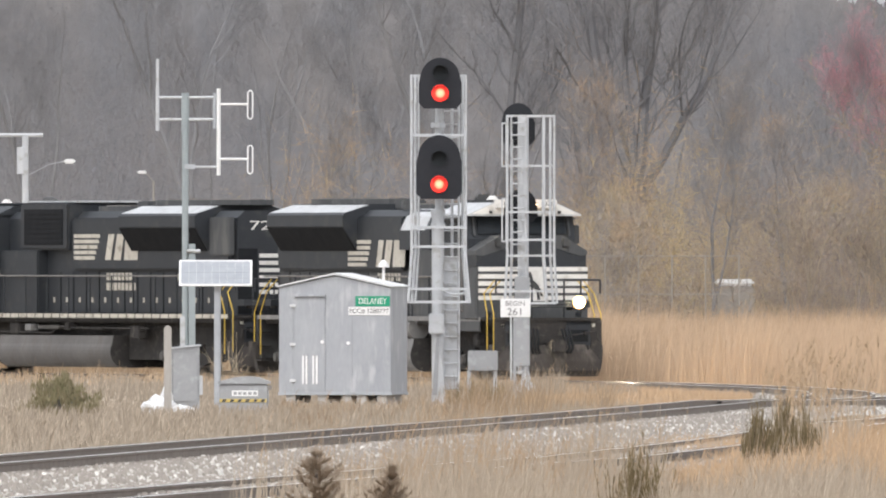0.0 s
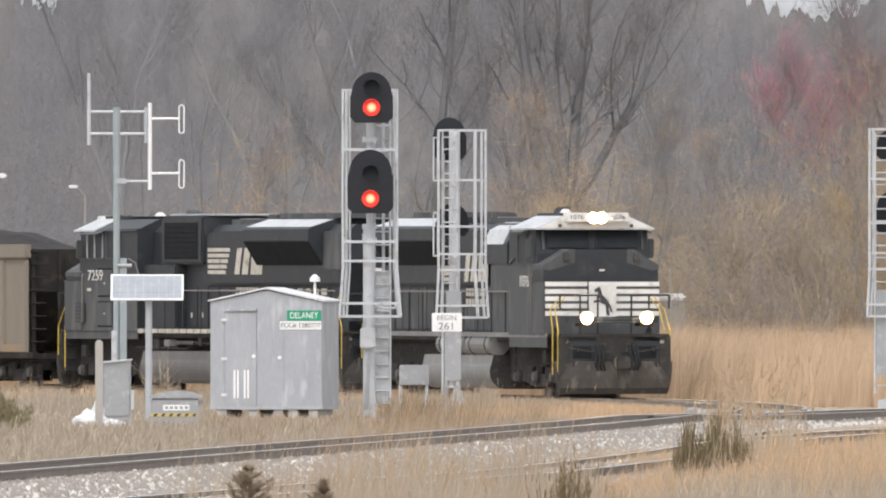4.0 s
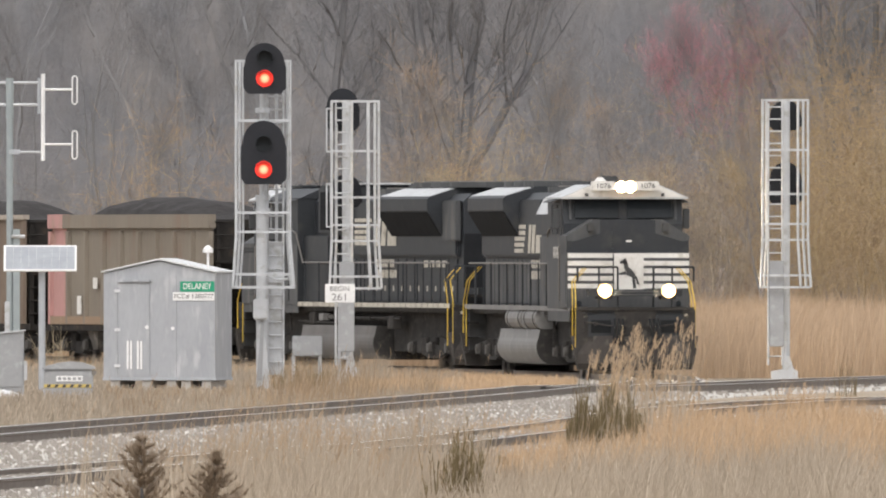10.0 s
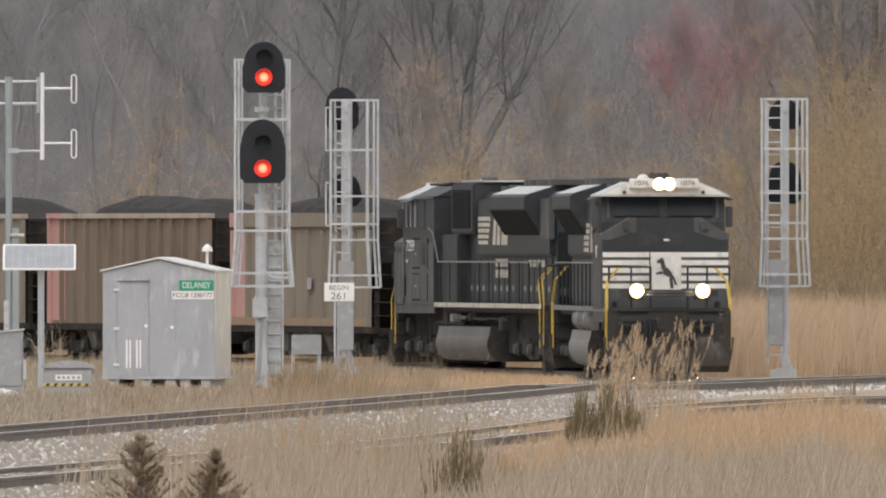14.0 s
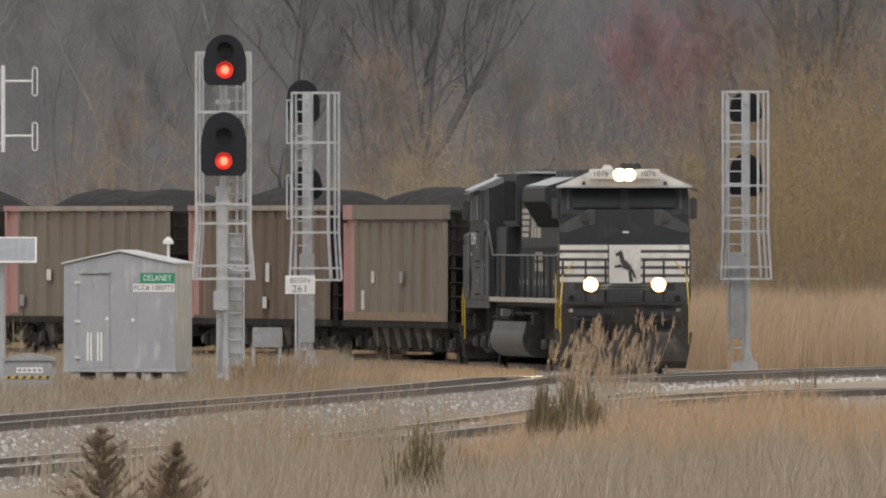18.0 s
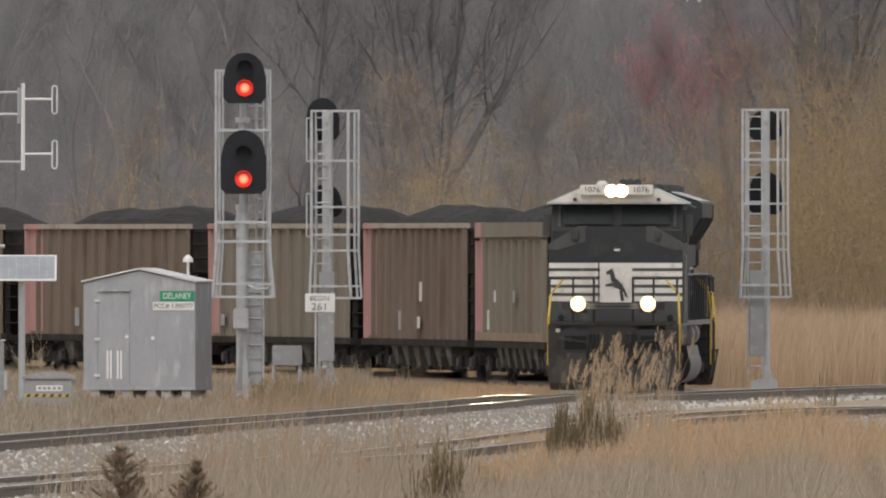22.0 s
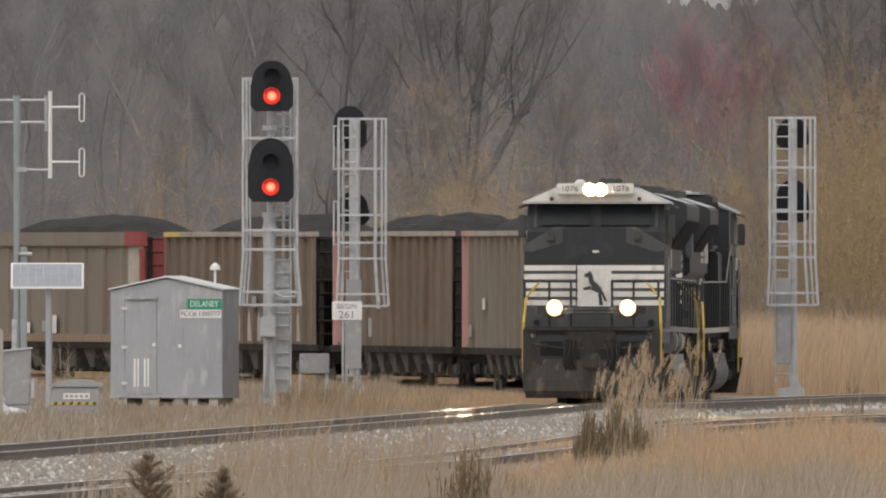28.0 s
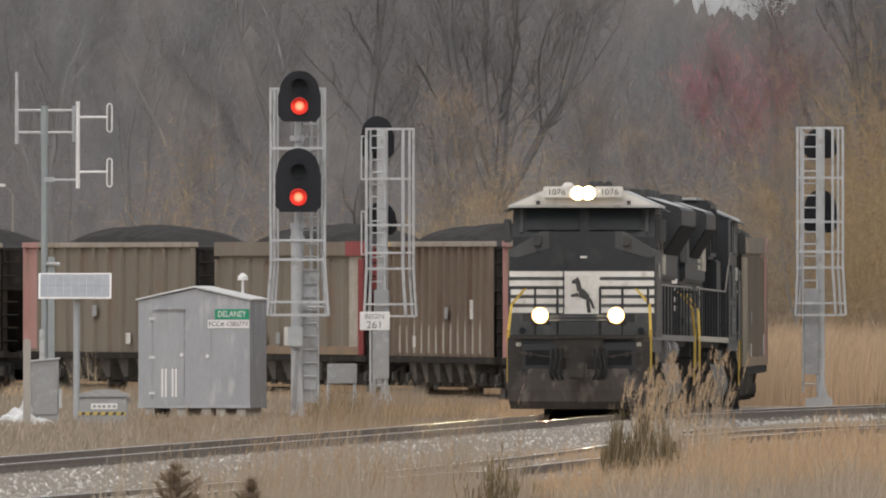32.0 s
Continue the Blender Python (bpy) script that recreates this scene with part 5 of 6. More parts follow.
    box(bm, 1.3, 1.68, -0.22, 0.02, 6.64, 6.80, 0.05)
    part("lamp_head", bm, SIGN_WHITE, top, "white street lamp head")
    part("cross_arm", tube(B(), (-0.9, 0, 7.6), (0.6, 0, 7.6), 0.045, 6), PALE_PAINT, top)
    p = spot(272, 640, 790)
    top = thing("street_lamp", "distant thin street lamp with a small white head", "street lamp", Matrix.Translation(p))
    part("pole", tube(B(), (0, 0, -1), (0, 0, 6.3), 0.035, 8, 0.025), TRAILER_SIDE, top)
    part("lamp_arm", pipe(B(), [(0, 0, 6.25), (-0.2, 0, 6.52), (-0.3, 0, 6.58)], 0.014), TRAILER_SIDE, top)
    bm = B()
    box(bm, -0.58, -0.24, -0.1, 0.1, 6.55, 6.66, 0.04)
    part("lamp_head", bm, SIGN_WHITE, top, "small white lamp head")
    p = spot(1300, 647, 748)
    top = thing("parked_trailer", "distant low white trailer half hidden by reeds", "trailer", Matrix.Translation(p))
    bm = B()
    box(bm, -0.65, 0.65, 0, 1.5, 2.62, 2.85, 0.08)
    part("roof", bm, SIGN_WHITE, top)
    bm = B()
    box(bm, -0.66, 0.66, 0.05, 1.45, 0.4, 2.62, 0.05)
    part("body", bm, TRAILER_SIDE, top, "weathered grey side")
    for x in (-0.45, 0.45):
        part("wheel", tube(B(), (x, -0.02, 0.2), (x, 0.2, 0.2), 0.38, 14), INK, top)
    d = 742
    top = thing("mesh_fence", "grey chain-link fence behind the reeds", "fence", Matrix.Translation(spot(1130, 640, d)))
    for i in range(6):
        part("post", tube(B(), (-2.2 + i * 1.1, 0, -0.4), (-2.2 + i * 1.1, 0, 3.5), 0.016, 6), TRAILER_SIDE, top)
    for z in (2.2, 3.45):
        part("rail", tube(B(), (-2.2, 0, z), (3.3, 0, z), 0.011, 6), TRAILER_SIDE, top)


# ---- the train ----
def wheelset(r, thick=0.13):
    bm = B()
    for s in (-1, 1):
        tube(bm, (0, s * 0.70, 0), (0, s * (0.70 + thick), 0), r, 20)
        tube(bm, (0, s * 0.69, 0), (0, s * 0.715, 0), r + 0.028, 20)
        tube(bm, (0, s * (0.70 + thick), 0), (0, s * (0.75 + thick), 0), r * 0.28, 10)
    tube(bm, (0, -0.9, 0), (0, 0.9, 0), 0.09, 8)
    # hub lugs, so that the turning shows
    for s in (-1, 1):
        for j in range(5):
            a = j * 1.2566
            tube(bm, (math.cos(a) * r * 0.6, s * (0.69 + thick), math.sin(a) * r * 0.6), (math.cos(a) * r * 0.6, s * (0.72 + thick), math.sin(a) * r * 0.6), 0.05, 6)
    return mesh_of(bm, "wheelset")


SPIN = []        # wheelsets and their radii


def bogie(parent, x, axles, r, wheel_mesh, label, side=1.05, high=0.55):
    """A truck frame with its wheelsets."""
    span = max(axles)
    bm = B()
    for s in (-1, 1):
        y0, y1 = sorted((s * side, s * (side + 0.13)))
        slab(bm, [(-span - 0.35, high - 0.12), (-span - 0.3, high + 0.16), (-span * 0.5, high + 0.22), (-span * 0.35, high + 0.05), (span * 0.35, high + 0.05), (span * 0.5, high + 0.22),
                  (span + 0.3, high + 0.16), (span + 0.35, high - 0.12), (span * 0.6, high - 0.16), (span * 0.3, high - 0.28), (-span * 0.3, high - 0.28), (-span * 0.6, high - 0.16)], "y", y0, y1)
        for a in axles:
            box(bm, a - 0.16, a + 0.16, *sorted((s * (side + 0.1), s * (side + 0.2))), r - 0.16, r + 0.16)
        for q in np.linspace(-span * 0.5, span * 0.5, 3 if len(axles) > 2 else 1):
            for e in (-0.13, 0, 0.13):
                tube(bm, (q + e, s * (side + 0.08), high - 0.2), (q + e, s * (side + 0.08), high + 0.25), 0.055, 8)
    box(bm, -0.25, 0.25, -side, side, high, high + 0.3)
    fr = part("bogie", bm, GRIME, parent, label, Matrix.Translation((x, 0, 0)))
    for s in (-1, 1):
        for a in axles:
            bm = B()
            box(bm, a - 0.13, a + 0.13, *sorted((s * (side + 0.19), s * (side + 0.27))), r - 0.12, r + 0.15, 0.03)
            tube(bm, (a, s * (side + 0.26), r), (a, s * (side + 0.31), r), 0.085, 10)
            part("journal_box", bm, AXLE_BOX, fr, "dusty dark axle box")
    for a in axles:
        w = part("wheelset", wheel_mesh, STEEL, fr, "", Matrix.Translation((a, 0, r)))
        SPIN.append((w, r))
    return fr


def horse(bm, x, y0, z0, k):
    """A plain dark rearing shape of a few blocks for the emblem."""
    for pts in ([(0, 0), (0.10, 0), (0.14, 0.30), (0.05, 0.33)], [(0.03, 0.28), (0.30, 0.40), (0.34, 0.62), (0.2, 0.62), (0.04, 0.44)], [(0.22, 0.55), (0.36, 0.55), (0.42, 0.82), (0.30, 0.86)],
                [(0.28, 0.76), (0.50, 0.74), (0.50, 0.82), (0.34, 0.92)], [(0.30, 0.42), (0.52, 0.40), (0.54, 0.46), (0.34, 0.52)], [(-0.10, 0.10), (-0.02, 0.12), (0.06, 0.36), (0.0, 0.38)]):
        slab(bm, [(y0 - a * k, z0 + b * k) for a, b in pts], "x", x, x + 0.008)


def locomotive(name, L, label, rear, number):
    """x runs forward to the cab end, z up from the rail, origin mid-length."""
    top = thing(name, label, "locomotive", group="locomotives")
    # distances behind the front coupler
    nf, ws, cr, cb0, cb1 = (1.6, 2.75, 2.55, 5.2, 7.4) if rear else (2.2, 3.15, 2.9, 5.7, 6.0)
    nt = 3.64 if rear else 3.84      # top of the nose
    w0, w1 = (L - 8.45, L - 3.35) if rear else (L - 9.0, L - 2.3)
    mark, mz, mk_w = (14.05, 3.18, 1.26) if rear else (12.2, 3.0, 1.45)

    def X(f):
        return L / 2 - f

    def P(nm, f0, f1, y0, y1, z0, z1, m, parent=top, lb="", bevel=0.0):
        return part(nm, box(B(), *sorted((X(f0), X(f1))), *sorted((y0, y1)), z0, z1, bevel), m, parent, lb)
    P("underframe", 0.95, L - 0.95, -1.30, 1.30, 1.44, 1.60, GRIME, bevel=0.03)
    P("centre_sill", 1.3, L - 1.3, -0.95, 0.95, 0.42, 1.45, GRIME)
    for s in (-1, 1):
        if rear:
            ed = P("walkway_edge", cb1, L - 1.3, s * 1.47, s * 1.495, 1.56, 1.70, GRIME, lb="walkway edge with pale painted lengths")
            for f in np.arange(cb1 + 0.04, L - 1.8, 0.56):
                P("painted_length", f, f + 0.48, s * 1.495, s * 1.51, 1.575, 1.69, LOCO_CREAM, ed, "chipped cream paint")
            P("sill_panel", nf, cb1, s * 1.47, s * 1.50, 1.40, 1.66, LOCO_GREY)
        else:
            P("walkway_edge", nf, L - 1.3, s * 1.47, s * 1.51, 1.56, 1.68, TANK, lb="dusty grey walkway edge")
            P("sill_panel", nf, cb1, s * 1.47, s * 1.50, 1.30, 1.56, LOCO_GREY)
    # nose
    ns = P("nose", nf, ws + 0.3, -1.55, 1.55, 1.6, 3.03, LOCO_GREY, lb="broad safety nose", bevel=0.04)
    bm = B()
    slab(bm, [(-1.54, 3.02), (1.54, 3.02), (1.54, nt - 0.42), (0.85, nt), (-0.85, nt), (-1.54, nt - 0.42)], "x", X(ws + 0.3), X(nf + 0.14))
    part("nose_top", bm, LOCO_BLACK, ns, "black upper nose")
    for s in (-1, 1):
        bm = B()
        slab(bm, [(s * 1.555, nt - 0.52), (s * 1.555, nt - 0.40), (s * 0.86, nt + 0.012), (s * 0.70, nt + 0.012), (s * 0.70, nt - 0.34), (s * 1.36, nt - 0.54)], "x", X(ws + 0.25), X(nf + 0.125))
        part("nose_shoulder", bm, LOCO_GREY, ns, "grey sloping shoulder panel")
        P("vent_box", nf + 0.02, nf + 0.2, s * 0.86, s * 1.02, nt - 0.30, nt - 0.08, INK, ns, bevel=0.02)
        if not rear:
            bm = B()
            box(bm, *sorted((X(nf + 0.9), X(nf + 0.15))), *sorted((s * 1.55, s * 1.565)), 1.75, 2.75)
            part("nose_side_panel", bm, LOCO_GREY, ns)
    if rear:
        for s in (-1, 1):
            lv = P("nose_louvre", 2.5, 3.3, s * 1.55, s * 1.562, 1.85, 2.4, LOCO_BLACK, ns)
            for i in range(5):
                P("slat", 2.55, 3.25, s * 1.562, s * 1.575, 1.9 + i * 0.1, 1.95 + i * 0.1, LOCO_GREY, lv)
            for a, b, z0, z1 in ((4.25, 6.6, 1.72, 2.45), (4.25, 6.6, 2.55, 3.35)):
                sp = P("side_panel", a, b, s * 1.5, s * 1.525, z0, z1, GRILLE_SHADE, bevel=0.01)
                P("panel_door", a + 0.05, a + 1.2, s * 1.525, s * 1.54, z0 + 0.05, z1 - 0.04, LOCO_GREY, sp, "dusty grey access door", 0.008)
                P("panel_door", a + 1.28, b - 0.04, s * 1.525, s * 1.545, z0 + 0.0, z1 - 0.0, LOCO_GREY, sp, "dusty grey access door", 0.008)
                P("latch", a + 0.56, a + 0.64, s * 1.54, s * 1.55, z0 + 0.36, z0 + 0.41, LOCO_CREAM, sp)
                if z0 > 2:
                    P("side_light", a + 1.5, a + 2.1, s * 1.545, s * 1.555, z0 + 0.1, z1 - 0.08, DARK_GLASS, sp, "dark window in the cab flank")
            P("nose_plate", 3.5, 3.8, s * 1.552, s * 1.56, 2.72, 2.8, LOCO_CREAM, ns)
    # cab
    bm = B()
    slab(bm, [(X(ws), nt - 0.1), (X(ws + 0.18), 4.40), (X(cb1), 4.44), (X(cb1), 1.6), (X(ws), 1.6)], "y", -1.5, 1.5)
    cb = part("cab", bm, LOCO_BLACK, top, "black cab with dark glass")
    for s in (-1, 1):
        P("cab_side_sheet", ws + 0.2, cb1, s * 1.5, s * 1.52, 1.62, nt - 0.42, LOCO_GREY, cb, "dusty grey lower cab side")
    roof = B()
    slab(roof, [(-1.60, 4.36), (-1.60, 4.40), (-0.86, 4.72), (0.86, 4.72), (1.60, 4.40), (1.60, 4.36)], "x", X(4.15 if rear else cb0), X(cr))
    rf = part("cab_roof", roof, ROOF_PALE, top, "pale cab roof with sloping eaves")
    bm = B()
    slab(bm, [(-1.52, 4.405), (-0.84, 4.70), (0.84, 4.70), (1.52, 4.405)], "x", X(cr), X(cr - 0.015))
    part("visor", bm, LOCO_WHITE, rf, "white front visor")
    if rear:
        bm = B()
        slab(bm, [(-1.56, 4.38), (-0.86, 4.70), (0.86, 4.70), (1.56, 4.38)], "x", X(cb1), X(4.15))
        part("rear_cab_roof", bm, LOCO_BLACK, rf, "black rear part of the cab roof")
    P("roof_hatch", cr + 0.4, cb0, -0.84, 0.84, 4.722, 4.79, LOCO_BLACK, rf, bevel=0.02)
    for s in (-1, 1):
        bm = B()
        slab(bm, [(X(ws - 0.01), nt + 0.05), (X(ws + 0.145), 4.32), (X(ws + 0.125), 4.32), (X(ws - 0.03), nt + 0.05)], "y", *sorted((s * 0.10, s * 1.22)))
        part("windscreen", bm, DARK_GLASS, cb, "dark windscreen pane")
        bm = B()
        slab(bm, [(X(ws - 0.012), nt), (X(ws + 0.15), 4.34), (X(ws + 0.11), 4.34), (X(ws - 0.05), nt)], "y", *sorted((s * 1.30, s * 1.36)))
        part("windscreen_post", bm, LOCO_GREY, cb)
        P("grab_hook", cr - 0.06, cr - 0.02, s * 0.92, s * 1.0, 4.42, 4.5, INK, rf)
        wins = ((2.85, 3.35), (3.45, 3.95), (4.05, 4.6), (5.0, 6.0)) if rear else ((3.5, 4.1), (4.25, 5.05))
        for a, b in wins:
            z0, z1 = (3.66, 4.30) if rear else (3.50, 4.18)
            wn_ = P("side_window", a, b, s * 1.495, s * 1.512, z0, z1, DARK_GLASS, cb, "dark cab side window")
            P("window_frame", a - 0.05, a, s * 1.495, s * 1.53, z0 - 0.04, z1 + 0.04, GREY_BOX if rear and a < 4.5 else LOCO_GREY, wn_)
            P("window_frame", b, b + 0.05, s * 1.495, s * 1.53, z0 - 0.04, z1 + 0.04, GREY_BOX if rear and a < 4.5 else LOCO_GREY, wn_)
            P("window_sill", a - 0.05, b + 0.05, s * 1.495, s * 1.54, z0 - 0.07, z0 - 0.02, LOCO_GREY, wn_)
        bm = B()
        pipe(bm, [(X(ws + 0.35), s * 1.535, 1.8), (X(ws + 0.35), s * 1.56, 1.85), (X(ws + 0.35), s * 1.56, 3.15), (X(ws + 0.35), s * 1.535, 3.2)], 0.014, 5)
        part("grab_bar", bm, STEEL, cb, "thin upright grab bar")
        bm = B()
        slab(bm, [(s * 1.5, 4.35), (s * 1.74, 4.27), (s * 1.74, 4.30), (s * 1.5, 4.39)], "x", X(cr + 2.2), X(cr + 0.9))
        part("window_awning", bm, LOCO_GREY, cb, "small dark awning over the side window")
        P("mirror", ws + 0.28, ws + 0.36, s * 1.55, s * 1.72, 3.62, 4.12, LOCO_GREY, cb, "side wind deflector", 0.02)
    for s in (-1, 1):
        nb = P("number_board", cr - 0.22, cr + 0.1, s * 0.24, s * 0.84, 4.56, 4.80, LOCO_WHITE, rf, "white number board", 0.02)
        letters(number, 0.17, INK, nb, Matrix.Translation((X(cr - 0.225), s * 0.56, 4.68)) @ pose(0, 0, 0, 0, 0, 90), wide=0.34)
    P("lamp_housing", cr - 0.2, cr + 0.1, -0.23, 0.23, 4.53, 4.79, LOCO_BLACK, rf, bevel=0.03)
    lamp(top, X(cr - 0.22), ((-0.115, 4.66), (0.115, 4.66)), not rear, "headlight")
    # nose stripes and emblem
    for i in range(5):
        z = 2.945 - i * 0.19
        for a, b in ((-1.53, -0.36), (0.38, 1.53)) if i and not rear else ((-1.53, 1.53),):
            P("stripe", nf - 0.012, nf, a, b, z - 0.058, z + 0.058, LOCO_WHITE, ns, "white stripe across the nose")
    if not rear:
        em = P("emblem_panel", nf - 0.014, nf, -0.36, 0.38, 2.10, 2.885, LOCO_WHITE, ns, "white emblem panel")
        bm = B()
        horse(bm, X(nf - 0.016), 0.20, 2.13, 0.82)
        part("emblem", bm, INK, em, "plain black emblem")
        P("nose_door", nf - 0.02, nf, -0.40, -0.37, 2.1, 3.55, LOCO_BLACK, ns)
        P("lock_plate", nf + 0.11, nf + 0.14, -0.04, 0.10, 3.28, 3.33, LOCO_WHITE, ns)
    for s in (-1, 1):
        at = (4.15, 3.14, 1.2) if rear else (4.4, 3.0, 0.9)
        letters(number, 0.42, LOCO_WHITE, cb, Matrix.Translation((X(at[0]), s * (1.555 if rear else 1.526), at[1])) @ pose(0, 0, 0, 0, 0, 0 if s < 0 else 180), wide=at[2], label="white number")
    # hood
    hood = B()
    slab(hood, [(-1.02, 1.6), (-1.02, 4.34), (-0.80, 4.54), (0.80, 4.54), (1.02, 4.34), (1.02, 1.6)], "x", X(L - 1.75), X(cb1))
    hd = part("hood", hood, LOCO_BLACK, top, "black engine hood")
    P("inverter_cabinet", cb1 + 0.02, cb1 + 2.6, -1.34, 1.34, 1.6, 3.45, LOCO_GREY if not rear else LOCO_BLACK, lb="dusty electrical cabinet", bevel=0.04)
    if rear:
        P("brake_grid_box", 8.7, 11.9, -1.28, 1.28, 3.46, 4.78, LOCO_BLACK, lb="tall black dynamic brake box", bevel=0.06)
        for s in (-1, 1):
            gr = P("grille", 9.0, 11.6, s * 1.28, s * 1.30, 3.6, 4.6, GRILLE_SHADE, lb="sooty black brake grille")
            for i in range(7):
                P("slat", 9.05, 11.55, s * 1.30, s * 1.315, 3.66 + i * 0.135, 3.70 + i * 0.135, GRILLE_SHADE, gr)
        P("grid_cap", 8.6, 12.0, -1.0, 1.0, 4.785, 4.84, ROOF_PALE, bevel=0.02)
        P("hood_flank", 11.9, L - 2.0, -1.16, 1.16, 2.9, 4.36, LOCO_BLACK, bevel=0.05)
    else:
        bm = B()
        slab(bm, [(-1.3, 3.46), (-1.3, 4.0), (-1.12, 4.35), (-0.7, 4.55), (0.7, 4.55), (1.12, 4.35), (1.3, 4.0), (1.3, 3.46)], "x", X(9.6), X(7.0))
        fb = part("filter_box", bm, LOCO_BLACK, top, "rounded air filter housing")
        bm = B()
        slab(bm, [(-1.31, 3.98), (-1.12, 4.36), (-0.7, 4.56), (0.7, 4.56), (1.12, 4.36), (1.31, 3.98), (1.12, 4.33), (0.7, 4.53), (-0.7, 4.53), (-1.12, 4.33)], "x", X(9.5), X(7.4))
        part("pale_cap", bm, ROOF_PALE, fb, "pale rounded cap")
        P("hood_flank", 9.8, L - 2.0, -1.16, 1.16, 2.9, 4.36, LOCO_BLACK, bevel=0.05)
    for s in (-1, 1):
        f = cb1 + 2.75
        while f < L - 2.6:
            P("hood_door", f, f + 0.78, s * 1.02, s * 1.05, 1.72, 2.85, LOCO_GREY if not rear else LOCO_BLACK, hd, bevel=0.01)
            if rear:
                P("door_label", f + 0.3, f + 0.42, s * 1.05, s * 1.056, 2.0, 2.14, LOCO_CREAM, hd)
            f += 0.86
    # radiator wings
    for s in (-1, 1):
        bm = B()
        slab(bm, [(s * 0.78, 4.66), (s * 1.50, 4.46), (s * 1.56, 4.40), (s * 1.56, 4.08), (s * 1.16, 3.44), (s * 0.78, 3.44)], "x", X(w1), X(w0))
        wg = part("radiator_wing", bm, LOCO_BLACK, top, "flared radiator with a dark underside")
        P("fascia", w0 + 0.02, w1 - 0.02, s * 1.56, s * 1.572, 4.10, 4.40, LOCO_BLACK, wg, "black outer edge", 0.003)
        # black sheet on the lower slope, standing in for the wing's shade
        bm = B()
        slab(bm, [(s * 1.553, 4.06), (s * 1.17, 3.445), (s * 1.19, 3.435), (s * 1.572, 4.055)], "x", X(w1 - 0.05), X(w0 + 0.05))
        part("underside_shade", bm, GRILLE_SHADE, wg, "black sheet put in for the shade under the wing")
        # pale sheet that puts the overcast's light on the wing top into colour
        bm = B()
        slab(bm, [(s * 0.84, 4.665), (s * 1.49, 4.462), (s * 1.49, 4.475), (s * 0.84, 4.68)], "x", X(w1 - 0.05), X(w0 + 0.05))
        part("wing_top", bm, ROOF_PALE, wg, "pale top sheet with the sky's light put into its colour")
    P("radiator_roof", w0, w1, -0.80, 0.80, 4.54, 4.70, LOCO_BLACK, bevel=0.02)
    fans = [(w0 + 1.2, 0.62), (w0 + 3.0, 0.62), (w0 + 4.8, 0.62)] + ([(12.9, 0.5)] if rear else [(10.6, 0.6), (11.6, 0.3)])
    for f, r in fans:
        z = 4.70 if f > w0 else 4.54
        fan = part("roof_fan", tube(B(), (X(f), 0, z), (X(f), 0, z + 0.14), r, 20), LOCO_GREY, top)
        part("fan_guard", tube(B(), (X(f), 0, z + 0.14), (X(f), 0, z + 0.17), r * 0.7, 14), STEEL, fan)
    P("exhaust_duct", w0 - 1.5, w0 - 0.7, -0.32, 0.32, 4.54, 4.82, LOCO_GREY, bevel=0.04)
    for dy in (0.0, 0.16, 0.32):
        f = cb1 + 0.9 + dy
        part("horn", tube(tube(B(), (X(f), dy, 4.5), (X(f), dy, 4.84), 0.04, 8), (X(f) - 0.1, dy, 4.84), (X(f) + 0.28, dy, 4.86), 0.03, 8, 0.07), INK, top)
    part("antenna_dome", tube(B(), (X(cr + 1.5), -0.4, 4.79), (X(cr + 1.5), -0.4, 4.9), 0.12, 12, 0.05), LOCO_WHITE, rf)
    # plain shapes of the side lettering
    for s in (-1, 1):
        yy = sorted((s * 1.162, s * 1.172))
        d = 1 if s < 0 else -1
        cx = X(mark)
        for i in range(5):
            z = mz + 0.62 - i * 0.152
            bm = B()
            slab(bm, [(cx - d * 1.55 * mk_w, z), (cx - d * (0.15 + 0.07 * i) * mk_w, z), (cx - d * (0.18 + 0.07 * i) * mk_w, z + 0.10), (cx - d * 1.55 * mk_w, z + 0.10)], "y", *yy)
            part("mark_bar", bm, LOCO_CREAM, hd, "plain pale bar of a company mark")
        for a0, a1, lean in ((0.12, 0.42, 0.18), (0.58, 0.94, 0.18), (1.12, 1.82, 0.10)):
            bm = B()
            slab(bm, [(cx + d * a0 * mk_w, mz), (cx + d * a1 * mk_w, mz), (cx + d * (a1 + lean) * mk_w, mz + 0.72), (cx + d * (a0 + lean) * mk_w, mz + 0.72)], "y", *yy)
            part("mark_shape", bm, LOCO_CREAM, hd, "plain pale slanted shape")
        y2 = sorted((s * 1.056, s * 1.062))
        for zz, n in ((2.62, 7), (2.34, 8)):
            for i in range(n):
                bm = box(B(), *sorted((cx + d * (0.0 + i * 0.2) * mk_w, cx + d * (0.15 + i * 0.2) * mk_w)), *y2, zz, zz + 0.21)
                part("letter_bar", bm, LOCO_CREAM, hd)
    # hood end: stripes and number
    for i in range(6):
        z = 3.25 - i * 0.2
        P("stripe", L - 1.75, L - 1.738, -1.0, 0.36, z, z + 0.11, LOCO_WHITE, hd, "white stripe on the hood end")
    P("end_dark_panel", L - 1.75, L - 1.735, 0.42, 1.0, 1.7, 3.5, GRILLE_SHADE, hd, "dark panel on the hood end")
    if rear:
        letters(number, 0.36, LOCO_WHITE, hd, Matrix.Translation((X(L - 1.738), 0.0, 4.12)) @ pose(0, 0, 0, 0, 0, -90), wide=1.3, label="white number")
        for s in (-1, 1):
            for i in range(4):
                P("data_plate", L - 5.6 + i * 0.62, L - 5.2 + i * 0.62, s * 1.05, s * 1.06, 2.62, 2.8, LOCO_CREAM, hd, "small pale data plate")
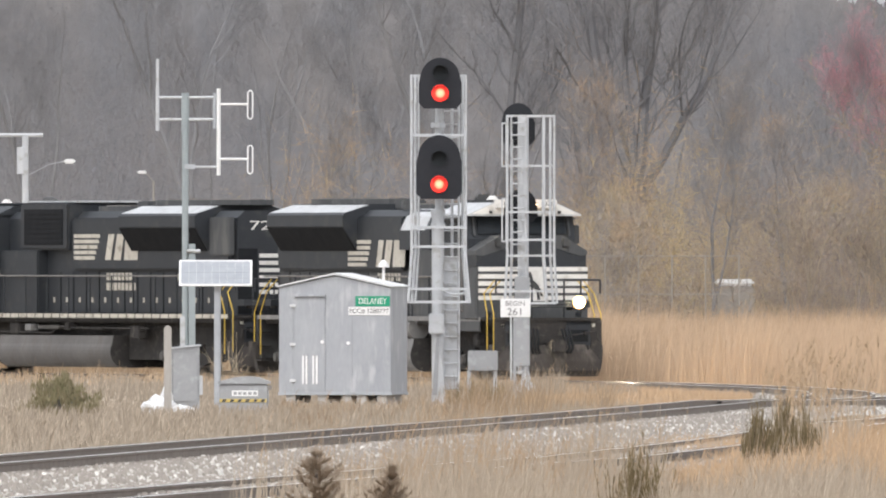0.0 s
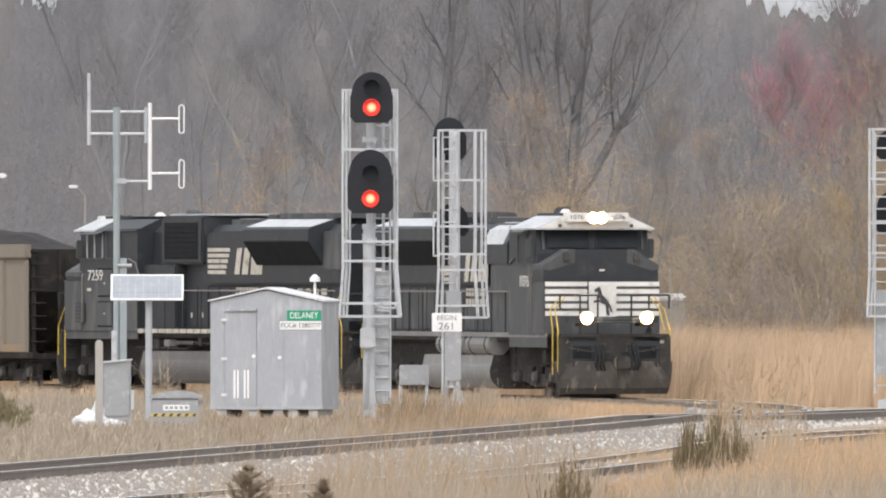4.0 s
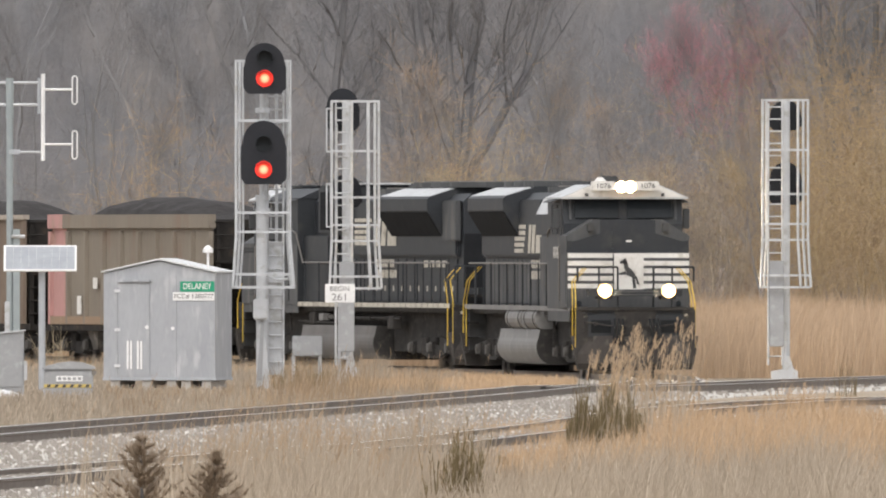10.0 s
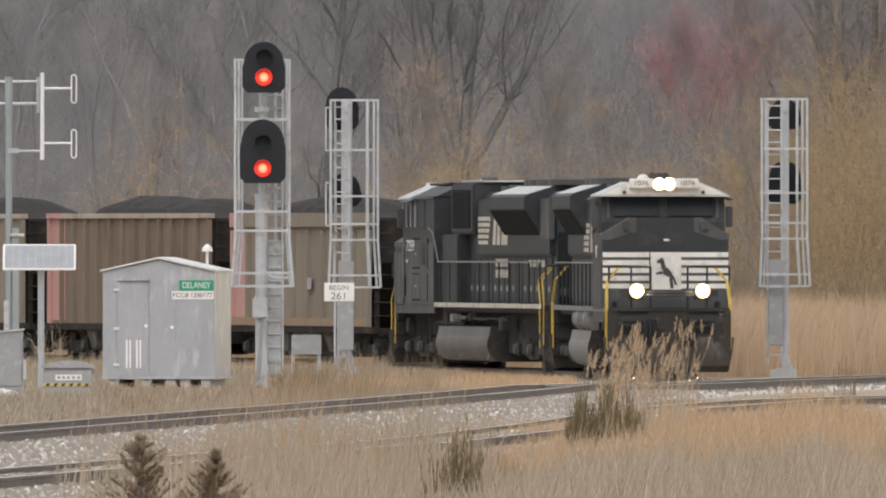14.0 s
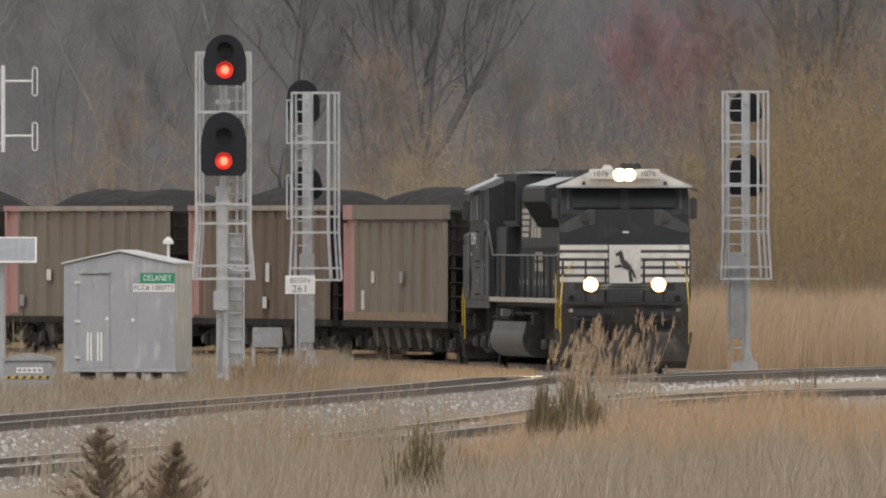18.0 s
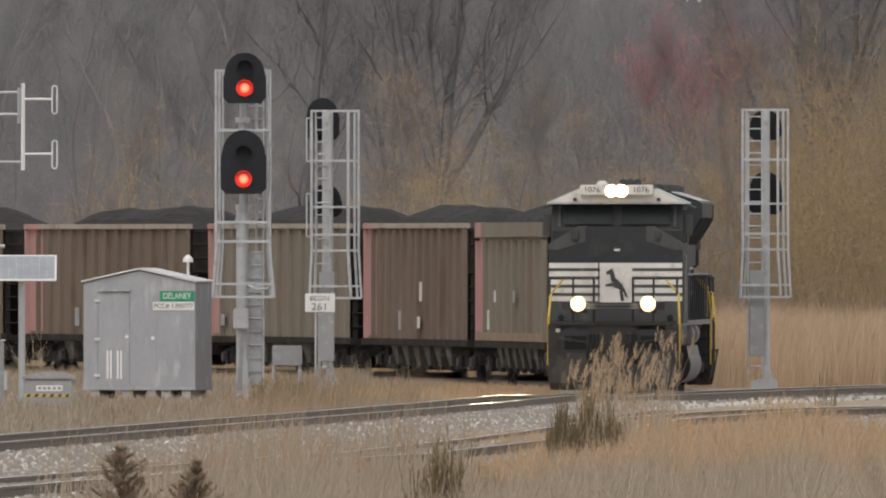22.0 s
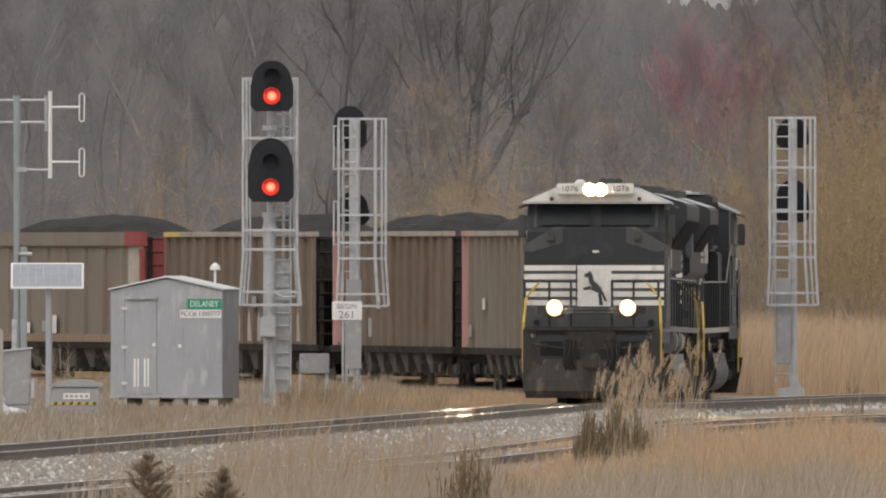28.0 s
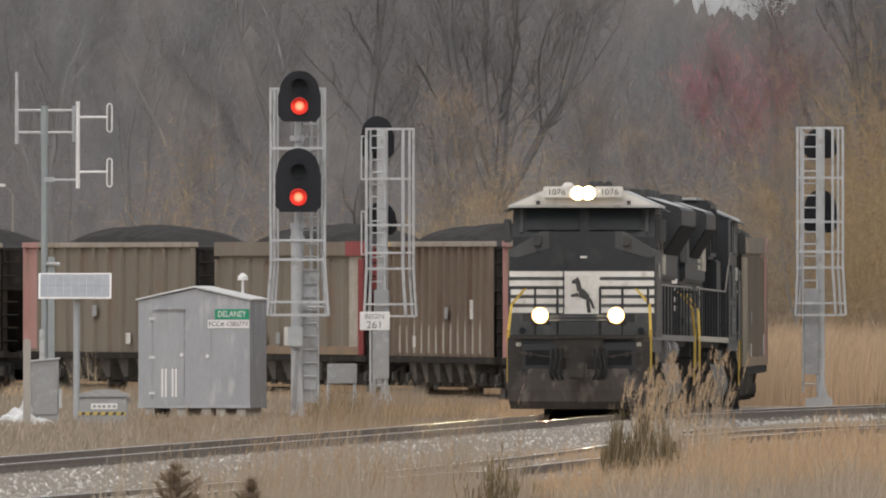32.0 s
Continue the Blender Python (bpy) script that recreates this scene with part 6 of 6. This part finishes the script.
            P("end_cabinet", L - 3.2, L - 1.85, s * 1.05, s * 1.20, 3.3, 4.36, LOCO_GREY, hd, "dusty grey end cabinet", 0.03)
    # handrails
    for s in (-1, 1):
        pts = [(X(L - 1.7), s * 1.44, 2.74), (X(cb1 + 0.3), s * 1.44, 2.74), (X(cb1 - 0.1), s * 1.52, 3.5), (X(cb1 - 0.6), s * 1.54, 3.62)]
        rail = part("handrail", pipe(B(), pts, 0.017), STEEL, top, "long grey side handrail")
        for f in np.arange(cb1 + 0.6, L - 1.6, 1.45):
            part("stanchion", tube(B(), (X(f), s * 1.45, 1.6), (X(f), s * 1.45, 2.74), 0.016, 6), LOCO_BLACK, rail)
        for f0, dr in ((0.95, 1), (L - 0.95, -1)):
            for q, h, e in ((0.05, 2.35, 0.5), (0.6, 2.3, 1.0)):
                bm = B()
                pipe(bm, [(X(f0 + dr * q), s * 1.50, 0.6), (X(f0 + dr * q), s * 1.50, 1.75), (X(f0 + dr * e), s * 1.46, 2.30), (X(f0 + dr * e), s * 1.15, 2.66)], 0.0135)
                part("grab_iron", bm, YELLOW, top, "yellow step handrail")
            st = P("step_board", f0 - dr * 0.02, f0 + dr * 0.03, s * 1.2, s * 1.5, 0.4, 1.6, GRIME, lb="grimy corner steps")
            for z in (0.42, 0.80, 1.18):
                P("step", f0, f0 + dr * 0.6, s * 1.18, s * 1.5, z, z + 0.04, GRIME, st)
    # ends: platform rails, pilot, plough, coupler, hoses
    for f0, dr in ((0.95, 1), (L - 0.95, -1)):
        for s in (-1, 1):
            bm = B()
            pipe(bm, [(X(f0), s * 0.45, 1.6), (X(f0), s * 0.45, 2.66), (X(f0), s * 1.46, 2.66), (X(f0), s * 1.46, 2.3)], 0.020)
            tube(bm, (X(f0), s * 0.92, 1.6), (X(f0), s * 0.92, 2.66), 0.018, 6)
            part("end_rail", bm, LOCO_BLACK, top)
            for q in (0.34, 0.44, 0.54):
                bm = B()
                pipe(bm, [(X(f0 - dr * 0.12), s * q, 1.36), (X(f0 - dr * 0.3), s * (q + 0.02), 1.12), (X(f0 - dr * 0.34), s * (q + 0.05), 0.86), (X(f0 - dr * 0.3), s * (q - 0.02), 0.72)], 0.024)
                part("air_hose", bm, GRILLE_SHADE, top, "black rubber air hose")
            P("pilot_wing", f0, f0 + dr * 0.25, s * 0.5, s * 1.46, 0.9, 1.60, LOCO_BLACK, bevel=0.02)
            P("step_light", f0 - dr * 0.02, f0, s * 1.22, s * 1.32, 1.42, 1.50, LOCO_CREAM)
            lever = part("cut_lever", pipe(B(), [(X(f0 - dr * 0.16), s * 0.16, 1.18), (X(f0 - dr * 0.16), s * 0.7, 1.2), (X(f0 - dr * 0.16), s * 1.3, 1.3), (X(f0 - dr * 0.16), s * 1.36, 1.05)], 0.014), GRIME, top, "thin dark uncoupling lever")
            P("lever_bracket", f0 - dr * 0.18, f0, s * 0.98, s * 1.04, 1.2, 1.3, GRIME, lever)
            # no hole is cut: a flat black plate paints the opening's shade
            P("pilot_recess_shade", f0 - dr * 0.012, f0, s * 0.62, s * 1.12, 1.02, 1.34, GRILLE_SHADE, lb="black plate painted as the shade of a pilot opening")
        P("pilot_plate", f0 + dr * 0.22, f0 + dr * 0.4, -1.4, 1.4, 0.5, 1.62, INK)
        P("draft_box", f0 - dr * 0.02, f0 + dr * 0.22, -0.5, 0.5, 0.9, 1.62, GRIME, bevel=0.03)
        bm = B()
        n = 13
        rim = [(f0 - dr * (0.30 - 0.34 * abs(t) ** 2.2), 1.18 * t) for t in np.linspace(-1, 1, n)]
        rows = [[bm.verts.new((X(a), y, z)) for a, y in rim] + [bm.verts.new((X(f0 + dr * 0.5), 1.18, z)), bm.verts.new((X(f0 + dr * 0.5), -1.18, z))] for z in (1.93, 2.10)]
        m = n + 2
        for j in range(m):
            bm.faces.new((rows[0][j], rows[0][(j + 1) % m], rows[1][(j + 1) % m], rows[1][j]))
        bm.faces.new(rows[0][::-1])
        bm.faces.new(rows[1])
        ac = part("anticlimber", bm, LOCO_BLACK, top, "black bowed anticlimber ledge")
        for z in (1.97, 2.05):
            bm = B()
            for (a, y), (a2, y2) in zip(rim[1:-1], rim[2:-1]):
                tube(bm, (X(a - dr * 0.004), y, z), (X(a2 - dr * 0.004), y2, z), 0.014, 4)
            part("rib", bm, LOCO_GREY, ac)
        for s in (-1, 1):
            P("lamp_shelf", f0 - dr * 0.2, f0 + dr * 0.3, s * 0.62, s * 0.98, 1.86, 1.93, GRIME, ac)
        P("deck", f0 - dr * 0.05, f0 + dr * 1.2, -1.46, 1.46, 1.58, 1.66, GRIME)
        bm = B()
        n = 11
        rows = []
        for z, o, w in ((0.10, 0.06, 1.44), (0.26, -0.07, 1.47), (0.50, -0.05, 1.52), (0.72, 0.02, 1.56), (0.95, 0.14, 1.60)):
            rows.append([bm.verts.new((X(f0 + dr * (-0.37 + o + 0.42 * abs(t) ** 1.4)), w * t, z - 0.12 * max(0, 0.35 - abs(t)) * (z > 0.9))) for t in np.linspace(-1, 1, n)])
            rows[-1] += [bm.verts.new((X(f0 + dr * 0.25), w * t, z)) for t in np.linspace(1, -1, n)]
        for r0, r1 in zip(rows, rows[1:]):
            for j in range(2 * n):
                bm.faces.new((r0[j], r0[(j + 1) % (2 * n)], r1[(j + 1) % (2 * n)], r1[j]))
        bm.faces.new(rows[0][::-1])
        bm.faces.new(rows[-1])
        pg = part("plough", bm, PLOUGH, top, "scuffed dark steel snow plough")
        for y in (-1.1, -0.55, 0.55, 1.1):
            P("plough_brace", f0 - dr * (0.30 - 0.42 * (abs(y) / 1.6) ** 1.4), f0 + dr * 0.1, y - 0.025, y + 0.025, 0.66, 0.93, GRIME, pg)
        cp = P("coupler", f0 - dr * 0.95, f0 + dr * 0.2, -0.12, 0.12, 0.80, 1.0, GRIME, bevel=0.03)
        P("knuckle", f0 - dr * 0.98, f0 - dr * 0.62, -0.2, 0.2, 0.72, 1.08, GRIME, cp, bevel=0.05)
    for s in (-1, 1):
        lamp(top, X(0.72), ((s * 0.80, 2.07),), not rear, "ditch_light")
        lamp(top, X(nf - 0.02), ((s * 1.25, 1.75),), False, "marker_lamp", 0.05)
    # tanks
    t0, t1 = (7.6, 15.3) if rear else (8.0, 15.3)
    bm = B()
    belly = [(1.40, 1.08)] + [(1.08 + 0.42 * math.cos(a), 0.64 + 0.44 * math.sin(a)) for a in np.linspace(0.5, -1.571, 11)]
    belly = belly + [(-y, z) for y, z in belly[::-1]]
    slab(bm, belly, "x", X(t1), X(t0))
    tk = part("fuel_tank", mesh_of(bm, "fuel_tank"), DIRTY_TANK if rear else TANK, top, "dirty rounded fuel tank" if rear else "rounded grey fuel tank")
    for f in (t0, t1):
        bm = B()
        slab(bm, [(y * 1.006, 0.64 + (z - 0.64) * 1.02) for y, z in belly], "x", X(f) - 0.02, X(f) + 0.02)
        part("tank_end", bm, GRIME, tk)
    if rear:
        for s in (-1, 1):
            for a, b, z0, z1, m in ((8.3, 8.9, 1.12, 1.42, GRIME), (9.3, 9.75, 1.20, 1.40, TANK), (10.2, 11.6, 1.26, 1.36, AXLE_BOX), (12.0, 12.3, 1.22, 1.44, GRIME), (13.2, 14.6, 1.24, 1.32, GRIME), (16.4, 17.0, 1.0, 1.35, GRIME)):
                P("equipment_box", a, b, s * 1.18, s * 1.42, z0, z1, m, lb="small box under the walkway", bevel=0.02)
            part("air_pipe", pipe(B(), [(X(7.0), s * 1.36, 1.18), (X(11.0), s * 1.36, 1.14), (X(11.4), s * 1.36, 1.3), (X(17.5), s * 1.36, 1.28)], 0.02), GRIME, top)
    for s in (-1, 1):
        for a, b in () if rear else ((t0 + 0.1, t0 + 2.5), (t0 + 2.8, t0 + 5.6)):
            ar = part("air_reservoir", tube(B(), (X(b), s * 1.24, 1.36), (X(a), s * 1.24, 1.36), 0.21, 16), TANK, top, "grey air reservoir")
            for q in (a + 0.4, b - 0.4):
                part("strap", tube(B(), (X(q + 0.04), s * 1.24, 1.36), (X(q - 0.04), s * 1.24, 1.36), 0.218, 16), GRIME, ar)
        P("sand_pipe", 6.0, 6.06, s * 1.3, s * 1.36, 0.5, 1.4, GRIME)
        P("brake_cylinder", 2.6, 3.0, s * 1.2, s * 1.4, 0.9, 1.25, GRIME, bevel=0.03)
    bogie(top, X(4.2), (-1.85, 0.05, 1.85), 0.53, LOCO_WHEEL, "three-axle truck frame caked with brake dust")
    bogie(top, X(L - 4.2), (-1.85, -0.05, 1.85), 0.53, LOCO_WHEEL, "three-axle truck frame caked with brake dust")
    return top


def lamp(top, x, places, lit, name, r=0.115):
    """A lamp in a shallow dark bezel."""
    for y, z in places:
        deep = 0.04
        bm = B()
        n = 18
        rings = [[bm.verts.new((xx, y + q * math.cos(6.2832 * i / n), z + q * math.sin(6.2832 * i / n))) for i in range(n)] for xx, q in ((x - deep, r), (x, r), (x, r + 0.03), (x - deep - 0.03, r + 0.03))]
        for a, b in zip(rings, rings[1:]):
            for i in range(n):
                bm.faces.new((a[i], a[(i + 1) % n], b[(i + 1) % n], b[i]))
        bm.faces.new(rings[-1])
        tb = part(name, bm, INK, top, "lamp in a dark bezel")
        if lit:
            part("reflector", tube(B(), (-0.012, 0, 0), (0, 0, 0), r * (0.9 if name == "headlight" else 1.05), 20), REFLECTOR, tb, "warm reflector disc with the lamp's glare put into its glow", Matrix.Translation((x + 0.006, y, z)))
        bm = B()
        tube(bm, (x - deep, y, z), (x + 0.012, y, z), r * (0.6 if lit else 0.98), 18)
        part("bulb", bm, HEADLIGHT if lit else DARK_GLASS, tb, "blazing warm white bulb" if lit else "unlit bulb")


LOCO_WHEEL = wheelset(0.53)
LOCO_WHEEL.materials.append(STEEL)
CAR_WHEEL = wheelset(0.457)
CAR_WHEEL.materials.append(STEEL)


def hopper(label, skin, ribs, front_end, rear_end, seed, chalk=False):
    """A loaded coal hopper; x forward."""
    rnd = random.Random(seed)
    top = thing("coal_hopper", label, "freight car", group="coal hoppers")
    a, z0, z1 = 6.5, 1.0, 3.98
    for s in (-1, 1):
        y0, y1 = sorted((s * 1.46, s * 1.42))
        bm = B()
        box(bm, -a, a, y0, y1, z0, z1)
        sd = part("side_sheet", bm, skin, top)
        for i in range(ribs + 1):
            x = -a + 2 * a * i / ribs
            w = 0.055 if ribs > 11 else 0.07
            bm = B()
            slab(bm, [(x - w - 0.02, s * 1.46), (x - w, s * 1.57), (x + w, s * 1.57), (x + w + 0.02, s * 1.46)], "z", z0 + 0.02, z1 - (0.12 if ribs > 11 else 0.42))
            end = front_end if i == ribs else rear_end if i == 0 else None
            rb = part("rib", bm, end or skin, sd)
            if chalk and 1 < i < ribs - 1 and rnd.random() < 0.8:
                bm = B()
                q = rnd.uniform(0.2, 0.36)
                slab(bm, [(x + 0.12, z0 + 0.1), (x + 0.12 + q, z0 + 0.1), (x + 0.1 + q * 0.8, z0 + rnd.uniform(0.5, 0.8)), (x + 0.16 + q * 0.3, z0 + rnd.uniform(0.8, 1.2)), (x + 0.14, z0 + 0.7)], "y", *sorted((s * 1.46, s * 1.464)))
                part("chalk_streak", bm, CAR_CHALK, rb, "pale chalky streak beside the rib")
        for x0, x1, m in ((-a, -a + 1.15, rear_end), (a - 1.15, a, front_end)):
            if m:
                bm = B()
                box(bm, x0, x1, *sorted((s * 1.46, s * 1.466)), z0 + 0.1, z1 - 0.05)
                part("end_panel", bm, CAR_CHALK if m is CAR_RED else m, sd, "faded repainted end panel")
        bm = B()
        box(bm, -a - 0.1, a + 0.1, *sorted((s * 1.38, s * 1.58)), z1 - (0.34 if ribs < 11 else 0.10), z1 + 0.04, 0.015)
        part("top_chord", bm, skin if ribs < 11 else CAR_CHORD, sd)
        for e, m in ((-1, rear_end), (1, front_end)):
            if m:
                bm = B()
                box(bm, *sorted((e * (a + 0.105), e * (a - 1.15))), *sorted((s * 1.375, s * 1.586)), z1 - (0.345 if ribs < 11 else 0.105), z1 + 0.046, 0.015)
                part("chord_end", bm, m, sd, "repainted end of the top chord")
        if ribs < 11:
            bm = B()
            box(bm, -a, a, *sorted((s * 1.46, s * 1.565)), z0 + 0.02, z0 + 0.24, 0.01)
            part("lower_band", bm, RUST, sd, "rust-orange lower band")
        bm = B()
        box(bm, -a - 0.5, a + 0.5, *sorted((s * 1.36, s * 1.54)), z0 - 0.16, z0 + 0.02, 0.012)
        part("side_sill", bm, CAR_DARK, sd)
        for k in range(rnd.choice((2, 3))):
            x, z = rnd.uniform(-5.6, 5.6), rnd.choice((1.25, 1.3, 2.0))
            bm = B()
            box(bm, x, x + 0.34, *sorted((s * 1.562, s * 1.575)), z, z + rnd.choice((0.3, 0.5)))
            pl = part("placard", bm, LOCO_WHITE if k else GREY_BOX, sd, "small pale placard")
        if chalk:
            bm = B()
            box(bm, -a - 0.11, -a + 1.3, *sorted((s * 1.575, s * 1.586)), z1 - 0.09, z1 + 0.03)
            part("corner_stripe", bm, HAZARD_Y, sd, "yellow painted top corner")
        # hopper bays
        for i in range(6):
            x = -3.5 + i * 1.4
            bm = B()
            hexa(bm, [(x - 0.10, s * 0.5, 0.26), (x + 0.10, s * 0.5, 0.26), (x + 0.10, s * 1.25, 0.26), (x - 0.10, s * 1.25, 0.26),
                      (x - 0.52, s * 0.3, z0 - 0.02), (x + 0.52, s * 0.3, z0 - 0.02), (x + 0.52, s * 1.38, z0 - 0.02), (x - 0.52, s * 1.38, z0 - 0.02)])
            ch_ = part("hopper_chute", bm, CAR_CHUTE, top, "tapering discharge chute")
            bm = B()
            box(bm, x - 0.14, x + 0.14, *sorted((s * 1.2, s * 1.3)), 0.22, 0.34, 0.01)
            part("gate", bm, CAR_DARK, ch_)
        part("bay_wall", box(B(), -4.5, 4.5, *sorted((s * 0.25, s * 0.3)), 0.2, z0, 0.0), CAR_DARK, top)
    for e, m in ((1, front_end), (-1, rear_end)):
        bm = B()
        slab(bm, [(e * a, z1 - 0.1), (e * a, 2.7), (e * (a - 1.7), z0), (e * (a - 1.76), z0), (e * (a - 0.06), 2.75), (e * (a - 0.06), z1 - 0.1)], "y", -1.42, 1.42)
        es = part("end_sheet", bm, m or CAR_DARK, top)
        for y in (-1.3, -0.45, 0.45, 1.3):
            bm = B()
            box(bm, *sorted((e * (a - 0.02), e * (a + 0.09))), y - 0.06, y + 0.06, z0, z1 - 0.1)
            part("end_post", bm, CAR_DARK, es)
        for z in np.arange(1.3, 3.9, 0.36):
            part("grab_rung", tube(B(), (e * (a + 0.12), -1.42, z), (e * (a + 0.12), -0.95, z), 0.016, 6), CAR_DARK, es)
        bm = B()
        box(bm, *sorted((e * (a - 1.7), e * (a + 0.55))), -0.3, 0.3, 0.75, 1.0)
        box(bm, *sorted((e * (a + 0.2), e * (a + 0.55))), -1.4, 1.4, 0.82, 0.98)
        part("end_sill", bm, CAR_DARK, top)
        bm = B()
        box(bm, *sorted((e * (a + 0.5), e * (a + 1.02))), -0.13, 0.13, 0.75, 0.98, 0.03)
        part("coupler", bm, GRIME, top)
    # heaped coal
    n, mrows = 46, 11
    vs, fs = [], []
    for i in range(n + 1):
        x = -a + 0.05 + (2 * a - 0.1) * i / n
        ex = max(0.0, min(1.0, (5.4 - abs(x + 0.3 * math.sin(seed))) / 2.6))
        for j in range(mrows + 1):
            t = -1 + 2 * j / mrows
            h = -0.14 + (0.60 + 0.05 * math.sin(x * 0.9 + seed)) * (ex * ex * (3 - 2 * ex)) * (1 - t * t) ** 0.6
            vs.append((x, t * 1.41, z1 + h + 0.07 * noise.noise(Vector((x * 1.6, t * 3, seed))) * ex))
    for i in range(n):
        for j in range(mrows):
            q = i * (mrows + 1) + j
            fs.append((q, q + mrows + 1, q + mrows + 2, q + 1))
    me = bpy.data.meshes.new("coal")
    me.from_pydata(vs, [], fs)
    part("coal_load", me, COAL, top, "heaped black coal")
    bm = B()
    box(bm, -a + 1.2, a - 1.2, -0.35, 0.35, 0.55, 1.05)
    part("centre_sill", bm, CAR_DARK, top)
    for e in (-1, 1):
        bogie(top, e * 5.3, (-0.88, 0.88), 0.457, CAR_WHEEL, "two-axle truck, dark with dust", 0.98, 0.5)
    return top


# how far the front coupler has come, from its speed
SPEED_T = [0, 4, 8, 12, 16, 20, 24, 28, 32]
SPEED_V = [3.65, 3.75, 3.82, 3.8, 3.72, 3.78, 4.0, 4.19, 4.36]
_tt = np.linspace(0, 32, 321)
_vv = np.interp(_tt, SPEED_T, SPEED_V)
_ss = np.concatenate([[0], np.cumsum((_vv[1:] + _vv[:-1]) / 2 * 0.1)])


def gone(t):
    return float(np.interp(t, _tt, _ss))


CAR = 15.20


def seat(s_front, L, b0, b1, flip):
    """The pose of a vehicle whose two trucks stand on the line."""
    p, q = on_line(s_front - b0), on_line(s_front - b1)
    h = (p - q).normalized()
    mid = p + h * (b0 - L / 2)
    a = math.atan2(h.y, h.x) + (math.pi if flip else 0)
    lift = math.asin(h.z) * (-1 if flip else 1)
    return Matrix.Translation(mid) @ Matrix.Rotation(a, 4, "Z") @ Matrix.Rotation(-lift, 4, "Y")


VEHICLES = []


def train():
    lead = locomotive("lead_locomotive", 22.66, "black road locomotive with white nose stripes and blazing lights", False, "1076")
    VEHICLES.append((lead, 0.0, 22.66, 3.9, 18.8, False))
    second = locomotive("second_locomotive", 24.4, "dusty black locomotive coupled cab-last behind the leader", True, "7259")
    VEHICLES.append((second, 22.66, 24.4, 4.2, 20.2, True))
    looks = [("tan steel coal hopper heaped with coal, one end repainted pink", CAR_TAN, 9, None, CAR_PINK), ("brown ribbed coal hopper heaped with coal", CAR_BROWN, 13, None, CAR_PINK),
             ("tan-brown ribbed coal hopper with a pink end", CAR_TAN, 12, None, CAR_PINK), ("brown ribbed coal hopper with a pink end panel", CAR_BROWN, 14, None, CAR_PINK),
             ("rusty brown ribbed coal hopper with chalky streaks and a yellow corner", CAR_BROWN, 15, None, None), ("faded tan coal hopper with a dark red end", CAR_TAN, 9, CAR_RED, None),
             ("tan-brown ribbed coal hopper with a pink end", CAR_TAN, 12, None, CAR_PINK), ("brown coal hopper heaped with coal", CAR_BROWN, 13, None, CAR_PINK),
             ("tan coal hopper heaped with coal", CAR_TAN, 11, None, None)]
    for i, (lb, skin, ribs, fe, re) in enumerate(looks):
        VEHICLES.append((hopper(lb, skin, ribs, fe, re, 40 + i, i == 4), 47.06 + CAR * i, CAR, 2.0, CAR - 2.0, False))


def motions():
    for ob, back, L, b0, b1, flip in VEHICLES:
        walk(ob, [(t, seat(gone(t) - back, L, b0, b1, flip)) for t in np.arange(0, 32.01, 0.5)])
    for ob, r in SPIN:
        at = ob.matrix_local.translation.copy()
        way = -1 if ob.parent.parent.name.startswith("second") else 1
        walk(ob, [(t, Matrix.Translation(at) @ Matrix.Rotation(way * gone(t) / r, 4, "Y")) for t in np.arange(0, 32.001, 1 / 6)])


ground()
woods()
train()
lineside()
grass()
weed_clump(1122, 880, 262, 0.34, 1.2, 51, "feathery clump of dead weed stalks in dry grass", WEED, 210, 60, 0.75, 9)
weed_clump(1386, 830, 354, 0.12, 1.5, 52, "tall narrow tuft of dead reed stalks", WEED, 120, 30, 0.4, 5)
weed_clump(1342, 830, 352, 0.22, 1.1, 53, "dark clump of dead reed stalks", WEED, 330, 120)
weed_clump(1418, 835, 351, 0.24, 1.0, 54, "dark clump of dead reed stalks half hidden by straw", WEED, 260, 170)
weed_clump(1215, 880, 290, 0.16, 0.62, 56, "low clump of dead brown weeds", BROWN_STRAW, 50, 60, 0.5)
weed_clump(840, 700, 526, 0.6, 0.75, 57, "bare brown brush by the signals", WEED, 110, 90, 0.6, 5)
low_bush(108, 750, 478, 0.75, 0.75, 55)
weed_clump(1808, 720, 500, 0.25, 1.1, 58, "thin bare sapling by the track", WEED, 16, 6)
bare_shrub(412, 640, 562, 1.35, 71)
cedar(562, 900, 243, 1.16, 61)
cedar(690, 905, 242, 1.0, 62)
beds()
track(MAIN, "track_main", "curved railway track of rusty rails on wooden ties", (345, 480))
track(NEAR, "track_near", "rusty railway track half hidden in dry grass", (290, 400))
track(SIDE, "track_side", "rusty siding track with a tall dark rail", (489, 560))
motions()
